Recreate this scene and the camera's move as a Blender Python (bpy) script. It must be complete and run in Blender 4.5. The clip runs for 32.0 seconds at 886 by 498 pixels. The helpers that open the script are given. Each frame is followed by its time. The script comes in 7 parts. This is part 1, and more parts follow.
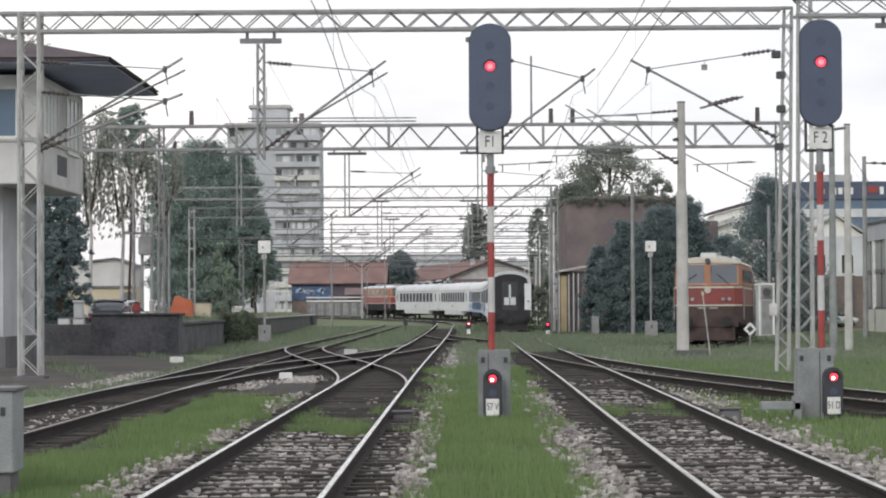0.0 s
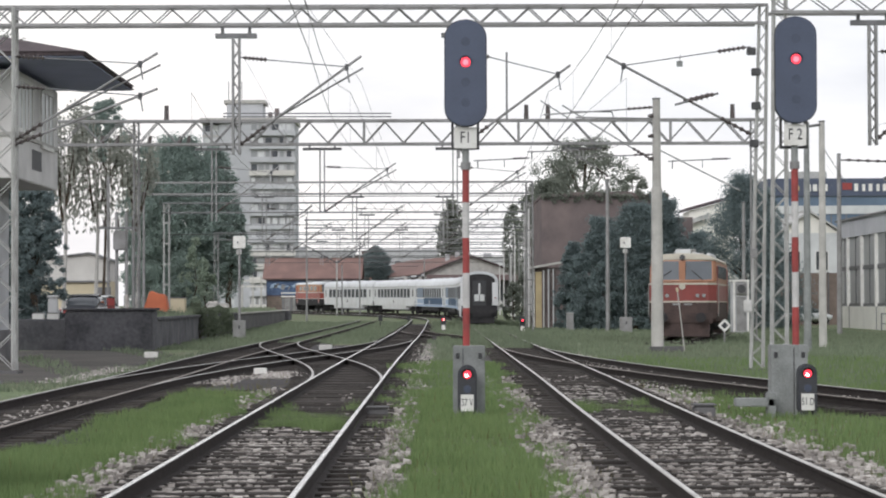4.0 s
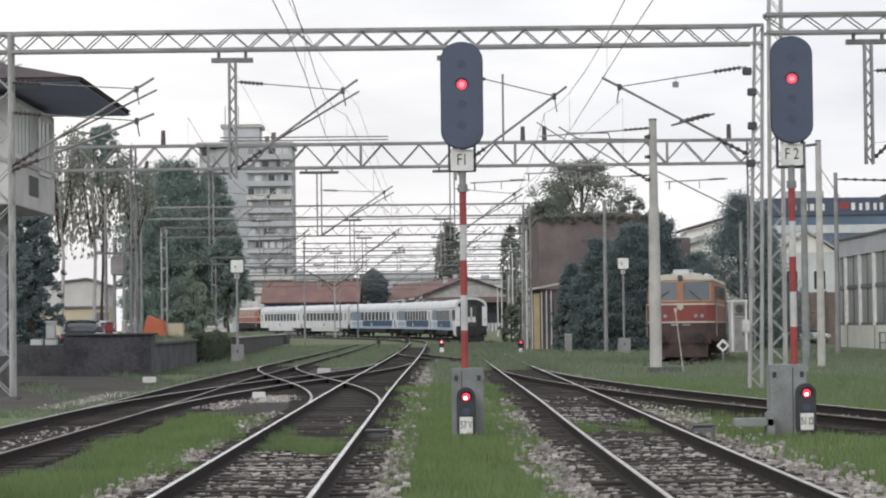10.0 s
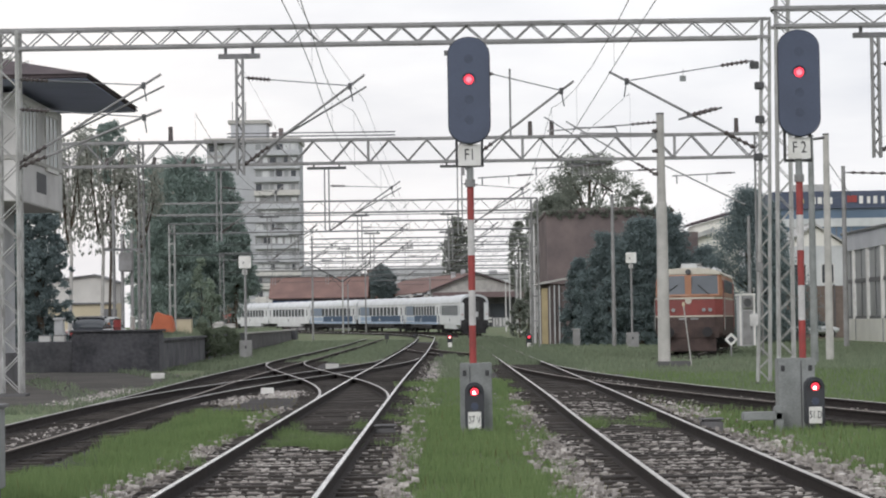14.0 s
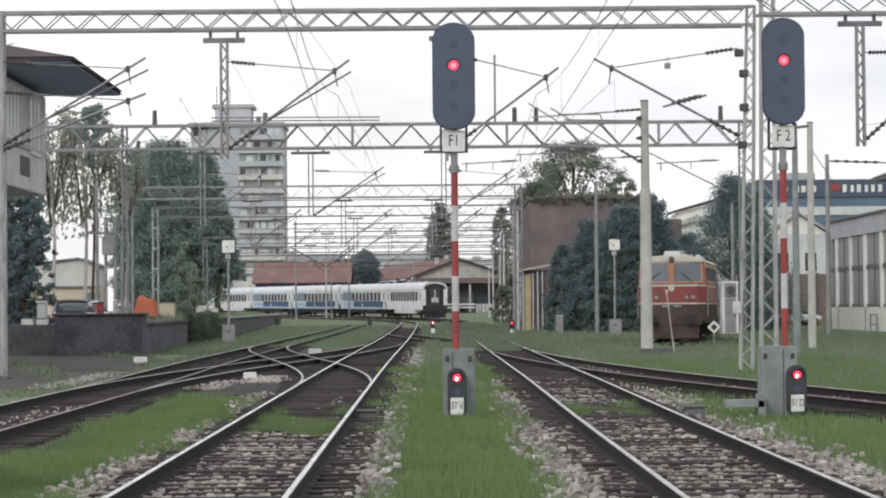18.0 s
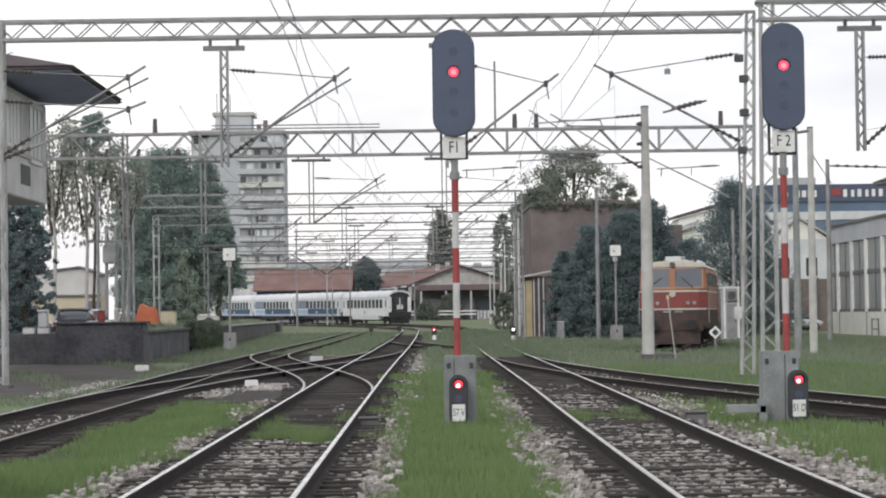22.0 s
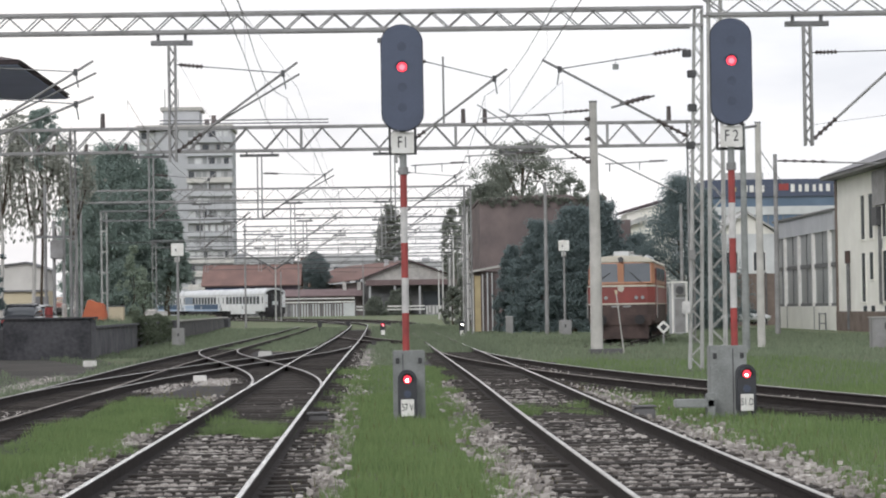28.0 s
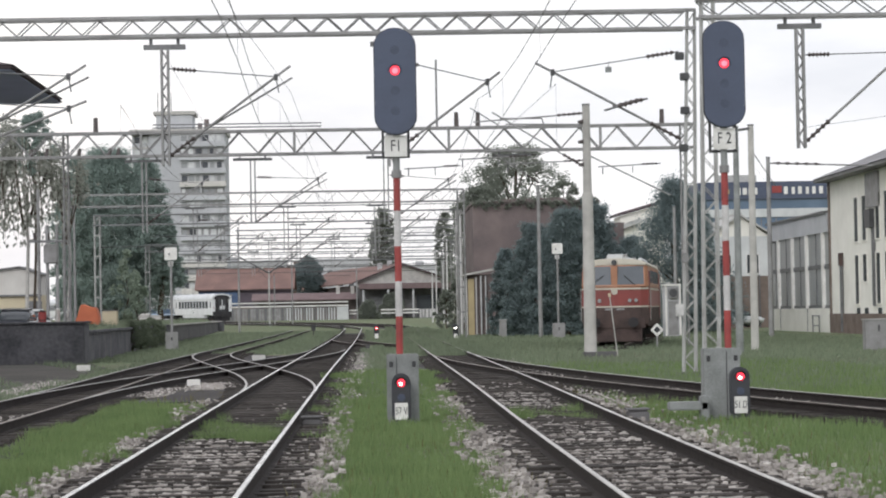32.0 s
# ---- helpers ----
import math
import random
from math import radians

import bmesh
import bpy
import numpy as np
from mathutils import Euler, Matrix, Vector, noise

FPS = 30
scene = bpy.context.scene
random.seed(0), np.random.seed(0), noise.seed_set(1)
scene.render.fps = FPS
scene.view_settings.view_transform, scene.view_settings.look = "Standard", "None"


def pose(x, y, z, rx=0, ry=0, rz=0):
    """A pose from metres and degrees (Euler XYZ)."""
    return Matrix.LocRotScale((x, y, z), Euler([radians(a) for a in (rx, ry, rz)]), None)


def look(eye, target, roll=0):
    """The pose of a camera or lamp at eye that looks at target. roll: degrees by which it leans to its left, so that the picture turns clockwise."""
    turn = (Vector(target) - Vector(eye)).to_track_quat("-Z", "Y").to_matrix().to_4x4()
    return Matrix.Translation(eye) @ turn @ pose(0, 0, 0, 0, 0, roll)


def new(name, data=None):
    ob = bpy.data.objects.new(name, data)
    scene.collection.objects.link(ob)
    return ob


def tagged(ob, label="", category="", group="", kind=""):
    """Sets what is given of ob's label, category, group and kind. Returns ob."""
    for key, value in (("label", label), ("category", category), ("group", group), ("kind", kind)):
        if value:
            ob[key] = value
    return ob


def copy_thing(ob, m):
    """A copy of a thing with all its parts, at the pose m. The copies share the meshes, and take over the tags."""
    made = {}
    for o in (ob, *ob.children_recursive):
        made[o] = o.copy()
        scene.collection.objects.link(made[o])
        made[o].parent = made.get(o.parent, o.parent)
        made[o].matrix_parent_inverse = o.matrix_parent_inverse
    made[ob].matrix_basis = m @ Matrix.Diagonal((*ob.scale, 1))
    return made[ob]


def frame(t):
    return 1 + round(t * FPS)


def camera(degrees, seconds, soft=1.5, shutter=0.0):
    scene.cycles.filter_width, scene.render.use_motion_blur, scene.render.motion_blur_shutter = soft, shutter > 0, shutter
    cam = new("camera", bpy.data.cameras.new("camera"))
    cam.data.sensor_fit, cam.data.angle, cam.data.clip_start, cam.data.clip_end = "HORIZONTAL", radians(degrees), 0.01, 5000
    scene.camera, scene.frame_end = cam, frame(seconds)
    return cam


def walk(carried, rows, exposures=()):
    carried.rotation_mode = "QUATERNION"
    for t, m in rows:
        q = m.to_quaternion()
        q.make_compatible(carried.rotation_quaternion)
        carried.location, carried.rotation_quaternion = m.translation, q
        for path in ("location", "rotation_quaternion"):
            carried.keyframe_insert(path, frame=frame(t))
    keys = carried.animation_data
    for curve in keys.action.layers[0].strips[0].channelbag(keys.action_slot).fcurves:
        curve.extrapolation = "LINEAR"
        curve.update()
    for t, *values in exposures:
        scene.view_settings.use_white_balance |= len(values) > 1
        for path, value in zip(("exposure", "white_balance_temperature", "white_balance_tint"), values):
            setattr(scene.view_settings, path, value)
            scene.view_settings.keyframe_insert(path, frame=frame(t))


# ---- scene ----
cam = camera(20.2, 32.0, soft=2.0)
EYE = (0.0, 0.0, 1.70)
# seconds, turn to the left, tilt upwards, lean, in degrees
PATH = [
    (0.0, 0.486, 1.384, -0.314),
    (0.5, 0.336, 1.492, -0.105),
    (1.0, 0.092, 1.289, 0.036),
    (1.5, 0.185, 1.215, -0.137),
    (2.0, -0.060, 1.093, -0.293),
    (2.5, 0.028, 1.267, -0.251),
    (3.0, -0.071, 1.202, -0.230),
    (3.5, -0.095, 1.248, -0.207),
    (5.5, -0.026, 1.496, -0.014),
    (6.0, -0.034, 1.756, -0.059),
    (6.5, -0.044, 1.851, -0.190),
    (7.0, -0.177, 1.883, -0.269),
    (7.5, -0.182, 1.962, -0.275),
    (8.0, -0.301, 1.835, -0.100),
    (8.5, -0.281, 1.687, -0.241),
    (9.0, -0.206, 1.381, -0.390),
    (9.5, -0.231, 1.568, -0.414),
    (10.0, -0.148, 1.801, -0.654),
    (10.5, -0.158, 2.037, -0.681),
    (11.0, -0.040, 2.051, -0.910),
    (11.5, 0.154, 1.857, -0.882),
    (12.0, -0.001, 2.112, -0.889),
    (12.5, 0.081, 1.957, -0.958),
    (13.0, -0.155, 1.645, -0.888),
    (13.5, 0.026, 1.697, -0.955),
    (15.5, -0.113, 1.645, -0.680),
    (16.0, -0.048, 1.935, -0.781),
    (16.5, -0.278, 1.744, -0.593),
    (17.0, -0.080, 1.590, -0.482),
    (17.5, -0.229, 1.486, -0.678),
    (18.0, -0.342, 1.356, -0.503),
    (18.5, -0.359, 1.488, -0.492),
    (19.0, -0.260, 1.421, -0.346),
    (19.5, -0.221, 1.550, -0.463),
    (20.0, -0.283, 1.386, -0.414),
    (20.5, -0.242, 1.488, -0.728),
    (21.0, -0.519, 1.481, -0.764),
    (21.5, -0.364, 1.227, -0.717),
    (22.0, -0.324, 1.512, -0.797),
    (22.5, -0.379, 1.530, -0.778),
    (23.0, -0.426, 1.540, -0.696),
    (23.5, -0.410, 1.561, -0.600),
    (24.0, -0.573, 1.655, -0.816),
    (24.5, -0.697, 1.504, -0.731),
    (25.0, -1.011, 1.433, -0.588),
    (25.5, -1.068, 1.317, -0.637),
    (26.0, -1.078, 1.373, -0.591),
    (26.5, -1.374, 1.348, -0.892),
    (28.5, -1.519, 1.392, -0.868),
    (29.0, -1.430, 1.397, -0.817),
    (29.5, -1.460, 1.328, -0.954),
    (30.0, -1.464, 1.404, -1.161),
    (30.5, -1.527, 1.458, -1.201),
    (31.0, -1.532, 1.584, -1.285),
    (31.5, -1.662, 1.688, -1.131),
    (32.0, -1.658, 1.455, -1.046),
]
walk(cam, [(t, pose(*EYE, 90 + b, 0, a) @ pose(0, 0, 0, 0, 0, c)) for t, a, b, c in PATH], exposures=[(0.0, 0.10, 6250, 10), (4.0, 0.10, 6250, 10), (8.0, 0.02, 6250, 10), (12.0, -0.03, 6250, 10), (16.0, 0.01, 6250, 10), (20.0, 0.10, 6250, 10), (32.0, 0.10, 6250, 10)])

# ---------------------------------------------------------------- light
world = bpy.data.worlds.new("world")
scene.world = world
world.use_nodes = True
wn = world.node_tree.nodes
wl = world.node_tree.links
wn.clear()
w_out = wn.new("ShaderNodeOutputWorld")
w_bg = wn.new("ShaderNodeBackground")
w_sky = wn.new("ShaderNodeTexSky")
w_sky.sky_type = "NISHITA"
w_sky.sun_disc = False
w_sky.sun_elevation = radians(24)
w_sky.sun_rotation = radians(330)
w_sky.air_density, w_sky.dust_density = 1.2, 3.0
w_coord = wn.new("ShaderNodeTexCoord")
w_map = wn.new("ShaderNodeMapping")
w_map.inputs["Scale"].default_value = (1.0, 1.0, 3.5)
w_noise = wn.new("ShaderNodeTexNoise")
w_noise.inputs["Scale"].default_value = 5.0
w_noise.inputs["Detail"].default_value = 7.0
w_noise.inputs["Roughness"].default_value = 0.55
w_ramp = wn.new("ShaderNodeValToRGB")
w_ramp.color_ramp.elements[0].position = 0.35
w_ramp.color_ramp.elements[0].color = (8.5, 8.55, 8.95, 1)
w_ramp.color_ramp.elements[1].position = 0.62
w_ramp.color_ramp.elements[1].color = (10.7, 10.55, 10.55, 1)
w_mix = wn.new("ShaderNodeMix")
w_mix.data_type = "RGBA"
w_mix.inputs["Factor"].default_value = 0.90
wl.new(w_coord.outputs["Generated"], w_map.inputs["Vector"])
wl.new(w_map.outputs["Vector"], w_noise.inputs["Vector"])
wl.new(w_noise.outputs["Fac"], w_ramp.inputs["Fac"])
wl.new(w_sky.outputs["Color"], w_mix.inputs["A"])
wl.new(w_ramp.outputs["Color"], w_mix.inputs["B"])
wl.new(w_mix.outputs["Result"], w_bg.inputs["Color"])
w_bg.inputs["Strength"].default_value = 0.10
wl.new(w_bg.outputs["Background"], w_out.inputs["Surface"])

sun_data = bpy.data.lights.new("sun", "SUN")
sun_data.energy = 1.2
sun_data.angle = radians(25)
sun_data.color = (1.0, 0.97, 0.93)
sun = new("sun", sun_data)
sun.matrix_world = look((-40, -60, 60), (0, 40, 0))


# ---------------------------------------------------------------- materials
def surf(name, c1, c2=None, scale=3.0, rough=0.7, metal=0.0, bump=0.0, fine=40.0, vary=0.06, stain=0.0):
    """A material of two noise scales between c1 and c2, with grain in the relief and a small change from piece to piece."""
    m = bpy.data.materials.new(name)
    m.use_nodes = True
    n, l = m.node_tree.nodes, m.node_tree.links
    b = n["Principled BSDF"]
    c2 = c2 or tuple(v * 0.72 for v in c1)
    geo = n.new("ShaderNodeNewGeometry")
    big = n.new("ShaderNodeTexNoise")
    big.inputs["Scale"].default_value = scale
    big.inputs["Detail"].default_value = 5.0
    big.inputs["Roughness"].default_value = 0.6
    l.new(geo.outputs["Position"], big.inputs["Vector"])
    small = n.new("ShaderNodeTexNoise")
    small.inputs["Scale"].default_value = fine
    small.inputs["Detail"].default_value = 3.0
    l.new(geo.outputs["Position"], small.inputs["Vector"])
    add = n.new("ShaderNodeMath")
    add.operation = "MULTIPLY_ADD"
    l.new(small.outputs["Fac"], add.inputs[0])
    add.inputs[1].default_value = 0.5
    l.new(big.outputs["Fac"], add.inputs[2])
    ramp = n.new("ShaderNodeValToRGB")
    ramp.color_ramp.elements[0].position = 0.52
    ramp.color_ramp.elements[0].color = (*c2, 1)
    ramp.color_ramp.elements[1].position = 0.95
    ramp.color_ramp.elements[1].color = (*c1, 1)
    l.new(add.outputs[0], ramp.inputs["Fac"])
    info = n.new("ShaderNodeObjectInfo")
    rng = n.new("ShaderNodeMapRange")
    rng.inputs["To Min"].default_value = 1.0 - vary
    rng.inputs["To Max"].default_value = 1.0 + vary
    l.new(info.outputs["Random"], rng.inputs["Value"])
    hsv = n.new("ShaderNodeHueSaturation")
    l.new(rng.outputs["Result"], hsv.inputs["Value"])
    l.new(ramp.outputs["Color"], hsv.inputs["Color"])
    l.new(hsv.outputs["Color"], b.inputs["Base Color"])
    b.inputs["Roughness"].default_value = rough
    b.inputs["Metallic"].default_value = metal
    if rough >= 0.8:
        b.inputs["Specular IOR Level"].default_value = 0.15
    if bump:
        bn = n.new("ShaderNodeBump")
        bn.inputs["Strength"].default_value = bump
        bn.inputs["Distance"].default_value = 0.02
        l.new(small.outputs["Fac"], bn.inputs["Height"])
        l.new(bn.outputs["Normal"], b.inputs["Normal"])
    return m


def leafy(name, c1, c2, thin=True):
    """Leaves: each island has its own tint between c1 and c2."""
    m = bpy.data.materials.new(name)
    m.use_nodes = True
    n, l = m.node_tree.nodes, m.node_tree.links
    b = n["Principled BSDF"]
    geo = n.new("ShaderNodeNewGeometry")
    ramp = n.new("ShaderNodeValToRGB")
    ramp.color_ramp.elements[0].color = (*c2, 1)
    ramp.color_ramp.elements[1].color = (*c1, 1)
    noi = n.new("ShaderNodeTexNoise")
    noi.inputs["Scale"].default_value = 0.6
    l.new(geo.outputs["Position"], noi.inputs["Vector"])
    add = n.new("ShaderNodeMath")
    add.operation = "MULTIPLY_ADD"
    add.inputs[1].default_value = 0.6
    l.new(geo.outputs["Random Per Island"], add.inputs[0])
    sub = n.new("ShaderNodeMath")
    sub.operation = "MULTIPLY_ADD"
    sub.inputs[1].default_value = 1.0
    sub.inputs[2].default_value = -0.3
    l.new(noi.outputs["Fac"], sub.inputs[0])
    l.new(sub.outputs[0], add.inputs[2])
    l.new(add.outputs[0], ramp.inputs["Fac"])
    l.new(ramp.outputs["Color"], b.inputs["Base Color"])
    b.inputs["Roughness"].default_value = 0.85
    b.inputs["Specular IOR Level"].default_value = 0.08
    if thin:
        tr = n.new("ShaderNodeBsdfTranslucent")
        l.new(ramp.outputs["Color"], tr.inputs["Color"])
        mix = n.new("ShaderNodeMixShader")
        mix.inputs["Fac"].default_value = 0.5
        l.new(b.outputs["BSDF"], mix.inputs[1])
        l.new(tr.outputs["BSDF"], mix.inputs[2])
        l.new(mix.outputs["Shader"], n["Material Output"].inputs["Surface"])
    return m


def glow(name, color, strength):
    m = bpy.data.materials.new(name)
    m.use_nodes = True
    b = m.node_tree.nodes["Principled BSDF"]
    b.inputs["Base Color"].default_value = (*color, 1)
    b.inputs["Emission Color"].default_value = (*color, 1)
    b.inputs["Emission Strength"].default_value = strength
    b.inputs["Roughness"].default_value = 0.3
    return m


M = {}
M["rail_rust"] = surf("rail_rust", (0.044, 0.037, 0.034), (0.026, 0.022, 0.021), 6, 0.85, 0.0, 0.3)
M["rail_head"] = surf("rail_head", (0.88, 0.87, 0.85), (0.62, 0.60, 0.58), 2, 0.27, 0.95)
M["rail_soft"] = surf("rail_soft", (0.66, 0.64, 0.60), (0.40, 0.38, 0.35), 2, 0.35, 0.9)
M["rail_mid"] = surf("rail_mid", (0.48, 0.46, 0.44), (0.30, 0.28, 0.26), 2, 0.42, 0.8)
M["rail_dull"] = surf("rail_dull", (0.30, 0.26, 0.23), (0.16, 0.13, 0.11), 2, 0.5, 0.6)
M["sleeper"] = surf("sleeper", (0.078, 0.069, 0.063), (0.038, 0.034, 0.031), 5, 0.9, 0, 0.5, 60, 0.25)
M["stone"] = leafy("stone", (0.60, 0.56, 0.52), (0.13, 0.115, 0.105), False)
M["ballast"] = surf("ballast", (0.20, 0.18, 0.165), (0.06, 0.052, 0.046), 1.2, 0.95, 0, 0.9, 22)
M["ballast_dark"] = surf("ballast_dark", (0.092, 0.085, 0.084), (0.042, 0.039, 0.039), 0.6, 0.95, 0, 0.9, 14)
M["grass_blade"] = leafy("grass_blade", (0.238, 0.318, 0.140), (0.134, 0.195, 0.084))
M["grass_far"] = leafy("grass_far", (0.265, 0.305, 0.21), (0.16, 0.196, 0.135))
M["dry_blade"] = leafy("dry_blade", (0.22, 0.19, 0.09), (0.09, 0.10, 0.04))
M["galv"] = surf("galv", (0.32, 0.315, 0.315), (0.19, 0.185, 0.18), 1.5, 0.6, 0.25, 0.1)
M["steel_light"] = surf("steel_light", (0.50, 0.50, 0.485), (0.31, 0.30, 0.285), 1.5, 0.6, 0.2, 0.1)
M["steel_dark"] = surf("steel_dark", (0.10, 0.10, 0.105), (0.05, 0.05, 0.05), 3, 0.55, 0.3)
M["steel_mid"] = surf("steel_mid", (0.20, 0.20, 0.205), (0.11, 0.11, 0.11), 3, 0.55, 0.3)
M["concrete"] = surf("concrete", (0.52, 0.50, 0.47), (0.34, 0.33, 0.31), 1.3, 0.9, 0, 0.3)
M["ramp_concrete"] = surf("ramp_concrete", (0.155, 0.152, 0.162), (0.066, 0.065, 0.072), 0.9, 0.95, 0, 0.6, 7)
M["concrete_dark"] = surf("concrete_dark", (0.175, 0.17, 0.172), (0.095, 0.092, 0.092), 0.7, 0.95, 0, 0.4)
M["insul"] = surf("insul", (0.085, 0.068, 0.064), None, 8, 0.35)
M["wire"] = surf("wire", (0.13, 0.12, 0.12), None, 2, 0.5, 0.5)
M["sig_black"] = surf("sig_black", (0.070, 0.086, 0.135), (0.056, 0.068, 0.105), 1.2, 0.55, 0, 0.05)
M["sig_grey"] = surf("sig_grey", (0.31, 0.32, 0.315), (0.17, 0.178, 0.172), 1.6, 0.65, 0.1, 0.1)
M["white_paint"] = surf("white_paint", (0.80, 0.79, 0.76), (0.62, 0.60, 0.56), 2.5, 0.55)
M["red_paint"] = surf("red_paint", (0.36, 0.055, 0.050), (0.22, 0.045, 0.042), 3.5, 0.6)
M["white_worn"] = surf("white_worn", (0.60, 0.585, 0.57), (0.42, 0.41, 0.40), 3.5, 0.65)
M["ink"] = surf("ink", (0.045, 0.045, 0.048), None, 5, 0.6)
M["red_glow"] = glow("red_glow", (1.0, 0.045, 0.075), 1.3)
M["red_core"] = glow("red_core", (1.0, 0.16, 0.20), 1.5)
M["white_glow"] = glow("white_glow", (1.0, 0.93, 0.80), 6.0)
M["sig_dark"] = surf("sig_dark", (0.045, 0.047, 0.055), (0.028, 0.029, 0.033), 2.0, 0.6)
M["lens_off"] = surf("lens_off", (0.060, 0.074, 0.117), None, 5, 0.5)
M["bark"] = surf("bark", (0.13, 0.105, 0.08), (0.05, 0.04, 0.033), 4, 0.95, 0, 0.8)
# Leaf colours are lifted and greyed: distance haze is put into them.
M["leaf_mid_hazed"] = leafy("leaf_mid_hazed", (0.31, 0.375, 0.34), (0.265, 0.325, 0.295))
M["leaf_dark_hazed"] = leafy("leaf_dark_hazed", (0.225, 0.275, 0.275), (0.185, 0.23, 0.232))
M["leaf_weed"] = leafy("leaf_weed", (0.20, 0.23, 0.165), (0.125, 0.15, 0.105))
M["leaf_young"] = leafy("leaf_young", (0.41, 0.47, 0.38), (0.32, 0.38, 0.30))
M["leaf_birch"] = leafy("leaf_birch", (0.42, 0.43, 0.38), (0.26, 0.27, 0.235))
M["leaf_olive"] = leafy("leaf_olive", (0.27, 0.29, 0.24), (0.18, 0.20, 0.17))
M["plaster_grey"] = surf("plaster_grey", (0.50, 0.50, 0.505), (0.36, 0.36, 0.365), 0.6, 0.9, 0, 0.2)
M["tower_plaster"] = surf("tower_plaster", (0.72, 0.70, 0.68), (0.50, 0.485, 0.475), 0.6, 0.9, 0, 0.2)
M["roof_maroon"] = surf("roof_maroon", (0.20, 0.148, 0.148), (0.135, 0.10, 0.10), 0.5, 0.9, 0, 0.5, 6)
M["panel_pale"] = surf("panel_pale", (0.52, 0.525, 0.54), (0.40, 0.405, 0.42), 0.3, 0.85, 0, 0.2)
M["plaster_white"] = surf("plaster_white", (0.82, 0.80, 0.74), (0.70, 0.68, 0.62), 0.5, 0.9, 0, 0.2)
M["plaster_cream"] = surf("plaster_cream", (0.60, 0.53, 0.38), (0.48, 0.42, 0.30), 0.5, 0.9, 0, 0.2)
M["depot_wall"] = surf("depot_wall", (0.128, 0.108, 0.128), (0.082, 0.070, 0.084), 0.35, 0.95, 0, 0.3)
M["panel_warm"] = surf("panel_warm", (0.66, 0.64, 0.60), (0.52, 0.50, 0.47), 0.5, 0.85, 0, 0.1)
M["plaster_brown"] = surf("plaster_brown", (0.215, 0.172, 0.165), (0.118, 0.102, 0.102), 0.55, 0.95, 0, 0.3)
M["plinth"] = surf("plinth", (0.22, 0.175, 0.15), (0.13, 0.105, 0.09), 1.0, 0.9, 0, 0.3)
M["glass_dark"] = surf("glass_dark", (0.07, 0.076, 0.084), (0.042, 0.046, 0.052), 0.5, 0.12)
M["glass_cab"] = surf("glass_cab", (0.12, 0.13, 0.145), (0.085, 0.095, 0.11), 0.6, 0.55)
M["glass_grey"] = surf("glass_grey", (0.30, 0.31, 0.305), (0.22, 0.228, 0.23), 0.3, 0.35)
M["glass_blue"] = surf("glass_blue", (0.13, 0.185, 0.26), (0.09, 0.135, 0.195), 0.3, 0.12)
M["window_pale"] = surf("window_pale", (0.62, 0.63, 0.62), (0.45, 0.46, 0.46), 0.5, 0.3)
M["roof_tile"] = surf("roof_tile", (0.245, 0.155, 0.135), (0.165, 0.110, 0.100), 0.4, 0.9, 0, 0.6, 6)
M["roof_brown"] = surf("roof_brown", (0.125, 0.10, 0.105), (0.072, 0.060, 0.064), 0.6, 0.9, 0, 0.5, 8)
M["roof_grey"] = surf("roof_grey", (0.30, 0.295, 0.30), (0.18, 0.175, 0.18), 0.6, 0.9, 0, 0.5, 8)
# Soffit colour is raised to stand in for fill light under the eaves.
M["soffit"] = surf("soffit", (0.47, 0.50, 0.68), (0.39, 0.42, 0.58), 0.8, 0.8)
M["coach_white"] = surf("coach_white", (0.74, 0.75, 0.76), (0.58, 0.58, 0.58), 0.8, 0.4)
M["coach_glass"] = surf("coach_glass", (0.05, 0.055, 0.06), (0.03, 0.033, 0.037), 0.5, 0.75)
M["earth"] = surf("earth", (0.112, 0.099, 0.092), (0.056, 0.057, 0.05), 0.25, 0.95, 0, 0.6, 9)
M["coach_blue"] = surf("coach_blue", (0.040, 0.085, 0.160), (0.030, 0.066, 0.128), 0.8, 0.7)
M["coach_pale"] = surf("coach_pale", (0.36, 0.46, 0.60), (0.29, 0.38, 0.51), 0.8, 0.6)
M["coach_panel"] = surf("coach_panel", (0.20, 0.25, 0.32), (0.15, 0.19, 0.25), 0.8, 0.6)
M["coach_frame"] = surf("coach_frame", (0.45, 0.47, 0.50), (0.34, 0.36, 0.39), 0.8, 0.5)
M["coach_roof"] = surf("coach_roof", (0.66, 0.68, 0.70), (0.5, 0.51, 0.52), 0.7, 0.5)
M["under"] = surf("under", (0.055, 0.053, 0.054), (0.032, 0.031, 0.033), 2, 0.85)
M["loco_red"] = surf("loco_red", (0.25, 0.050, 0.043), (0.16, 0.042, 0.038), 0.9, 0.45, 0, 0.05)
M["loco_orange"] = surf("loco_orange", (0.42, 0.195, 0.105), (0.28, 0.135, 0.08), 0.9, 0.45, 0, 0.05)
M["engine_orange"] = surf("engine_orange", (0.48, 0.22, 0.09), (0.34, 0.16, 0.07), 0.9, 0.45)
M["engine_red"] = surf("engine_red", (0.36, 0.06, 0.04), (0.25, 0.05, 0.04), 0.9, 0.45)
M["loco_cream"] = surf("loco_cream", (0.56, 0.52, 0.44), (0.40, 0.37, 0.31), 0.9, 0.5)
M["loco_rust"] = surf("loco_rust", (0.105, 0.075, 0.068), (0.05, 0.04, 0.038), 1.2, 0.9, 0, 0.4)
M["orange_cloth"] = surf("orange_cloth", (0.60, 0.19, 0.10), (0.44, 0.14, 0.08), 1, 0.8)
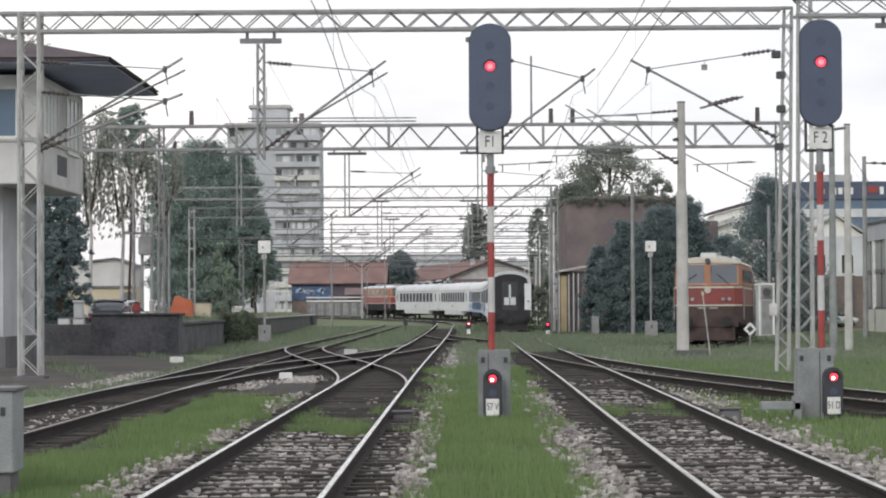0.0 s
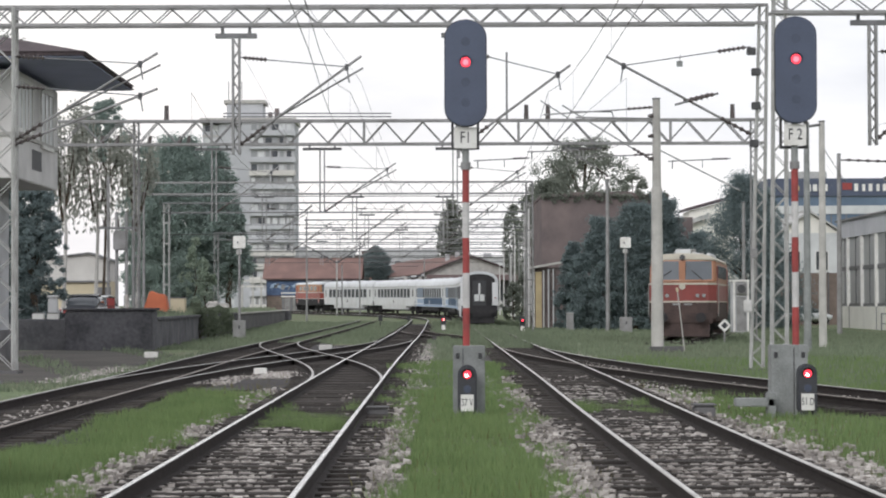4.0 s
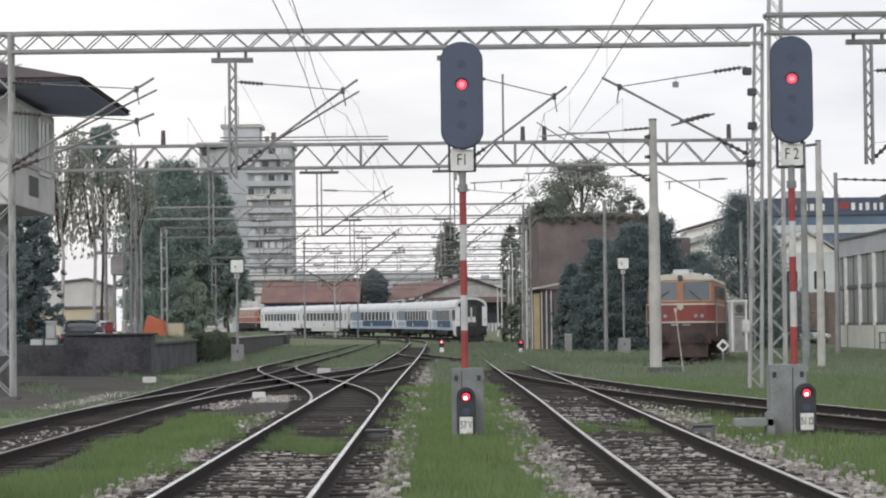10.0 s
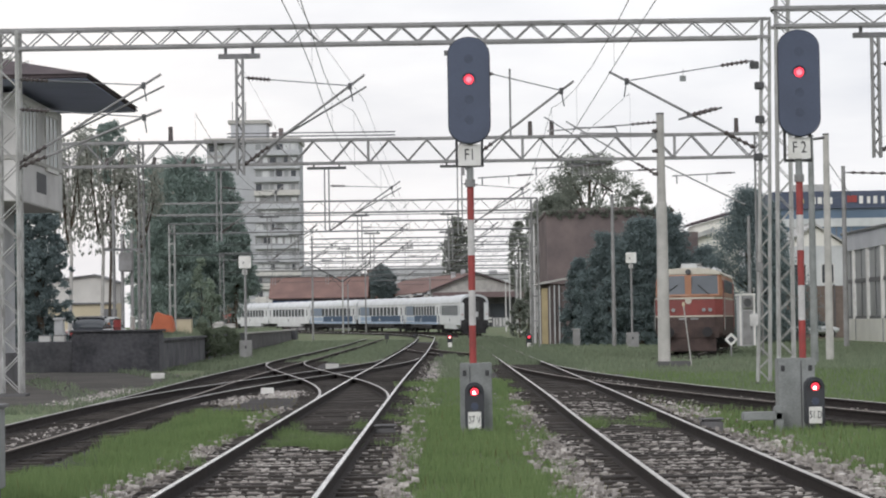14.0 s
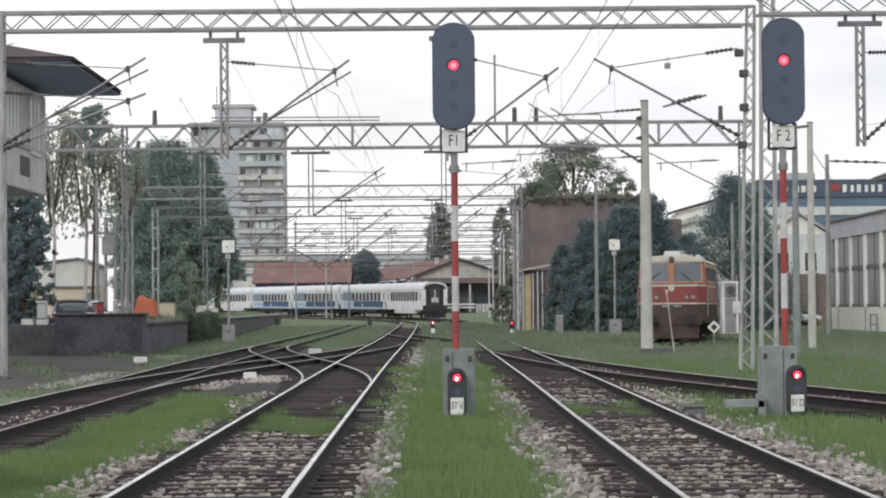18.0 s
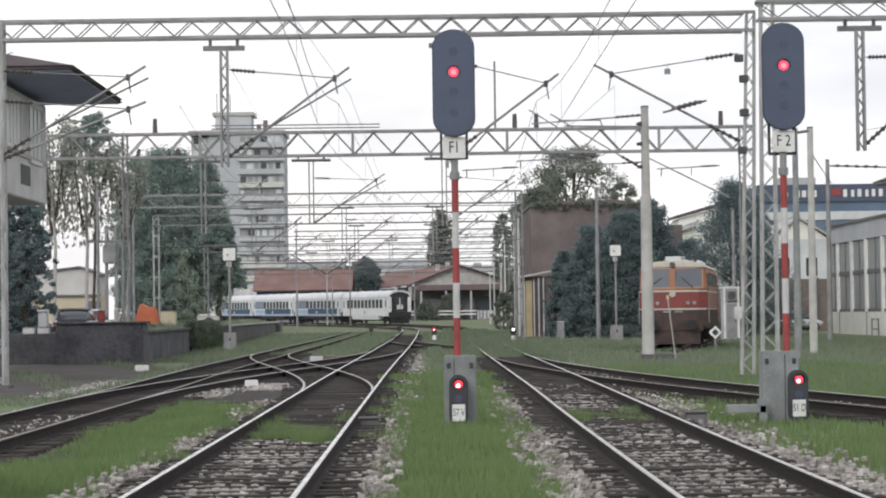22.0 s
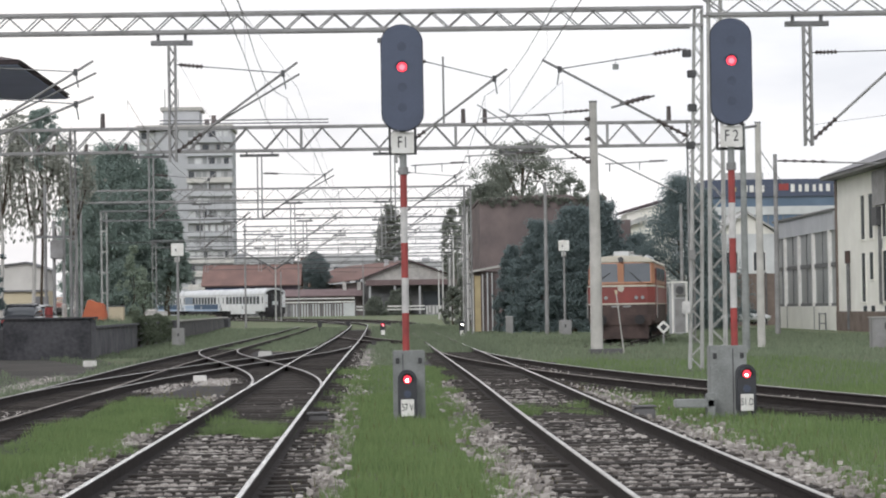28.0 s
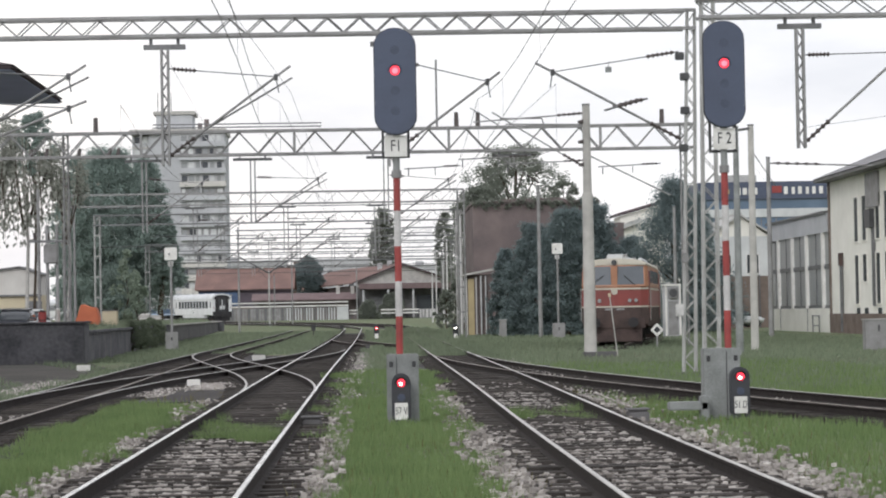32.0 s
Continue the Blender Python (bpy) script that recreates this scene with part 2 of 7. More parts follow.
M["blue_paint"] = surf("blue_paint", (0.095, 0.15, 0.27), (0.04, 0.06, 0.12), 0.8, 0.7)
M["yellow_paint"] = surf("yellow_paint", (0.48, 0.39, 0.22), (0.36, 0.29, 0.17), 1, 0.7)
M["car_dark"] = surf("car_dark", (0.02, 0.022, 0.03), None, 1, 0.2)
M["tyre"] = surf("tyre", (0.02, 0.02, 0.02), None, 6, 0.9)


def ground_material():
    m = bpy.data.materials.new("meadow")
    m.use_nodes = True
    n, l = m.node_tree.nodes, m.node_tree.links
    b = n["Principled BSDF"]
    geo = n.new("ShaderNodeNewGeometry")
    n1 = n.new("ShaderNodeTexNoise")
    n1.inputs["Scale"].default_value = 0.16
    n1.inputs["Detail"].default_value = 6
    n2 = n.new("ShaderNodeTexNoise")
    n2.inputs["Scale"].default_value = 7.0
    n2.inputs["Detail"].default_value = 5
    for k in (n1, n2):
        l.new(geo.outputs["Position"], k.inputs["Vector"])
    r1 = n.new("ShaderNodeValToRGB")
    r1.color_ramp.elements[0].position = 0.36
    r1.color_ramp.elements[0].color = (0.15, 0.147, 0.09, 1)
    r1.color_ramp.elements[1].position = 0.58
    r1.color_ramp.elements[1].color = (0.13, 0.175, 0.083, 1)
    l.new(n1.outputs["Fac"], r1.inputs["Fac"])
    r2 = n.new("ShaderNodeValToRGB")
    r2.color_ramp.elements[0].position = 0.3
    r2.color_ramp.elements[0].color = (0.55, 0.55, 0.5, 1)
    r2.color_ramp.elements[1].position = 0.75
    r2.color_ramp.elements[1].color = (1.25, 1.25, 1.2, 1)
    l.new(n2.outputs["Fac"], r2.inputs["Fac"])
    mx = n.new("ShaderNodeMix")
    mx.data_type, mx.blend_type = "RGBA", "MULTIPLY"
    mx.inputs["Factor"].default_value = 1.0
    l.new(r1.outputs["Color"], mx.inputs["A"])
    l.new(r2.outputs["Color"], mx.inputs["B"])
    l.new(mx.outputs["Result"], b.inputs["Base Color"])
    b.inputs["Roughness"].default_value = 0.95
    bn = n.new("ShaderNodeBump")
    bn.inputs["Strength"].default_value = 0.7
    bn.inputs["Distance"].default_value = 0.05
    l.new(n2.outputs["Fac"], bn.inputs["Height"])
    l.new(bn.outputs["Normal"], b.inputs["Normal"])
    return m


M["meadow"] = ground_material()


# ---------------------------------------------------------------- building blocks
class Geo:
    """Vertices and faces of one mesh."""

    def __init__(self):
        self.v, self.f = [], []

    def face(self, pts):
        k = len(self.v)
        self.v += [tuple(p) for p in pts]
        self.f.append(tuple(range(k, k + len(pts))))
        return self

    def box(self, x0, x1, y0, y1, z0, z1):
        k = len(self.v)
        self.v += [(x0, y0, z0), (x1, y0, z0), (x1, y1, z0), (x0, y1, z0), (x0, y0, z1), (x1, y0, z1), (x1, y1, z1), (x0, y1, z1)]
        for q in ((0, 3, 2, 1), (4, 5, 6, 7), (0, 1, 5, 4), (1, 2, 6, 5), (2, 3, 7, 6), (3, 0, 4, 7)):
            self.f.append(tuple(k + i for i in q))
        return self

    def rod(self, p, q, r, r2=None, n=6, caps=True):
        p, q = Vector(p), Vector(q)
        r2 = r if r2 is None else r2
        d = (q - p).normalized()
        a = d.orthogonal().normalized()
        b = d.cross(a)
        k = len(self.v)
        for c, rr in ((p, r), (q, r2)):
            for i in range(n):
                w = 2 * math.pi * (i + 0.5) / n
                self.v.append(tuple(c + (a * math.cos(w) + b * math.sin(w)) * rr))
        for i in range(n):
            j = (i + 1) % n
            self.f.append((k + i, k + j, k + n + j, k + n + i))
        if caps:
            self.f.append(tuple(k + n - 1 - i for i in range(n)))
            self.f.append(tuple(k + n + i for i in range(n)))
        return self

    def bar(self, p, q, w, h=None):
        """A square bar from p to q."""
        return self.rod(p, q, w * 0.7071, n=4)

    def extrude(self, outline, axis, a0, a1):
        """A flat outline of (u, v) carried along an axis: 'x' (u=y), 'y' (u=x), 'z' (u=x, v=y)."""
        def at(u, v, a):
            return (a, u, v) if axis == "x" else (u, a, v) if axis == "y" else (u, v, a)
        k, n = len(self.v), len(outline)
        self.v += [at(u, v, a0) for u, v in outline] + [at(u, v, a1) for u, v in outline]
        self.f.append(tuple(range(k + n - 1, k - 1, -1)))
        self.f.append(tuple(range(k + n, k + 2 * n)))
        for i in range(n):
            j = (i + 1) % n
            self.f.append((k + i, k + j, k + n + j, k + n + i))
        return self

    def mesh(self, name, material, bevel=0.0, smooth=False):
        me = bpy.data.meshes.new(name)
        me.from_pydata(self.v, [], self.f)
        bm = bmesh.new()
        bm.from_mesh(me)
        bmesh.ops.recalc_face_normals(bm, faces=bm.faces)
        if bevel:
            bmesh.ops.bevel(bm, geom=[e for e in bm.edges if e.is_manifold and e.calc_face_angle(0) > 0.6], offset=bevel, segments=2, affect="EDGES", clamp_overlap=True)
        bm.to_mesh(me)
        bm.free()
        me.materials.append(material)
        if smooth:
            me.polygons.foreach_set("use_smooth", [True] * len(me.polygons))
            me.set_sharp_from_angle(angle=radians(40))
        return me


def part(name, geo, material, parent=None, label="", bevel=0.0, smooth=False):
    me = geo if isinstance(geo, bpy.types.Mesh) else geo.mesh(name, M[material], bevel, smooth)
    ob = new(name, me)
    if parent:
        ob.parent = parent
    if label:
        tagged(ob, label=label)
    return ob


def thing(name, at, label, category, turn=0.0, group="", kind=""):
    ob = new(name)
    ob.matrix_basis = pose(*at, 0, 0, turn)
    ob.empty_display_size = 0.3
    return tagged(ob, label, category, group, kind)


def letters(body, size, material, parent, at, narrow=1.0, turn=(90, 0, 0), align="CENTER"):
    cu = bpy.data.curves.new("letters", "FONT")
    cu.body, cu.size, cu.align_x, cu.align_y, cu.extrude = body, size, align, "CENTER", 0.002
    tmp = new("letters", cu)
    me = bpy.data.meshes.new_from_object(tmp.evaluated_get(bpy.context.evaluated_depsgraph_get()))
    bpy.data.objects.remove(tmp)
    me.materials.clear()
    me.materials.append(M[material])
    ob = new("lettering", me)
    ob.parent = parent
    ob.matrix_basis = pose(*at, *turn) @ Matrix.Diagonal((narrow, 1, 1, 1))
    return ob


def rise(y):
    """The ground climbs a little towards the far end of the yard."""
    if y < 170:
        return 0.0
    if y < 210:
        return 0.0045 * (y - 170) ** 2 / 80
    return min(0.0045 * (y - 190), 1.25)


# ---------------------------------------------------------------- ground and tracks
def smooth01(u):
    u = max(0.0, min(1.0, u))
    return u * u * (3 - 2 * u)


def train_point(s):
    """The main line: straight, then a curve to the left; s is the way along it."""
    if s <= 236:
        return 2.83 + 0.08 * smooth01((s - 30) / 30) + 0.12 * smooth01((s - 60) / 140), s, 0.0
    a = min((s - 236) / 278, 0.302)
    x, y = 3.03 - 278 * (1 - math.cos(a)), 236 + 278 * math.sin(a)
    over = max(0.0, s - 236 - 278 * 0.302)
    return x - over * math.sin(a), y + over * math.cos(a), a


def left_point(s):
    if s <= 226:
        return -1.955 + 0.2 * smooth01((s - 55) / 90), s
    a = min((s - 226) / 272, 0.302)
    over = max(0.0, s - 226 - 272 * 0.302)
    return -1.755 - 272 * (1 - math.cos(a)) - over * math.sin(a), 226 + 272 * math.sin(a) + over * math.cos(a)


def siding_point(s):
    return -6.38 - 0.32 * smooth01((s - 48) / 32) + 0.5 * smooth01((s - 190) / 70), s


def steps(a, b, d):
    n = max(1, round((b - a) / d))
    return [a + (b - a) * i / n for i in range(n + 1)]


LINES = {
    "left": [left_point(s) for s in steps(-36, 410, 3)],
    "main": [train_point(s)[:2] for s in steps(-36, 111, 3)],
    "main_far": [train_point(s)[:2] for s in steps(111, 440, 3)],
    "siding": [siding_point(s) for s in steps(-36, 226, 3)],
    "cross_out": [(-1.955 - 4.745 * smooth01((y - 50) / 58), y) for y in steps(51.5, 107, 2)],
    "cross_in": [(-6.38 + 4.425 * smooth01((y - 47) / 63), y) for y in steps(48.5, 109, 2)],
    "link": [(2.95 - 4.7 * smooth01((y - 88) / 68), y) for y in steps(124, 155, 2)],
    "branch": [(2.89 + (96.4 - y) ** 2 / 657, y) for y in steps(12, 96, 2)],
    "stub": [(10.95 + (y - 113) * 0.155, y) for y in steps(108, 150, 3)],
}


def normals(pts):
    out = []
    for i in range(len(pts)):
        a, b = pts[max(0, i - 1)], pts[min(len(pts) - 1, i + 1)]
        d = Vector((b[0] - a[0], b[1] - a[1])).normalized()
        out.append((d.y, -d.x))
    return out


def sweep(pts, off, profile, closed=True):
    """A profile of (sideways, up) carried along the way at a sideways offset."""
    g, ns, n = Geo(), normals(pts), len(profile)
    for (x, y), (nx, ny) in zip(pts, ns):
        for u, v in profile:
            g.v.append((x + nx * (off + u), y + ny * (off + u), v + rise(y)))
    for i in range(len(pts) - 1):
        for j in range(n if closed else n - 1):
            k = (j + 1) % n
            g.f.append((i * n + j, i * n + k, (i + 1) * n + k, (i + 1) * n + j))
    return g


def line_x(key, y):
    """Where the line lies at that distance; None past its ends."""
    pts = LINES[key]
    for a, b in zip(pts, pts[1:]):
        if a[1] <= y <= b[1]:
            return a[0] + (b[0] - a[0]) * (y - a[1]) / (b[1] - a[1])
    return None


def build_ground():
    g = Geo()
    ys = [-60, -20, 0, 40, 80, 120, 150, 170, 180, 190, 200, 210, 230, 260, 300, 340, 380, 420, 468, 600, 1000, 2000, 4000]
    xs = [-1500, -400, -120, -60, -30, -15, 0, 15, 30, 60, 120, 400, 1500]
    for y in ys:
        for x in xs:
            g.v.append((x, y, rise(y) - 0.10))
    n = len(xs)
    for i in range(len(ys) - 1):
        for j in range(n - 1):
            g.f.append((i * n + j, i * n + j + 1, (i + 1) * n + j + 1, (i + 1) * n + j))
    ob = part("ground", g, "meadow")
    tagged(ob, "rough green railway meadow with worn earthy patches", "ground", kind="structure")


def bed(name, pts, half, material, z=-0.025):
    z -= 0.03
    g = sweep(pts, 0, [(-half - 0.5, -0.115), (-half, z), (0, z + 0.006), (half, z), (half + 0.5, -0.115)], closed=False)
    ob = part(name, g, material)
    tagged(ob, "bed of crushed grey ballast stone under the rails", "ballast", kind="structure")
    return ob


RAIL_FOOT = [(-0.075, -0.02), (0.075, -0.02), (0.075, -0.005), (0.012, 0.01), (0.012, 0.10), (0.036, 0.115), (0.036, 0.142), (-0.036, 0.142), (-0.036, 0.115), (-0.012, 0.10), (-0.012, 0.01), (-0.075, -0.005)]
RAIL_HEAD = [(-0.027, 0.1385), (0.027, 0.1385), (0.027, 0.1465), (0.017, 0.152), (-0.017, 0.152), (-0.027, 0.1465)]


def build_track(key, label, head="rail_head", sleepers=(12, 95), far_end=200.0, first=-99.0):
    pts = LINES[key]
    t = thing("railway_track", (0, 0, 0), label, "railway track", group="tracks of the yard")
    for off in (-0.7525, 0.7525):
        r = part("rail", sweep(pts, off, RAIL_FOOT), "rail_rust", t)
        part("rail_head", sweep(pts, off, RAIL_HEAD), head if isinstance(head, str) else head[0 if off < 0 else 1], r, "polished running surface")
    rnd = random.Random(len(key))
    tie = Geo().box(-1.25, 1.25, -0.125, 0.125, -0.13, 0.0).mesh("sleeper", M["sleeper"], 0.012)
    rest = Geo()
    y = max(pts[0][1], sleepers[0], first)
    end = min(pts[-1][1], far_end)
    while y < end:
        x = line_x(key, y)
        if x is None:
            break
        x2 = line_x(key, min(y + 0.5, pts[-1][1])) or x
        if sleepers[0] <= y <= sleepers[1]:
            ob = new("sleeper", tie)
            ob.parent = t
            ob.matrix_basis = pose(x + rnd.uniform(-0.03, 0.03), y, rnd.uniform(-0.012, 0.006) + rise(y), rnd.uniform(-1, 1), rnd.uniform(-0.4, 0.4), -math.degrees(math.atan2(x2 - x, 0.5)) + rnd.uniform(-0.8, 0.8))
        else:
            rest.box(x - 1.25, x + 1.25, y - 0.125, y + 0.125, -0.13 + rise(y), 0.0 + rise(y))
        y += 0.62
    if rest.f:
        tagged(part("far_sleeper", rest, "sleeper", t), kind="stuff")
    return t


def inside_bed(x, y, margin):
    for key in ("left", "main", "main_far", "siding", "cross_out", "cross_in", "branch", "link"):
        c = line_x(key, y)
        if c is not None and abs(x - c) < margin:
            return True
    return False


def stones():
    """Loose ballast stones, nearest where they can be told apart."""
    rng = np.random.default_rng(4)
    cube_v = np.array([(x, y, z) for z in (-1, 1) for x, y in ((-1, -1), (1, -1), (1, 1), (-1, 1))], float) * (0.8, 0.8, 0.55)
    cube_f = np.array([(0, 1, 5, 4), (1, 2, 6, 5), (2, 3, 7, 6), (3, 0, 4, 7), (4, 5, 6, 7)])
    for key, count, y0, span in (("left", 25000, 14, 46), ("main", 21000, 14, 46), ("left", 11000, -9, 23), ("main", 11000, -9, 23)):
        y = y0 + span * rng.random(count) ** (1.5 if y0 > 0 else 1.0)
        x = np.array([line_x(key, v) for v in y]) + rng.normal(0, 0.85, count)
        if key == "left":
            keep = (y < 52) & (x > -3.7) & (x < -0.35)
        else:
            keep = (x > 1.0) & (x < 5.0)
        grow = np.sin(x * 3.1 + y * 0.9) + np.sin(y * 0.6 + 1.3) + np.sin(x * 1.7)
        keep &= ~((y > 46) & (grow > 0.9))
        phase = (y - 12.0 + 0.14) % 0.62
        keep &= ~((phase < 0.27) & (np.abs(x - np.array([line_x(key, v) for v in y])) < 1.25) & (rng.random(count) < 0.93))
        keep &= rng.random(count) < (np.where(y > 35, np.where(np.abs(x + 1.955) < 0.8, 0.08, 0.3), 1.0) if key == "left" else np.where((y > 38) & (y < 44), 0.25, np.where(y > 53, 0.3, 1.0)))
        from_rail = np.abs(np.abs(x - np.array([line_x(key, v) for v in y])) - 0.83)
        keep &= ~((from_rail < 0.13) & (rng.random(count) < 0.7))
        x, y = x[keep], y[keep]
        k = len(x)
        mid = np.array([line_x(key, v) for v in y])
        size = rng.uniform(0.018, 0.048, k)
        scale = size[:, None, None] * rng.uniform(0.5, 1.3, (k, 8, 3))
        w = rng.uniform(0, 6.28, k)
        c, s = np.cos(w), np.sin(w)
        v = cube_v[None] * scale
        vx = v[:, :, 0] * c[:, None] - v[:, :, 1] * s[:, None]
        vy = v[:, :, 0] * s[:, None] + v[:, :, 1] * c[:, None]
        z = v[:, :, 2] + np.where(np.abs(x - mid) < 1.2, rng.uniform(-0.062, -0.014, k), rng.uniform(-0.06, 0.005, k))[:, None]
        verts = np.stack([vx + x[:, None], vy + y[:, None], z], -1).reshape(-1, 3)
        faces = (cube_f[None] + 8 * np.arange(k)[:, None, None]).reshape(-1, 4)
        me = bpy.data.meshes.new("ballast_stones")
        me.from_pydata(verts.tolist(), [], faces.tolist())
        me.materials.append(M["stone"])
        ob = new("ballast_stones", me)
        tagged(ob, "loose pale grey crushed stones between the sleepers", "ballast", kind="stuff")


def heap(name, cx, cy, wx, wy, count, seed):
    """A scatter of pale stones lying on the dark bed."""
    rng = np.random.default_rng(seed)
    g = Geo()
    for x, y, s in zip(rng.normal(cx, wx * 0.5, count), rng.uniform(cy - wy, cy + wy, count), rng.uniform(0.02, 0.045, count)):
        z = -0.05 + rng.uniform(0, 0.05)
        k = len(g.v)
        a, b, c, d = rng.uniform(0.6, 1.3, 4)
        g.v += [(x - s * a, y, z), (x, y - s * b, z), (x + s * c, y, z), (x, y + s * d, z), (x + s * 0.2, y, z + s * 0.8)]
        g.f += [(k, k + 1, k + 4), (k + 1, k + 2, k + 4), (k + 2, k + 3, k + 4), (k + 3, k, k + 4)]
    me = bpy.data.meshes.new(name)
    me.from_pydata(g.v, [], g.f)
    me.materials.append(M["stone"])
    tagged(new(name, me), "pale loose stones scattered on the dark ballast", "ballast", kind="stuff")


def platform_edge(y):
    """The x of the loading platform's front edge."""
    return -11.58 - 0.0269 * (y - 101.6)


def grass():
    """Blades of grass in the strips between and beside the tracks."""
    rng = np.random.default_rng(7)

    def field(name, count, box, keep, tall, width, material, label, power=1.6, lift=0.0):
        x0, x1, y0, y1 = box
        y = y0 + (y1 - y0) * rng.random(count) ** power
        x = x0 + (x1 - x0) * rng.random(count)
        ok = np.array([keep(a, b) for a, b in zip(x, y)])
        x, y = x[ok], y[ok]
        k = len(x)
        lump = 0.65 + 0.25 * np.sin(x * 2.3 + 0.7 * y) + 0.25 * np.sin(x * 0.9 - y * 0.55 + 2) + 0.2 * np.sin(y * 1.9 + x)
        h = tall * rng.uniform(0.45, 1.25, k) * np.clip(lump, 0.25, 1.3)
        w = width * rng.uniform(0.6, 1.3, k) * (1 + (y - y0) / 60)
        turn = rng.uniform(-1.1, 1.1, k)
        lean = rng.normal(0, 0.35, k) * h
        lean2 = rng.normal(0, 0.35, k) * h
        z = np.array([rise(v) for v in y]) * (lift == 0) - 0.11 + lift
        dx, dy = np.cos(turn) * w, np.sin(turn) * w
        v = np.stack([
            np.stack([x - dx, y - dy, z], -1), np.stack([x + dx, y + dy, z], -1),
            np.stack([x + dx * 0.7 + lean * 0.45, y + dy * 0.7 + lean2 * 0.45, z + h * 0.62], -1),
            np.stack([x + lean, y + lean2, z + h + 0.06], -1),
            np.stack([x - dx * 0.7 + lean * 0.45, y - dy * 0.7 + lean2 * 0.45, z + h * 0.62], -1)], 1).reshape(-1, 3)
        f = (np.array([0, 1, 2, 3, 4])[None] + 5 * np.arange(k)[:, None])
        me = bpy.data.meshes.new(name)
        me.from_pydata(v.tolist(), [], f.tolist())
        me.materials.append(M[material])
        tagged(new(name, me), label, "grass", kind="stuff")

    def wave(x, y):
        return 0.22 * math.sin(y * 0.8 + x) + 0.14 * math.sin(y * 2.1)

    def middle(x, y):
        return -0.55 - 0.012 * max(0, y - 20) + wave(1, y) < x < 1.25 + 0.008 * (y - 20) + wave(3, y)

    def left_strip(x, y):
        edge = -3.35 if y < 48 else -3.35 - (y - 48) * 0.5
        return -5.05 < x < edge + wave(2, y) and y < 53

    def right_strip(x, y):
        b = line_x("branch", y)
        return x > 4.55 + wave(5, y) and (b is None or x < b - 1.0 or x > b + 1.0)

    def patches(x, y):
        c = -1.955 if x < 0.5 else 2.85
        inside = abs(x - c) < 0.64 + 0.08 * math.sin(y * 3)
        if x < 0.5:
            return inside and 34.2 + 0.8 * math.sin(x * 5) < y < 41 + 1.5 * math.sin(x * 4)
        return inside and 39.5 + math.sin(x * 5) < y < 43 + 1.2 * math.sin(x * 4) and math.sin(x * 7 + y * 2.3) > -0.2

    def far(x, y):
        if (98 < y < 240 and 0 < x < 8) or (112 < y < 226 and x < -3.6):
            return True
        return not inside_bed(x, y, 1.7 if y < 85 else 1.15) and not (-8.2 < x < -0.75 + 0.5 * math.sin(y * 0.7) and 50 < y < 112) and not (-18 < x < -8.9 and 57 < y < 100 and math.sin(x * 1.3 + y * 0.31) < 0.75)

    field("grass_strip", 60000, (-1.6, 2.1, 13, 75), middle, 0.15, 0.007, "grass_blade", "lush green grass strip between the two tracks")
    field("grass_strip", 45000, (-5.2, -3.0, 15, 54), left_strip, 0.15, 0.007, "grass_blade", "green grass strip beside the ballast")
    field("grass_strip", 60000, (4.4, 14, 22, 80), right_strip, 0.14, 0.008, "grass_blade", "green grass beside the branch track")
    field("grass_strip", 60000, (-2.7, 3.6, 32, 48), patches, 0.19, 0.006, "grass_blade", "weeds growing between the sleepers")
    field("grass_strip", 13000, (-1.6, 2.1, -9, 13), middle, 0.15, 0.007, "grass_blade", "lush green grass strip between the two tracks", 1.0)
    field("grass_strip", 11000, (-5.2, -3.0, -9, 15), left_strip, 0.15, 0.007, "grass_blade", "green grass strip beside the ballast", 1.0)
    field("grass_strip", 22000, (4.4, 14, -9, 22), right_strip, 0.14, 0.008, "grass_blade", "green grass beside the branch track", 1.0)
    field("dry_grass", 6000, (-5.2, 6.0, 14, 60), lambda x, y: not inside_bed(x, y, 1.1), 0.13, 0.006, "dry_blade", "yellowed grass stems at the ballast edge")
    field("far_grass", 110000, (-14, 26, 52, 230), far, 0.16, 0.018, "grass_far", "short mown grass between the far tracks", 1.3)
    field("far_grass", 26000, (1.2, 5.2, 97, 232), lambda x, y: True, 0.30, 0.022, "grass_far", "tall grass growing through the overgrown through track", 1.2)
    field("far_grass", 9000, (-9.0, -4.4, 118, 226), lambda x, y: abs(abs(x + 6.6) - 0.75) > 0.3, 0.2, 0.02, "grass_far", "grass growing in the disused side track", 1.1)
    field("far_grass", 16000, (-18.5, -11.4, 103, 236), lambda x, y: 0.1 < platform_edge(y) - x < 2.0 + 0.5 * math.sin(y * 0.3), 0.32, 0.016, "grass_far", "rough grass along the top of the loading platform", 1.3, 1.27)


build_ground()
bed("ballast_left", [p for p in LINES["left"] if p[1] < 54], 1.25, "ballast")
bed("ballast_left_far", [p for p in LINES["left"] if 48 < p[1] < 215], 1.25, "ballast_dark", -0.03)
bed("ballast_main", [p for p in LINES["main"] if p[1] < 62], 1.25, "ballast")
bed("ballast_main_far", [p for p in LINES["main"] if 56 < p[1] < 98], 1.25, "ballast_dark", -0.03)
bed("ballast_main_end", [p for p in LINES["main_far"] if p[1] > 232], 1.4, "ballast_dark", -0.03)
bed("ballast_siding", [p for p in LINES["siding"] if p[1] < 116], 1.5, "ballast_dark", -0.028)
bed("ballast_cross_out", LINES["cross_out"], 1.6, "ballast_dark", -0.027)
bed("ballast_cross_in", LINES["cross_in"], 1.6, "ballast_dark", -0.026)
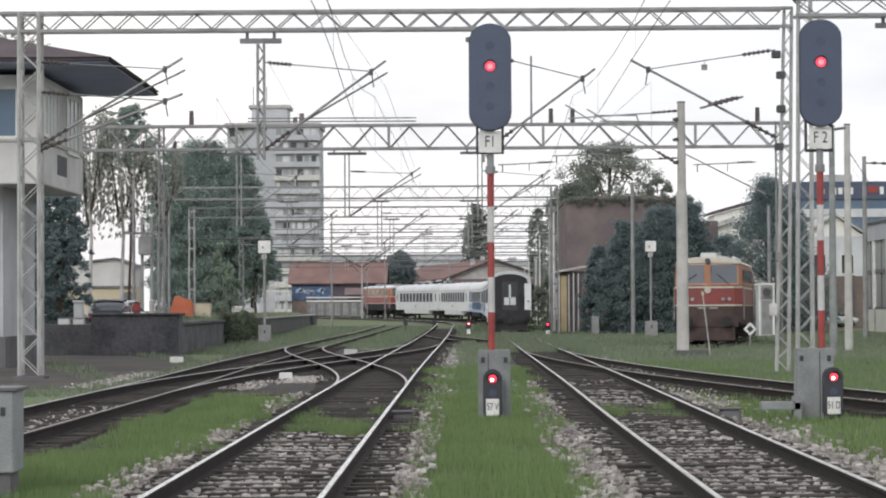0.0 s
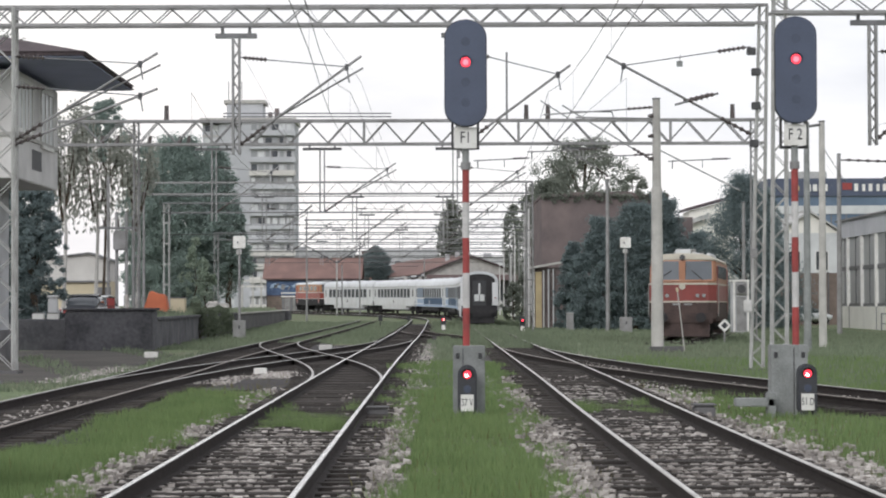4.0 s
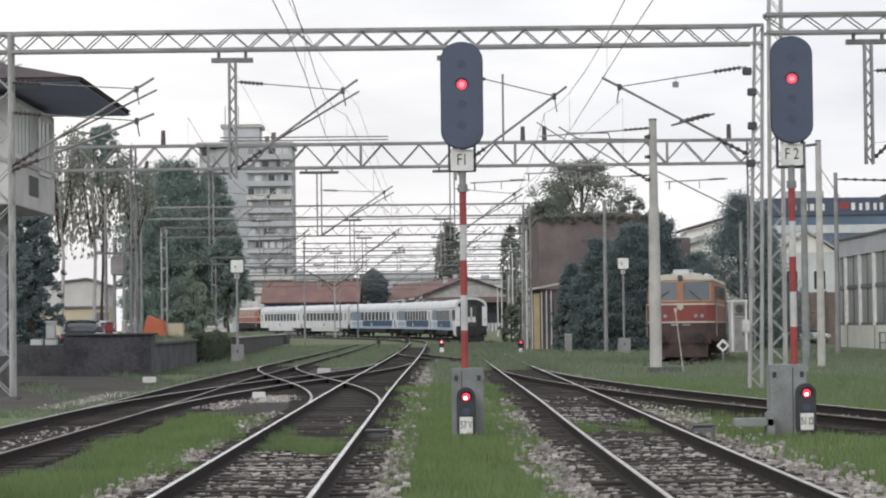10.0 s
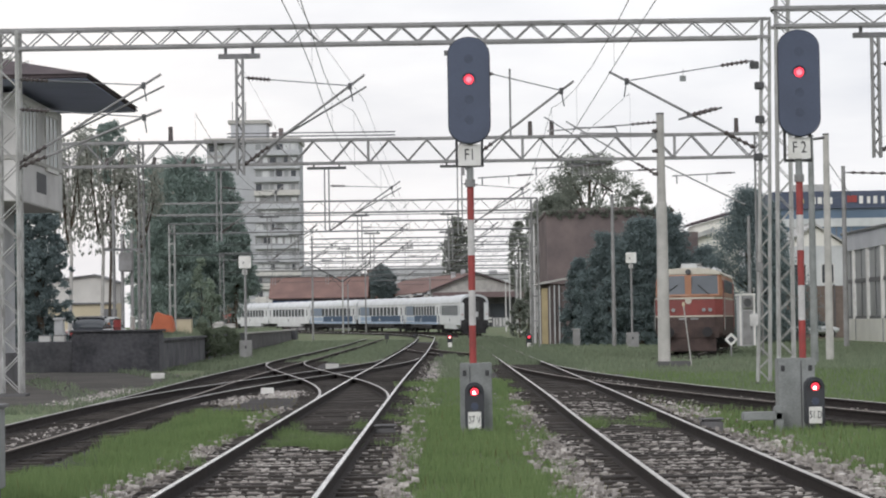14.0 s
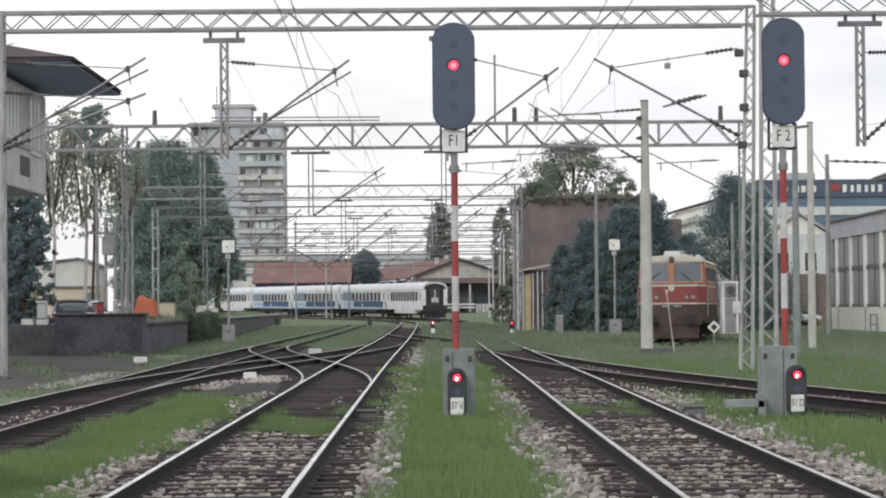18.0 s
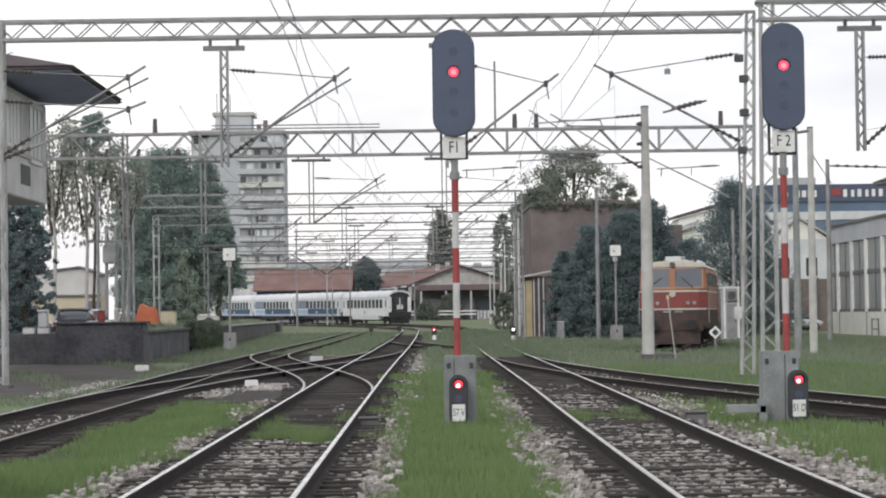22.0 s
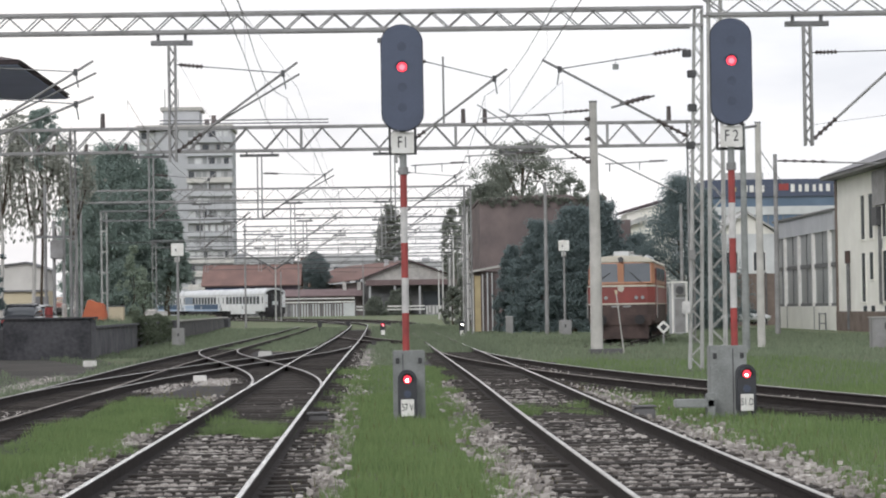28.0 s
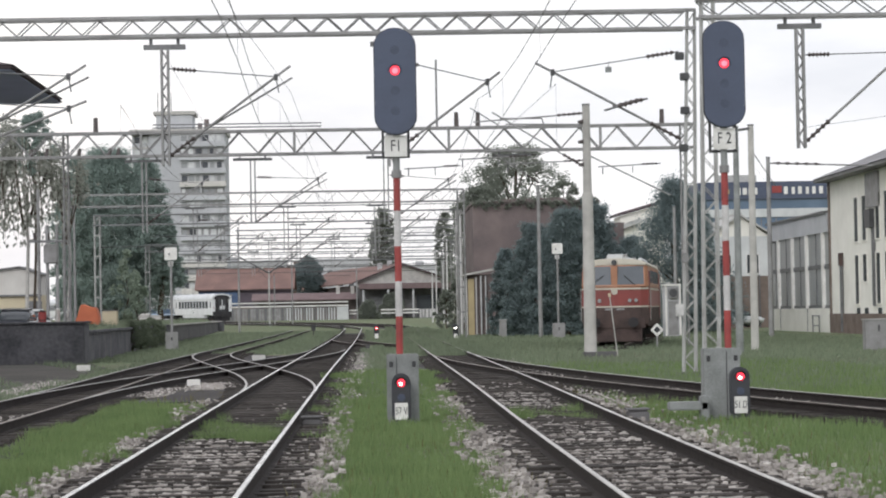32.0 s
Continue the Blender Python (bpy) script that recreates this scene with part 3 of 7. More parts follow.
bed("ballast_branch", LINES["branch"], 0.9, "ballast_dark", -0.034)
yard = part("ballast_yard", Geo().box(-7.9, -0.7, 52, 109, -0.2, -0.068), "ballast_dark")
tagged(yard, "dark oily ballast under the scissors crossing", "ballast", kind="structure")
path = part("earth_path", Geo().extrude([(-8.6, 58), (-8.9, 74), (-9.6, 90), (-11.2, 99), (-16, 101), (-19, 90), (-17, 72), (-14, 62), (-11, 57)], "z", -0.3, -0.085), "earth")
tagged(path, "trodden brown earth beside the signal tower", "earth", kind="structure")
build_track("left", "straight track with bright polished rails on dark sleepers", sleepers=(-9, 170), far_end=200)
build_track("main", "through track with polished rails on dark sleepers", "rail_soft", sleepers=(-14, 111), far_end=111)
build_track("main_far", "far end of the through track curving away in grass", "rail_dull", sleepers=(0, 0), far_end=330, first=240)
build_track("siding", "side track with dull rails beside the loading ramp", ("rail_mid", "rail_dull"), sleepers=(20, 118), far_end=116)
build_track("cross_out", "crossover track leaving to the side track", "rail_mid", sleepers=(0, 120), far_end=107)
build_track("cross_in", "crossover track coming from the side track", "rail_mid", sleepers=(0, 120), far_end=109)
build_track("link", "crossover track between the two through tracks", "rail_dull", sleepers=(0, 0), far_end=0)
build_track("branch", "branch track bending away past the signal", ("rail_dull", "rail_mid"), sleepers=(20, 96), far_end=96)
for key in ("left", "main"):
    for off in (-0.80, 0.80):
        # Dark strip for oily stones; the rail's shadow is painted in with them.
        strip = part("oily_strip", sweep([p for p in LINES[key] if p[1] < 62], off, [(-0.15, -0.046), (0.15, -0.046)], closed=False), "ballast_dark")
        tagged(strip, "oily ballast along the rail, darkened for rail shade too", "ballast", kind="structure")
stones()
heap("loose_stones", -6.38, 36, 0.6, 9.0, 420, 81)
heap("pale_heap", -5.0, 57.0, 0.45, 3.0, 500, 5)
heap("pale_heap", -4.0, 61.5, 0.6, 2.6, 560, 16)
heap("pale_heap", -8.75, 63, 0.4, 7.0, 420, 15)
heap("loose_stones", -0.55, 80, 0.45, 30.0, 900, 6)
heap("loose_stones", 4.6, 66, 0.5, 22.0, 600, 8)
for i, hy in enumerate((40, 48, 56, 64, 72, 80)):
    heap("loose_stones", line_x("branch", hy) + 1.15, hy, 0.30 + 0.1 * (i % 2), 4.2, 200, 60 + i)
for i, hy in enumerate((50, 60, 72)):
    heap("loose_stones", -7.6, hy, 0.25, 5.5, 160, 70 + i)
grass()
build_track("stub", "overgrown stub track under the parked locomotive", "rail_dull", sleepers=(0, 160), far_end=150)


# ---------------------------------------------------------------- signals
def stadium(w, h, n=10, sx=1.0):
    """Outline of a plate with round ends, about its middle."""
    r = w / 2
    pts = [(r * math.cos(math.pi * i / n), h / 2 - r * sx + r * sx * math.sin(math.pi * i / n)) for i in range(n + 1)]
    pts += [(-r * math.cos(math.pi * i / n), -h / 2 + r * sx - r * sx * math.sin(math.pi * i / n)) for i in range(n + 1)]
    return pts


def disc(r, y0, y1, z, n=20, x=0.0):
    return Geo().extrude([(x + r * math.cos(2 * math.pi * i / n), z + r * math.sin(2 * math.pi * i / n)) for i in range(n)], "y", y0, y1)


def hood(r, y0, y1, z, x=0.0, n=12):
    """A visor: an open half tube over a lens."""
    g = Geo()
    for i in range(n):
        a, b = math.pi * (-0.1 + 1.2 * i / n), math.pi * (-0.1 + 1.2 * (i + 1) / n)
        ring = []
        for rr in (r, r + 0.008):
            for w in (a, b):
                ring.append((x + rr * math.cos(w), z + rr * math.sin(w)))
        (p, q, s, t) = ring
        slope = lambda zz: y0 + (y1 - y0) * max(0.25, 0.5 + 0.5 * (zz - z) / r)
        g.face([(p[0], y1 * 0 + y0, p[1]), (q[0], y0, q[1]), (q[0], slope(q[1]), q[1]), (p[0], slope(p[1]), p[1])])
        g.face([(s[0], y0, s[1]), (s[0], slope(s[1]), s[1]), (t[0], slope(t[1]), t[1]), (t[0], y0, t[1])])
        g.face([(p[0], slope(p[1]), p[1]), (q[0], slope(q[1]), q[1]), (t[0], slope(t[1]), t[1]), (s[0], slope(s[1]), s[1])])
    return g


def main_signal(x, y, text, box_x0, box_x1, lift=0.0):
    t = thing("railway_signal", (x, y, 0), "tall main signal showing red on a red and white banded pole", "railway signal", group="main signals")
    part("relay_box", Geo().box(box_x0, box_x1, 0.02, 0.42, -0.1, 1.045), "sig_grey", t, "grey steel relay box", 0.012)
    if box_x1 - box_x0 > 0.5:
        part("box_seam", Geo().box(-0.062, -0.05, 0.012, 0.03, -0.1, 1.0), "ink", t)
    for bx in (box_x0 + 0.075, box_x1 - 0.075):
        part("box_lock", Geo().box(bx - 0.03, bx + 0.03, 0.0, 0.03, 0.84, 0.93), "ink", t, "", 0.006)
    z = 1.045
    for i, h in enumerate((0.60, 0.56, 0.56, 0.57, 0.56)):
        part("pole_band", Geo().rod((0, 0.2, z), (0, 0.2, z + h), 0.056, n=14), "white_worn" if i % 2 else "red_paint", t, smooth=True)
        z += h
    part("pole_top", Geo().rod((0, 0.2, z), (0, 0.2, 5.0), 0.056, n=14), "sig_grey", t, "bare grey top of the pole", smooth=True)
    part("pole_clamp", Geo().rod((0, 0.2, 3.86), (0, 0.2, 3.98), 0.08, n=14), "galv", t, smooth=True)
    for s in (-0.21, 0.2):
        part("bracket_post", Geo().box(s - 0.02, s + 0.02, 0.26, 0.31, 4.22, 5.0), "steel_dark", t)
    part("foot_bar", Geo().box(-0.22, 0.22, 0.22, 0.36, 4.19, 4.23), "steel_dark", t)
    zc = 5.395 + lift
    head = part("signal_head", Geo().extrude([(u, zc + v) for u, v in stadium(0.655, 1.70, 12, 0.86)], "y", -0.02, 0.03), "sig_black", t, "blue-black background plate", 0.008, True)
    part("head_rim", Geo().extrude([(u, zc + v) for u, v in stadium(0.68, 1.725, 12, 0.86)], "y", 0.03, 0.05), "ink", head)
    part("lamp_case", Geo().box(-0.14, 0.14, 0.05, 0.30, zc - 0.62, zc + 0.62), "steel_dark", head, "", 0.02)
    for dz, lit in ((0.50, 0), (0.172, 1), (-0.15, 0), (-0.475, 0)):
        zl = zc + dz
        part("lens", disc(0.077 if lit else 0.075, -0.035 if lit else -0.0225, -0.01, zl), "red_glow" if lit else "lens_off", head, "glowing red lens" if lit else "dark unlit lens")
        if lit:
            part("lens_core", disc(0.045, -0.045, -0.034, zl - 0.005), "red_core", head)
        if lit:
            part("visor", hood(0.10, -0.02, -0.06, zl), "sig_black", head)
    plate = part("number_plate", Geo().box(-0.185, 0.175, 0.08, 0.10, 4.195 + lift, 4.535 + lift), "white_paint", t, "white name plate", 0.004)
    letters(text, 0.26, "ink", plate, (-0.005, 0.074, 4.365 + lift), 0.72)
    return t


def dwarf_signal(x, y, text, group="dwarf signals"):
    t = thing("dwarf_signal", (x, y, 0), "low shunting signal with a glowing red lamp and white plate", "railway signal", group=group)
    arch = [(-0.15, 0.0), (0.15, 0.0), (0.15, 0.58)] + [(0.15 * math.cos(math.pi * i / 10), 0.58 + 0.15 * math.sin(math.pi * i / 10)) for i in range(1, 10)] + [(-0.15, 0.58)]
    body = part("housing", Geo().extrude([(u, v + 0.02) for u, v in arch], "y", -0.30, -0.06), "sig_dark", t, "dark housing with a round top", 0.012, True)
    part("lens", disc(0.062, -0.325, -0.30, 0.60), "red_glow", body, "glowing red lens")
    part("lens_core", disc(0.024, -0.335, -0.324, 0.582, x=-0.008), "white_glow", body, "bright lamp core")
    part("lens", disc(0.06, -0.315, -0.30, 0.37), "lens_off", body, "dark unlit lens")
    part("visor", hood(0.09, -0.30, -0.38, 0.60), "sig_dark", body)
    plate = part("number_plate", Geo().box(-0.105, 0.10, -0.33, -0.315, 0.02, 0.285), "white_paint", t, "white number plate", 0.003)
    letters(text, 0.165, "ink", plate, (-0.003, -0.336, 0.155), 0.6)
    for s in (-0.11, 0.11):
        part("foot", Geo().box(s - 0.025, s + 0.025, -0.28, -0.1, -0.1, 0.05), "steel_dark", t)
    return t


main_signal(0.43, 39.6, "F1", -0.215, 0.295)
dwarf_signal(0.437, 39.5, "57 V")
main_signal(5.70, 39.6, "F 2", -0.42, 0.165, 0.035)
dwarf_signal(5.80, 39.5, "51 D")
slab = thing("cable_trough", (5.17, 39.3, 0), "short weathered concrete trough cover beside the signal", "cable trough")
part("cover", Geo().box(-0.5, 0.12, -0.1, 0.25, 0.08, 0.21), "sig_grey", slab, "", 0.015)
part("upright", Geo().box(0.0, 0.13, -0.1, 0.2, -0.1, 0.3), "sig_grey", slab, "", 0.015)


def far_dwarf(x, y, z, changes=False):
    t = thing("dwarf_signal", (x, y, z), "small far shunting signal turning from red to white" if changes else "small far shunting signal glowing red", "railway signal", group="dwarf signals")
    body = part("housing", Geo().extrude([(-0.16, -0.1), (0.16, -0.1), (0.16, 0.5), (0.08, 0.62), (-0.08, 0.62), (-0.16, 0.5)], "y", 0.0, 0.25), "sig_dark", t, "", 0.01)
    part("plate", Geo().box(-0.12, 0.12, -0.03, -0.01, -0.25, 0.05), "white_paint", t)
    part("foot", Geo().box(-0.05, 0.05, 0.05, 0.2, -0.6, -0.1), "steel_dark", t)
    if not changes:
        part("lens", disc(0.085, -0.06, -0.03, 0.4), "red_glow", body)
        part("lens_core", disc(0.03, -0.07, -0.059, 0.4), "white_glow", body)
        return t
    drum = part("lens_drum", Geo().rod((-0.13, 0, 0), (0.13, 0, 0), 0.13, n=16), "ink", t, "turning drum with a red and a white lens", smooth=True)
    drum.location = (0, -0.05, 0.4)
    part("red_lens", disc(0.075, -0.16, -0.12, 0.0), "red_glow", drum)
    part("white_lens", disc(0.06, 0.12, 0.16, 0.0), "white_glow", drum)
    return drum


far_dwarf(0.26, 160, 0.35)
turning_lens = far_dwarf(4.95, 148, 0.35, True)


def disc_sign(x, y, top, box_w):
    t = thing("distant_board", (x, y, 0), "white square signal board on a thin grey pole above a cabinet", "signal board", group="white signal boards")
    r = 0.335
    out = [(sx * (r - 0.07) + 0.07 * math.cos(a), top - r + sz * (r - 0.07) + 0.07 * math.sin(a)) for sx, sz, a0 in ((1, 1, 0), (-1, 1, 90), (-1, -1, 180), (1, -1, 270)) for a in (radians(a0), radians(a0 + 45), radians(a0 + 90))]
    b = part("board", Geo().extrude(out, "y", -0.04, 0.04), "white_paint", t, "white board with rounded corners", 0.01)
    part("mark", Geo().box(-0.12, -0.05, -0.05, -0.041, top - 0.42, top - 0.30), "steel_mid", b)
    part("pole", Geo().rod((0, 0.06, 0), (0, 0.06, top - 0.4), 0.07, n=10), "galv", t, smooth=True)
    part("clamp", Geo().box(-0.16, 0.12, 0.0, 0.14, top - 1.0, top - 0.72), "steel_light", t)
    part("cabinet", Geo().box(-box_w / 2, box_w / 2, -0.25, 0.2, -0.1, 0.9), "galv", t, "light grey steel cabinet", 0.02)
    part("lock", Geo().box(-0.03, 0.05, -0.27, -0.25, 0.45, 0.62), "ink", t)


disc_sign(-10.735, 133.6, 5.43, 0.66)
disc_sign(11.68, 155.8, 5.90, 0.78)

cab = thing("relay_cabinet", (-4.75, 23.6, 0), "grey steel relay cabinet with a darker lid beside the track", "cabinet")
part("body", Geo().box(-0.5, 0.5, -0.2, 0.35, 0.18, 0.95), "sig_grey", cab, "", 0.01)
part("lid", Geo().box(-0.54, 0.54, -0.24, 0.39, 0.95, 0.985), "steel_mid", cab, "", 0.008)
part("base", Geo().box(-0.46, 0.46, -0.15, 0.3, -0.1, 0.18), "concrete_dark", cab)
part("lock", Geo().box(0.38, 0.42, -0.215, -0.2, 0.72, 0.8), "ink", cab)

for bx, by, bw in ((-4.49, 62.4, 0.16), (-4.52, 98.7, 0.26), (-9.79, 84.5, 0.22)):
    blk = thing("marker_block", (bx, by, -0.06), "low white-painted concrete marker block by the rails", "marker", group="marker blocks")
    part("block", Geo().box(-bw, bw, -0.12, 0.12, 0, 0.19), "white_paint", blk, "", 0.015)
    part("foot", Geo().box(-bw * 0.8, bw * 0.8, -0.1, 0.1, -0.1, 0.0), "concrete", blk)
for bx, by, bw in ((-0.97, 39.0, 0.16), (4.2, 39.6, 0.17), (4.9, 72.0, 0.2)):
    blk = thing("track_box", (bx, by, -0.05), "dark tarred track connection box beside the rail", "track box", group="track boxes")
    part("box", Geo().box(-bw, bw, -0.2, 0.2, -0.1, 0.14), "concrete_dark", blk, "", 0.03)
    part("lid", Geo().box(-bw - 0.02, bw + 0.02, -0.22, 0.22, 0.14, 0.165), "concrete_dark", blk, "", 0.008)
for bx, by, bh in ((-4.5, 190.0, 0.9), (-2.6, 210.0, 0.7), (2.0, 205.0, 0.6)):
    ind = thing("point_indicator", (bx, by, rise(by)), "small dark point indicator on a short post", "point indicator", group="point indicators")
    part("post", Geo().rod((0, 0, -0.15), (0, 0, bh * 0.6), 0.04, n=8), "steel_dark", ind)
    part("lantern", Geo().box(-0.16, 0.16, -0.14, 0.14, bh * 0.5, bh), "ink", ind, "", 0.03)
dia = thing("diamond_sign", (12.84, 112.0, 0.07), "white diamond sign with a dark centre on a short post", "railway sign")
part("post", Geo().rod((0, 0.03, -0.1), (0, 0.03, 0.6), 0.04, n=8), "galv", dia)
part("plate", Geo().extrude([(0, 0.36), (0.30, 0.66), (0, 0.96), (-0.30, 0.66)], "y", -0.02, 0.02), "white_paint", dia, "white diamond plate")
part("centre", Geo().extrude([(0, 0.50), (0.16, 0.66), (0, 0.82), (-0.16, 0.66)], "y", -0.03, -0.021), "sig_dark", dia, "dark blue centre")


# ---------------------------------------------------------------- catenary portals, masts and wires
def lattice_leg(t, x, y, w, z0, z1, material="steel_light", top_w=None, near=True, shift=0.0):
    """A lattice leg: four corner posts and the lacing between them."""
    tw = w if top_w is None else top_w
    h, k = w / 2, tw / 2
    for sx in (-1, 1):
        for sy in (-1, 1):
            part("corner_post", Geo().bar((x + sx * h, y + sy * h, z0), (x + shift + sx * k, y + sy * k, z1), 0.075 if w > 0.4 else 0.045), material, t)
    n = max(4, round((z1 - z0) / max(0.32, w * 0.95)))
    for i in range(n if near else 0):
        a, b = i / n, (i + 1) / n
        wa, wb = h + (k - h) * a, h + (k - h) * b
        za, zb = z0 + (z1 - z0) * a, z0 + (z1 - z0) * b
        xa, xb = x + shift * a, x + shift * b
        s = 1 if i % 2 else -1
        for sy in (-1, 1):
            for p, q in (((xa - s * wa, y + sy * wa, za), (xb + s * wb, y + sy * wb, zb)), ((xa + sy * wa, y - s * wa, za), (xb + sy * wb, y + s * wb, zb))):
                part("lacing_bar", Geo().bar(p, q, 0.024 if w > 0.4 else 0.017), material, t)
    if not near:
        for i in range(1, 6):
            zc = z0 + (z1 - z0) * i / 6
            part("batten", Geo().box(x - h, x + h, y - h - 0.03, y - h, zc, zc + 0.1), material, t)
        part("brace", Geo().bar((x - h, y - h, z1 - 0.8), (x + h, y - h, z1), 0.05), material, t)
    part("footing", Geo().box(x - h - 0.15, x + h + 0.15, y - h - 0.15, y + h + 0.15, rise(y) - 0.3, z0 - 0.02), "concrete_dark", t)


def truss(t, x0, x1, y, zb, zt, panel, depth=0.45, near=True, material="galv", cw=0.08, verticals=()):
    """A box truss beam: four chords, zigzag braces in the two faces."""
    for yy in (y - depth / 2, y + depth / 2):
        for z in (zb, zt):
            part("chord", Geo().box(x0, x1, yy - cw / 2, yy + cw / 2, z - cw / 2, z + cw / 2), material, t)
    n = round((x1 - x0) / panel)
    p = (x1 - x0) / n
    hb = zt - zb - cw
    if near:
        up = Geo().bar((0, 0, 0), (p, 0, hb), cw * (0.32 if cw < 0.1 else 0.4)).mesh("brace", M[material])
        down = Geo().bar((0, 0, hb), (p, 0, 0), cw * (0.32 if cw < 0.1 else 0.4)).mesh("brace", M[material])
        for j, yy in enumerate((y - depth / 2, y + depth / 2)):
            for i in range(n):
                ob = new("brace", up if i % 2 else down)
                ob.parent = t
                ob.location = (x0 + i * p, yy, zb + cw / 2)
        for i in range(0, n, 6):
            part("strut", Geo().box(x0 + i * p - 0.03, x0 + i * p + 0.03, y - depth / 2, y + depth / 2, zt - 0.03, zt + 0.03), material, t)
    else:
        g = Geo()
        for i in range(n):
            a, b = (zb, zt) if i % 2 else (zt, zb)
            g.bar((x0 + i * p, y - depth / 2, a), (x0 + (i + 1) * p, y - depth / 2, b), 0.026)
        tagged(part("bracing", g, material, t), kind="stuff")


def drop_post(t, x, y, ztop, zbot, width=0.2, bar=0.55, lattice=True, material="galv"):
    """A post hung under the beam from a crossbar."""
    part("crossbar", Geo().box(x - bar, x + bar, y - 0.09, y + 0.09, ztop - 0.24, ztop - 0.12), "steel_mid", t)
    for s in (-0.36, 0.36):
        part("hanger", Geo().box(x + s * bar / 0.55 - 0.04, x + s * bar / 0.55 + 0.04, y - 0.05, y + 0.05, ztop - 0.12, ztop + 0.05), "steel_mid", t)
    g = Geo()
    for s in (-1, 1):
        g.box(x + s * width / 2 - 0.03, x + s * width / 2 + 0.03, y - 0.1, y + 0.1, zbot, ztop - 0.24)
    if lattice:
        n = round((ztop - zbot) / 0.3)
        for i in range(n):
            z0, z1 = zbot + (ztop - 0.25 - zbot) * i / n, zbot + (ztop - 0.25 - zbot) * (i + 1) / n
            s = 1 if i % 2 else -1
            g.bar((x - s * width / 2, y, z0), (x + s * width / 2, y, z1), 0.03)
    part("drop_post", g, material, t, "hanging lattice post")


def insulator(t, p, q, r=0.075, n=5):
    p, q = Vector(p), Vector(q)
    g = Geo().rod(p, q, r * 0.45, n=8)
    d = (q - p)
    for i in range(n):
        c = p + d * ((i + 0.5) / n)
        g.rod(c - d * (0.28 / n), c + d * (0.05 / n), r * 0.5, r, n=8).rod(c + d * (0.05 / n), c + d * (0.28 / n), r, r * 0.5, n=8)
    part("insulator", g, "insul", t, "dark ribbed insulator")


def cantilever(t, x, y, z, tip_x, tip_z, tie_z, second=True, r=0.035):
    """A tube rising from the post to its tip, a tie above it, and the clamps that hold the wires."""
    a, b = Vector((x, y, z)), Vector((tip_x, y - 0.15, tip_z))
    d = b - a
    insulator(t, a, a + d * 0.22)
    part("cantilever_tube", Geo().rod(a + d * 0.2, b, r, n=8), "galv", t, smooth=True)
    if second:
        b2 = b + Vector((0.03, 0.4, -0.28))
        a2 = a + d * 0.3
        part("steady_tube", Geo().rod(a2, b2, r * 0.8, n=8), "galv", t, smooth=True)
    c = a + d * 0.88
    part("clamp", Geo().box(c.x - 0.05, c.x + 0.05, c.y - 0.06, c.y + 0.06, c.z - 0.1, c.z + 0.07), "steel_dark", t)
    part("dropper_arm", Geo().rod(c, c + Vector((0.07 if tip_x > x else -0.07, 0, -0.42)), 0.018, n=6), "steel_mid", t)
    tie = Vector((x, y, tie_z + (0.14 if y < 70 else 0.0)))
    dd = c - tie
    insulator(t, tie + dd * 0.04, tie + dd * 0.26, 0.07, 6)
    part("tie_rod", Geo().rod(tie, c, 0.016, n=6), "steel_mid", t)


def portal(y, x0, x1, zb, zt, panel, near, legs, label, leg_w=0.6, cw=0.08, depth=0.45, material="galv"):
    t = thing("catenary_portal", (0, 0, 0), label, "catenary portal", group="catenary portals")
    truss(t, x0, x1, y, zb, zt, panel, depth, near, material, cw)
    for x in legs:
        lattice_leg(t, x, y, leg_w, rise(y), zt, material="steel_light" if y < 100 or y == 198 else "galv", near=near)
    return t


p1 = portal(66.0, -12.277, 8.44, 9.14, 9.62, 0.4316, True, (-11.52,), "grey lattice steel portal spanning the near tracks", 0.52)
lattice_leg(p1, 8.42, 66.0, 0.32, 0, 9.6, top_w=0.2, shift=0.22)
for pz in (9.14, 9.62):
    part("chord_end", Geo().box(8.44, 8.74, 65.72, 65.82, pz - 0.04, pz + 0.04), "galv", p1)
drop_post(p1, -5.38, 66.0, 9.04, 5.7, 0.17)
drop_post(p1, 0.62, 66.0, 9.04, 5.6, 0.17)
cantilever(p1, -5.3, 66.0, 5.95, -2.05, 8.3, 8.15)
cantilever(p1, 0.72, 66.0, 6.0, 3.5, 8.05, 8.3, False)
cantilever(p1, -11.35, 66.0, 6.05, -7.45, 8.4, 8.2)
cantilever(p1, -11.35, 66.0, 5.95, -7.45, 7.45, 7.4, False)
cantilever(p1, 8.3, 66.0, 6.2, 4.44, 8.28, 8.4, False)
part("cross_arm", Geo().rod((6.25, 65.7, 6.97), (7.4, 65.7, 7.27), 0.03, n=6), "steel_mid", p1)
insulator(p1, (6.6, 65.7, 7.06), (7.3, 65.7, 7.25), 0.07)
part("hanging_tag", Geo().box(6.3, 6.46, 65.68, 65.72, 7.98, 8.13), "sig_grey", p1, "small grey tag plate")
part("tag_wire", Geo().rod((6.38, 65.7, 8.13), (6.4, 65.7, 8.3), 0.008, n=4), "wire", p1)
for hx, hz0, hz1 in ((8.42, 6.85, 7.05), (8.36, 5.85, 6.05), (8.42, 7.75, 7.95), (8.30, 8.3, 8.5)):
    part("weight", Geo().box(hx - 0.12, hx + 0.12, 65.8, 65.95, hz0, hz1), "steel_dark", p1, "", 0.02)

part("switch_box", Geo().box(8.02, 8.22, 65.4, 65.6, 1.48, 1.80), "white_worn", p1, "small white box", 0.02)
part("switch_box", Geo().box(8.2, 8.38, 65.4, 65.6, 2.9, 3.15), "galv", p1, "", 0.02)

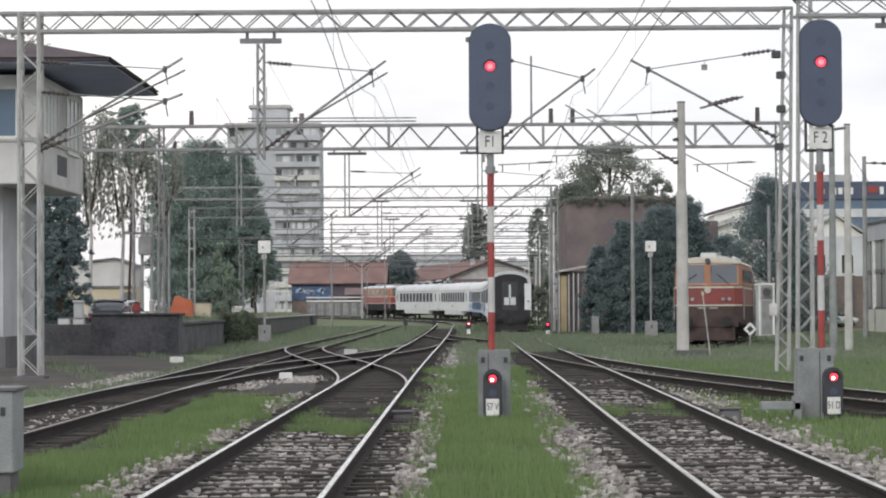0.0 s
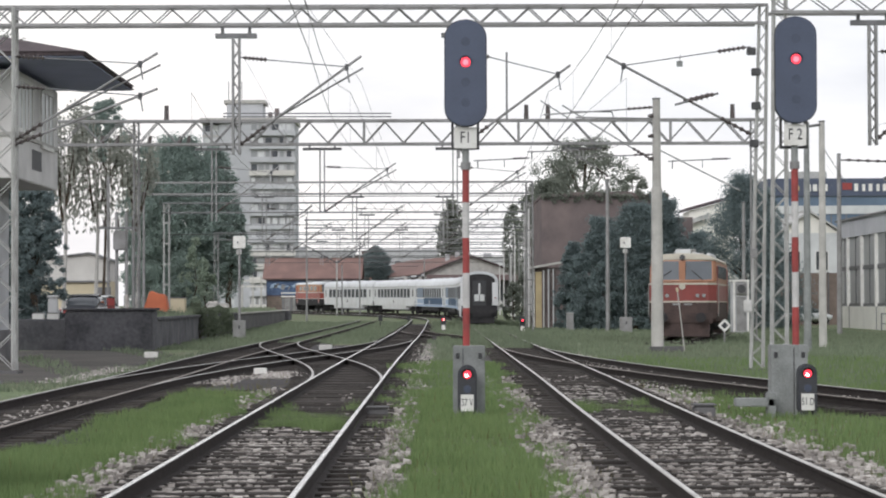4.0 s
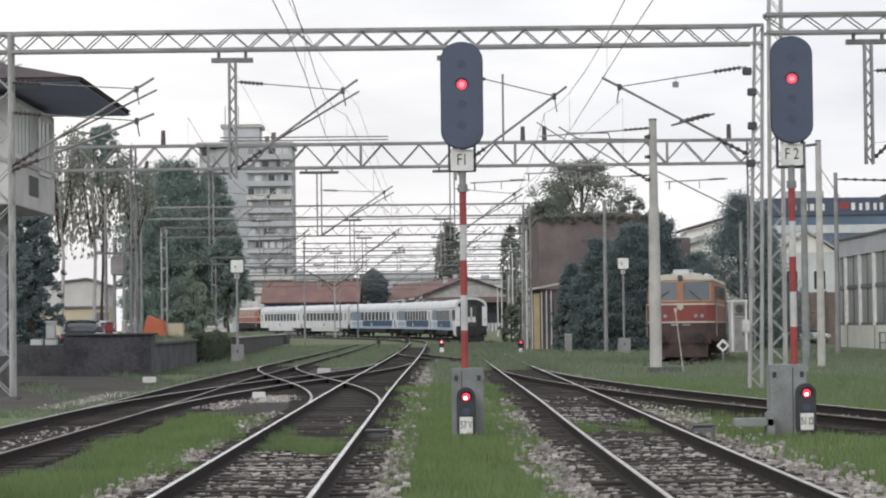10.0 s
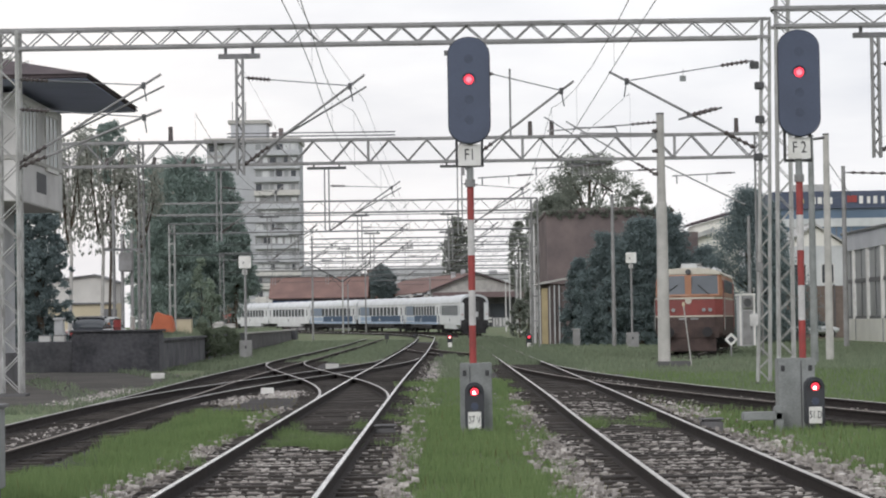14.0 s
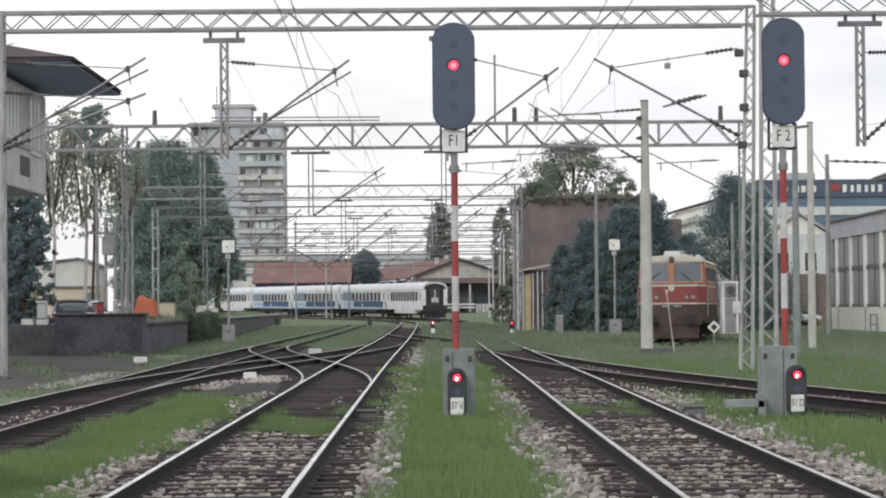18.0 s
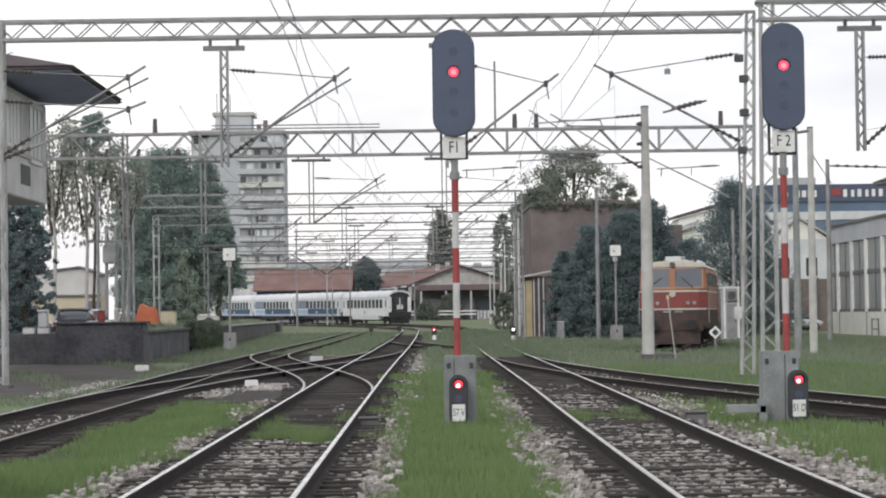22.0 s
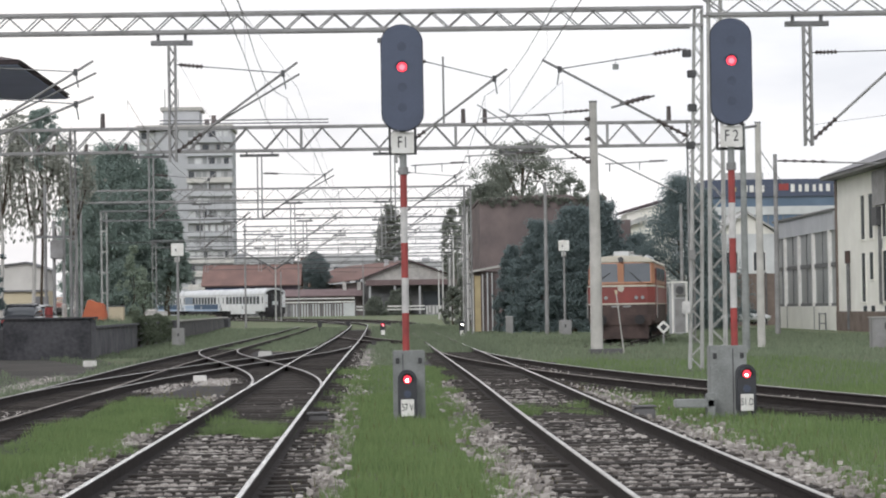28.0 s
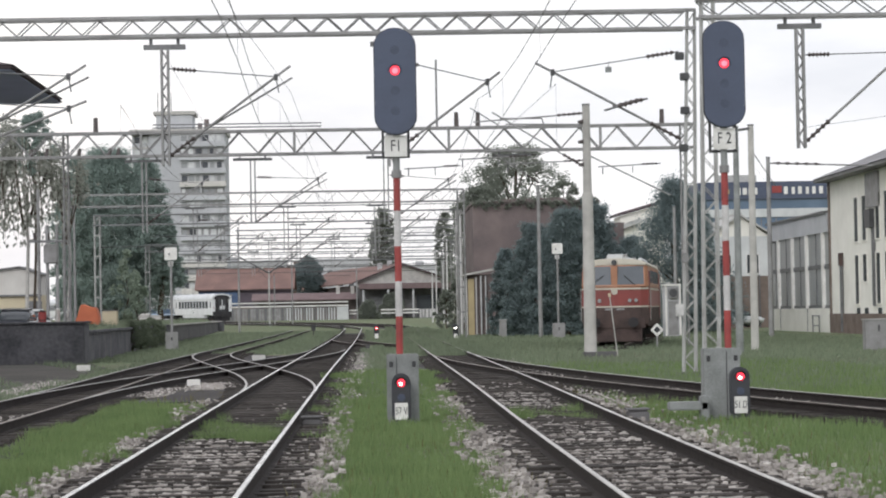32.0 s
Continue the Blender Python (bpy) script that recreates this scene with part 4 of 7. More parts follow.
p1b = portal(62.5, 8.35, 27, 9.02, 9.47, 0.5, True, (), "grey lattice steel portal over the branch track", 0.3)
lattice_leg(p1b, 8.54, 62.5, 0.38, 0, 9.9, top_w=0.3, shift=0.06)
drop_post(p1b, 10.93, 62.5, 8.95, 5.68, 0.17)
cantilever(p1b, 11.03, 62.5, 5.83, 13.9, 8.37, 7.9, False)
lattice_leg(p1b, 24.5, 62.5, 0.5, 0, 9.7)

p2 = portal(115.0, -18.26, 15.02, 9.14, 10.22, 0.8757, True, (-14.0, 14.55), "deep lattice portal with small insulators on top", 0.22, 0.11, 0.6)
for sx in (-12.6, 4.05, 5.05, 13.6):
    part("insulator", Geo().rod((sx, 115, 10.25), (sx, 115, 10.95), 0.12, 0.1, n=8), "insul", p2, "dark stub insulator")
for vx in (-10.5, -3.45, 3.68, 10.7):
    part("vertical", Geo().box(vx - 0.06, vx + 0.06, 114.64, 114.76, 9.14, 10.22), "galv", p2)
for vx, vz, vl in ((4.1, 8.75, 3.4), (1.6, 8.35, 2.6), (6.2, 8.5, 4.0), (10.6, 8.3, 2.9)):
    part("cross_arm", Geo().rod((vx, 114.9, vz), (vx + vl, 114.9, vz + 0.12), 0.03, n=6), "galv", p2)
    insulator(p2, (vx + vl * 0.7, 114.9, vz + 0.1), (vx + vl * 0.95, 114.9, vz + 0.12), 0.07)
    part("hanger", Geo().rod((vx + 0.2, 114.9, vz - 0.35), (vx + 0.2, 114.9, vz + 0.05), 0.03, n=6), "steel_mid", p2)
    part("hanger", Geo().rod((vx + vl * 0.55, 114.9, vz - 0.3), (vx + vl * 0.55, 114.9, vz + 0.05), 0.02, n=6), "steel_mid", p2)
for vx in (-15.6, -14.9, -13.4, -12.0, -11.6):
    part("clamp", Geo().rod((vx, 115, 9.2), (vx + 0.06, 115, 9.55), 0.10, 0.07, n=8), "insul", p2)
part("feeder_pipe", Geo().rod((6.06, 114.8, 10.61), (8.0, 114.8, 10.59), 0.03, n=6).rod((8.0, 114.8, 10.59), (8.17, 114.8, 10.1), 0.03, n=6), "steel_mid", p2, "bent feeder pipe")
part("jumper_rod", Geo().rod((4.7, 114.8, 11.12), (6.0, 114.8, 10.3), 0.028, n=6), "steel_mid", p2)
part("stub_mast", Geo().rod((3.15, 115, 10.2), (3.15, 115, 13.4), 0.05, n=6), "galv", p2)
for dx, zb_ in ((-10.4, 2.6), (-5.4, 5.95), (0.75, 5.8), (6.6, 8.6)):
    drop_post(p2, dx, 115.0, 9.1, zb_ if zb_ > 3 else 5.6, 0.2, 0.9, False)
cantilever(p2, -5.3, 115.0, 6.0, -2.0, 8.25, 8.1)
cantilever(p2, 0.85, 115.0, 5.9, 4.0, 8.1, 8.1)
cantilever(p2, 7.85, 115.0, 7.6, 5.2, 9.4, 8.9, False)
cantilever(p2, -10.3, 115.0, 6.0, -7.4, 8.1, 8.1, False)
for zz in (10.45, 10.6):
    part("feeder_bar", Geo().rod((-10, 115.2, zz), (-2.2, 115.2, zz - 0.02), 0.03, n=6), "steel_mid", p2)

for k, (yy, xa, xb) in enumerate(((165, -20.4, 6.2), (198, -22.0, 7.2), (238, -12.9, 8.75), (280, -25.4, 9.4), (325, -30.0, 9.6), (375, -36.0, 11.0), (430, -44.0, 12.0))):
    zr = rise(yy)
    pt = portal(yy, xa, xb, 9.08, 9.85, 0.75, False, (xb - 0.2,) if yy == 238 else (xa + 0.3, xb - 0.2), "far lattice portal over the station throat", 0.42, 0.10, material="steel_mid" if yy > 170 else "galv")
    for cz in ((10.35, 7.3) if yy > 170 else ()):
        part("cross_span", Geo().rod((xa + 0.3, yy, cz + zr), (xb - 0.2, yy, cz + zr - 0.05), 0.035, n=5), "steel_dark", pt, "thin cross-span wire")
    for i, px in enumerate((-11.6, -5.6, 0.4)):
        shift = -((yy - 188) ** 2) / 620 if yy > 188 else 0.0
        if xa + 2 < px + shift < xb - 2:
            drop_post(pt, px + shift, yy, 9.05, 5.8 + zr, 0.28, 0.65, False)
            cantilever(pt, px + shift + 0.1, yy, 6.0 + zr, px + shift + 3.2, 8.3, 8.1, k < 3, 0.04)


def round_mast(x, y, h, r0, r1, label, material="concrete", step=None):
    t = thing("catenary_mast", (x, y, rise(y)), label, "catenary mast", group="single masts")
    if step:
        part("lower_shaft", Geo().rod((0, 0, -0.2), (0, 0, step), r0, r0 * 0.84, n=16), material, t, smooth=True)
        part("upper_shaft", Geo().rod((0, 0, step), (0, 0, h), r0 * 0.7, r1, n=16), material, t, "narrower upper shaft", smooth=True)
        part("collar", Geo().rod((0, 0, step - 0.08), (0, 0, step + 0.05), r0 * 0.86, r0 * 0.72, n=16), material, t)
    else:
        part("shaft", Geo().rod((0, 0, -0.2), (0, 0, h), r0, r1, n=14), material, t, smooth=True)
    part("cap", Geo().rod((0, 0, h), (0, 0, h + 0.06), r1 * 1.1, n=12), "steel_mid", t)
    return t


m1 = round_mast(8.09, 92.3, 9.30, 0.235, 0.14, "tapered pale concrete mast with insulators and wire brackets", step=6.0)
for zz in (8.7, 7.95, 7.1):
    part("bracket", Geo().rod((-0.12, -0.05, zz), (-0.32, -0.05, zz - 0.02), 0.09, 0.05, n=8), "insul", m1)
for a, b in (((-0.1, 0, 7.0), (-3.5, 0, 9.1)), ((-0.1, 0, 9.0), (-4.2, 0, 8.75)), ((0.15, 0, 7.4), (3.1, 0, 5.9)), ((0, 0.1, 8.6), (-3.0, 0, 8.65))):
    part("bracket_tube", Geo().rod(a, b, 0.028, n=6), "galv", m1)
insulator(m1, (-0.15, 0, 9.02), (-1.1, 0, 8.95), 0.07)
insulator(m1, (-0.15, 0, 7.05), (-0.9, 0, 7.5), 0.08)
insulator(m1, (1.0, 0, 9.25), (2.0, 0, 9.5), 0.08)
part("base_plate", Geo().box(-0.3, 0.98, -0.35, 0.2, -0.12, 0.13), "concrete_dark", m1, "", 0.03)

mpale = round_mast(15.73, 102.0, 9.15, 0.17, 0.12, "pale steel mast with a wire bracket", "concrete")
part("bracket_tube", Geo().rod((0, -0.05, 9.05), (-0.75, -0.05, 8.95), 0.06, n=8), "steel_mid", mpale)
part("bracket_tube", Geo().rod((0.1, -0.05, 8.0), (5.9, 30.0, 8.1), 0.02, n=6), "steel_mid", mpale)
mdark = round_mast(13.62, 92.0, 8.36, 0.15, 0.10, "dark slate-grey steel mast", "sig_grey")
m3 = round_mast(22.7, 141.0, 10.15, 0.16, 0.11, "light grey steel mast with a long insulated bracket", "galv")
part("bracket_tube", Geo().rod((0, 0, 9.85), (6.0, 0, 9.62), 0.05, n=6), "galv", m3)
insulator(m3, (0.3, 0, 9.85), (3.0, 0, 9.75), 0.1)
round_mast(10.7, 158.0, 9.6, 0.14, 0.10, "thin grey mast before the ivy building", "galv")
round_mast(19.6, 160.0, 8.2, 0.13, 0.10, "pale mast beside the conifers", "galv")
for mx, my, mh in ((-12.7, 238.4, 9.9), (-12.5, 320, 6.2), (-9.9, 310, 9.2), (-2.2, 365, 9.0), (8.2, 270, 9.3), (8.36, 290, 7.0), (7.8, 300, 8.2), (7.55, 310, 6.4), (8.05, 219, 9.0), (10.1, 262, 9.2), (6.85, 190, 9.0), (-19.6, 165, 9.6)):
    round_mast(mx, my, mh, 0.10, 0.07, "thin grey steel mast in the station throat", "white_worn" if mx > 0 else "galv")


mv = round_mast(-12.35, 300.0, 6.6, 0.11, 0.08, "pale mast with two raised dark arms like a V", "steel_light")
for tip, tz in ((-4.3, 2.4), (3.4, 2.2)):
    part("raised_arm", Geo().rod((0, 0, 6.3), (tip, 0, 6.3 + tz), 0.09, 0.07, n=6), "steel_dark", mv, "dark raised arm")
    part("arm_tie", Geo().rod((0, 0, 5.4), (tip * 0.45, 0, 6.3 + tz * 0.45), 0.03, n=5), "steel_dark", mv)


def wire(name, pts, label, r=0.005):
    """One wire: a thin four-sided tube through all its points."""
    g = Geo()
    for x, y, z in pts:
        g.v += [(x - r, y, z), (x, y, z - r), (x + r, y, z), (x, y, z + r)]
    for i in range(len(pts) - 1):
        for j in range(4):
            g.f.append((4 * i + j, 4 * i + (j + 1) % 4, 4 * i + 4 + (j + 1) % 4, 4 * i + 4 + j))
    tagged(part(name, g, "wire"), label, "overhead wire", "overhead wires")


def catenary(key, xs, z_msg, z_con, y0, y1, spans):
    """Messenger wire, contact wire and droppers over one line."""
    ys = [y0]
    msg, con = [], []
    edges = [y0] + spans + [y1]
    for a, b in zip(edges, edges[1:]):
        for i in range(8):
            u = i / 8
            y = a + (b - a) * u
            sag = 4 * u * (1 - u)
            x = xs(y)
            if x is None:
                continue
            msg.append((x, y, z_msg - 0.85 * sag + rise(y)))
            con.append((x, y, z_con + rise(y)))
    wire("messenger_wire", msg, "thin sagging messenger wire over the track", 0.0075)
    wire("contact_wire", con, "taut contact wire over the track", 0.0075)
    g = Geo()
    for p, q in list(zip(msg, con))[::2]:
        g.rod(p, q, 0.0035, n=3, caps=False)
    tagged(part("droppers", g, "wire"), "thin droppers between the two wires", "overhead wire", kind="stuff")


catenary("left", lambda y: line_x("left", y) - 0.1 - 0.35 * smooth01((y - 33) / 25) + 0.45 * smooth01((y - 62) / 20), 7.35, 5.9, -5, 280, [16, 66, 115, 165, 198, 238])
catenary("main", lambda y: line_x("main", y) or line_x("main_far", y), 7.35, 5.9, -5, 325, [16, 66, 115, 165, 198, 238, 280])
catenary("siding", lambda y: line_x("siding", y), 7.35, 5.75, 66, 230, [115, 165, 198])
catenary("branch", lambda y: line_x("branch", y) or line_x("main", y) or line_x("main_far", y), 7.35, 5.75, 62, 165, [115])
wire("feeder_wire", [(-5.4, 66, 8.7), (-6.5, 115, 8.6), (-10, 165, 8.5)], "thin feeder wire along the portals")
wire("feeder_wire", [(-2.3, -5, 6.3), (-2.1, 40, 6.5), (-2.05, 66, 7.6), (-1.9, 115, 7.2)], "thin feeder wire along the portals")
wire("feeder_wire", [(15.9, 102, 7.4), (22.7, 141, 8.6), (24, 165, 8.6)], "thin feeder wire across the yard")
wire("feeder_wire", [(11.0, 62.5, 6.2), (26.0, 70, 8.4)], "thin feeder wire across the yard")


# ---------------------------------------------------------------- rail vehicles
def wheel_mesh(r=0.46):
    return Geo().rod((-0.06, 0, 0), (0.06, 0, 0), r, n=18).rod((-0.09, 0, 0), (-0.06, 0, 0), r * 1.06, n=18).mesh("wheel", M["under"])


WHEEL = wheel_mesh()


def bogie(t, y, wb=2.5):
    b = part("bogie", Geo().box(-1.1, -0.95, y - wb / 2 - 0.5, y + wb / 2 + 0.5, 0.45, 0.7).box(0.95, 1.1, y - wb / 2 - 0.5, y + wb / 2 + 0.5, 0.45, 0.7).box(-0.9, 0.9, y - 0.25, y + 0.25, 0.5, 0.85), "under", t, "dark steel bogie", 0.02)
    for yy in (y - wb / 2, y + wb / 2):
        for s in (-0.75, 0.75):
            w = part("wheel", WHEEL, None, b)
            w.location = (s, yy, 0.47)
        part("axle_box", Geo().box(-1.18, -0.95, yy - 0.15, yy + 0.15, 0.38, 0.62).box(0.95, 1.18, yy - 0.15, yy + 0.15, 0.38, 0.62), "under", b, "", 0.02)


def roof_arc(w, z0, z1, n=10):
    """Half outline of a rounded roof from one eave to the other."""
    return [(w / 2 * math.cos(math.pi * i / n), z0 + (z1 - z0) * math.sin(math.pi * i / n) ** 0.75) for i in range(n + 1)]


def coach(scheme, label):
    """A coach 24.2 m long that stands on z 0, its rear end at y 0; the body runs forwards along y."""
    L, W = 24.2, 2.83
    t = thing("passenger_coach", (0, 0, 0), label, "railway coach", group="coaches of the departing train")
    main = "coach_white"
    body = part("body", Geo().extrude([(-W / 2, 0.95), (W / 2, 0.95), (W / 2, 3.2), (-W / 2, 3.2)], "y", 0.12, L - 0.12), main, t, "", 0.05)
    part("skirt", Geo().extrude([(-W / 2 + 0.06, 0.55), (W / 2 - 0.06, 0.55), (W / 2 - 0.04, 0.95), (-W / 2 + 0.04, 0.95)], "y", 5.2, L - 5.2), "coach_white" if scheme == "white" else "under", t)
    part("roof", Geo().extrude(roof_arc(W + 0.02, 3.2, 4.05), "y", 0.1, L - 0.1), "coach_roof", t, "rounded pale roof", smooth=True)
    part("gutter", Geo().box(-W / 2 - 0.03, -W / 2, 0.12, L - 0.12, 3.17, 3.23).box(W / 2, W / 2 + 0.03, 0.12, L - 0.12, 3.17, 3.23), "steel_light", t)
    for s in (-1, 1):
        x = s * W / 2
        if scheme == "blue":
            part("stripe", Geo().box(min(x, x + s * 0.012), max(x, x + s * 0.012), 0.3, L - 7.5, 1.22, 1.95), "coach_blue", t, "dark blue stripe")
            part("stripe", Geo().box(min(x, x + s * 0.012), max(x, x + s * 0.012), L - 7.4, L - 0.3, 1.3, 1.8), "coach_pale", t, "pale blue stripe")
            part("window_band", Geo().box(min(x, x + s * 0.010), max(x, x + s * 0.010), L - 6.9, L - 0.5, 1.95, 3.05), "coach_panel", t, "greyish blue panel")
            part("stripe", Geo().box(min(x, x + s * 0.014), max(x, x + s * 0.014), 0.3, L - 0.3, 0.98, 1.2), "coach_pale", t, "pale blue stripe")
        n = 10
        for i in range(n):
            y0 = 2.6 + i * (L - 5.2) / n
            if scheme == "blue" and y0 > L - 7.6:
                continue
            w = part("window", Geo().box(min(x, x + s * 0.02), max(x, x + s * 0.02), y0 + 0.28, y0 + 1.62, 1.98, 2.96), "coach_glass", t, "", 0.0)
            part("window_frame", Geo().box(min(x, x + s * 0.013), max(x, x + s * 0.013), y0 + 0.2, y0 + 1.70, 1.92, 3.02), "coach_frame", w)
        for y0 in (0.7, L - 1.6):
            d = part("door", Geo().box(min(x, x + s * 0.025), max(x, x + s * 0.025), y0, y0 + 0.85, 1.0, 3.08), main, t, "entrance door", 0.01)
            part("door_window", Geo().box(min(x, x + s * 0.035), max(x, x + s * 0.035), y0 + 0.2, y0 + 0.65, 2.05, 2.9), "coach_glass", d)
            part("step", Geo().box(min(x - s * 0.3, x), max(x - s * 0.3, x), y0, y0 + 0.85, 0.5, 0.56), "under", t)
        part("emblem", Geo().box(min(x, x + s * 0.016), max(x, x + s * 0.016), L / 2 - 0.25, L / 2 + 0.25, 1.3, 1.62), "glass_dark" if scheme == "white" else "coach_white", t)
    for y0, y1, yd in ((0.0, 0.12, -1), (L - 0.12, L, 1)):
        part("end_wall", Geo().extrude([(-1.2, 0.95), (1.2, 0.95), (1.2, 3.2)] + roof_arc(2.4, 3.2, 3.85)[1:-1] + [(-1.2, 3.2)], "y", y0, y1), "under", t, "dark end wall")
        part("corner_pillar", Geo().box(-W / 2, -0.98, y0 - 0.02, y1 + 0.02, 1.45, 3.25), main, t, "white corner pillar", 0.03)
        part("corner_pillar", Geo().box(0.94, W / 2, y0 - 0.02, y1 + 0.02, 1.45, 3.25), main, t, "white corner pillar", 0.03)
        rim = Geo()
        arc, inner = roof_arc(W + 0.02, 3.2, 4.06, 12), roof_arc(W - 0.36, 3.15, 3.86, 12)
        for i in range(12):
            a, b, c, d = arc[i], arc[i + 1], inner[i + 1], inner[i]
            for yy in (y0 - 0.02, y1 + 0.02):
                rim.face([(a[0], yy, a[1]), (b[0], yy, b[1]), (c[0], yy, c[1]), (d[0], yy, d[1])])
            rim.face([(d[0], y0 - 0.02, d[1]), (c[0], y0 - 0.02, c[1]), (c[0], y1 + 0.02, c[1]), (d[0], y1 + 0.02, d[1])])
            rim.face([(a[0], y0 - 0.02, a[1]), (b[0], y0 - 0.02, b[1]), (b[0], y1 + 0.02, b[1]), (a[0], y1 + 0.02, a[1])])
        part("roof_rim", rim, "coach_roof", t)
        ye = y0 - 0.1 if yd < 0 else y1
        g = part("gangway", Geo().box(-0.52, 0.52, ye, ye + 0.1, 1.15, 3.35), "ink", t, "black rubber gangway", 0.03)
        yg = ye - 0.03 if yd < 0 else ye + 0.1
        part("gangway_door", Geo().box(-0.38, -0.03, yg, yg + 0.03, 1.8, 2.3), "window_pale", g)
        part("gangway_door", Geo().box(0.03, 0.38, yg, yg + 0.03, 1.8, 2.3), "window_pale", g)
        part("gangway_window", Geo().box(-0.07, 0.07, yg, yg + 0.03, 2.3, 3.15), "window_pale", g)
        for s in (-0.87, 0.87):
            part("buffer", Geo().rod((s, ye + 0.05, 1.05), (s, ye + 0.05 + yd * 0.55, 1.05), 0.09, n=10).rod((s, ye + yd * 0.5, 1.05), (s, ye + yd * 0.58, 1.05), 0.24, n=14), "under", t)
        part("buffer_beam", Geo().box(-1.36, 1.36, ye - 0.02, ye + 0.12, 0.62, 1.46), "under", t)
        part("end_apron", Geo().box(-1.15, 1.15, ye + 0.02, ye + 0.1, 0.12, 0.62), "under", t, "black underframe end")
        part("coupling", Geo().box(-0.1, 0.1, ye - 0.2, ye + 0.2, 0.55, 1.0), "under", t)
    bogie(t, 3.0)
    bogie(t, L - 3.0)
    for y0 in (8.0, 12.5):
        part("underfloor_box", Geo().box(-1.2, 1.2, y0, y0 + 2.8, 0.4, 0.95), "under", t, "", 0.03)
    for y0 in (5, 9.5, 14, 18.5):
        part("roof_vent", Geo().box(-0.2, 0.2, y0, y0 + 0.4, 4.0, 4.12), "coach_roof", t, "", 0.02)
    return t


def locomotive(name, label, upper, lower, band, dull=False):
    """An electric locomotive 15.5 m long on z 0, its rear end at y 0."""
    L, W = 15.5, 3.1
    t = thing(name, (0, 0, 0), label, "locomotive", group="locomotives")

    def shell(z0, z1, inset0, inset1):
        """Body slice whose ends lean: three facets at each nose."""
        def ring(z, ins):
            h, c = W / 2 - (0.42 if z > 3.9 else 0.06 if z > 3 else 0), 0.35
            return [(-h, 0.9 + ins), (-h + c, 0.45 + ins), (-0.0, 0.30 + ins), (h - c, 0.45 + ins), (h, 0.9 + ins), (h, L - 0.9 - ins), (h - c, L - 0.45 - ins), (0.0, L - 0.30 - ins), (-h + c, L - 0.45 - ins), (-h, L - 0.9 - ins)]
        g, a, b = Geo(), ring(z0, inset0), ring(z1, inset1)
        n = len(a)
        g.v = [(x, y, z0) for x, y in a] + [(x, y, z1) for x, y in b]
        g.f = [tuple(range(n)), tuple(range(n, 2 * n))] + [(i, (i + 1) % n, n + (i + 1) % n, n + i) for i in range(n)]
        return g
    part("lower_body", shell(1.74, 2.54, 0.0, 0.0), lower, t, "", 0.03)
    part("valance", shell(0.95, 1.74, 0.0, 0.0), "loco_rust" if dull else "under", t, "dark dirty valance", 0.03)
    part("band", shell(2.54, 2.62, -0.015, -0.015), band, t, "pale belt line")
    part("belt", shell(1.72, 1.79, -0.02, -0.02), band, t, "pale lower line")
    upper_body = part("upper_body", shell(2.62, 3.69, 0.0, 0.28), upper, t, "", 0.07)
    arc = [(w, z) for w, z in roof_arc(W - 0.1, 3.66, 3.99, 14)]
    part("roof", Geo().extrude(arc, "y", 0.62, L - 0.62), "loco_cream" if dull else "coach_roof", t, "pale rounded roof", 0.04, True)
    for yd, ym in ((-1, 0.0), (1, L)):
        for s in (-1, 1):
            x0, x1 = sorted((s * 0.14, s * 1.36))
            def pt(x, z, out):
                base = 0.30 + (0.15 * abs(x) / 1.15) + 0.28 * (z - 2.62) / 1.08
                return (x, ym - yd * (base - out) if yd > 0 else ym + base - out, z)
            frame_ = Geo()
            frame_.face([pt(x0 - 0.05, 2.70, 0.012), pt(x1 + 0.05, 2.70, 0.012), pt(x1 + 0.03, 3.67, 0.012), pt(x0 - 0.04, 3.67, 0.012)])
            glass = Geo().face([pt(x0, 2.77, 0.022), pt(x1, 2.77, 0.022), pt(x1 - 0.03, 3.62, 0.022), pt(x0 + 0.01, 3.62, 0.022)])
            w = part("windscreen", glass, "glass_cab", t, "dusty windscreen")
            part("screen_frame", frame_, "loco_orange" if dull else "steel_dark", w)
            part("wiper", Geo().rod(pt(0.95 if s > 0 else -1.15, 2.74, 0.05), pt(0.45 if s > 0 else -0.5, 3.2, 0.05), 0.02, n=4), "ink", w)
            for hx in (0.70, 0.99):
                hy = 0.40 if yd < 0 else L - 0.40
                part("headlight", Geo().rod((s * hx, hy, 2.04), (s * hx, hy + yd * 0.10, 2.04), 0.085, n=14), "glass_grey", t, "round headlight", smooth=True)
        yb = 0.36 if yd < 0 else L - 0.36
        part("nose_strip", Geo().box(-0.14, 0.14, min(yb - yd * 0.25, yb + yd * 0.02), max(yb - yd * 0.25, yb + yd * 0.02), 2.62, 3.6), upper, t)
        part("top_lamp", Geo().rod((0, yb - yd * 0.35, 3.80), (0, yb - yd * 0.10, 3.80), 0.13, n=12), "steel_dark", t)
        part("badge", Geo().rod((0, yb, 2.46), (0, yb + yd * 0.06, 2.46), 0.15, n=14), "loco_cream" if dull else "steel_light", t, "round nose lamp")
        part("buffer_beam", Geo().box(-1.4, 1.4, min(yb, yb + yd * 0.1), max(yb, yb + yd * 0.1), 0.75, 1.25), "loco_rust" if dull else "under", t, "", 0.02)
        part("plough", Geo().box(-1.25, 1.25, min(yb, yb + yd * 0.06), max(yb, yb + yd * 0.06), 0.14, 0.78), "loco_rust" if dull else "under", t, "", 0.02)
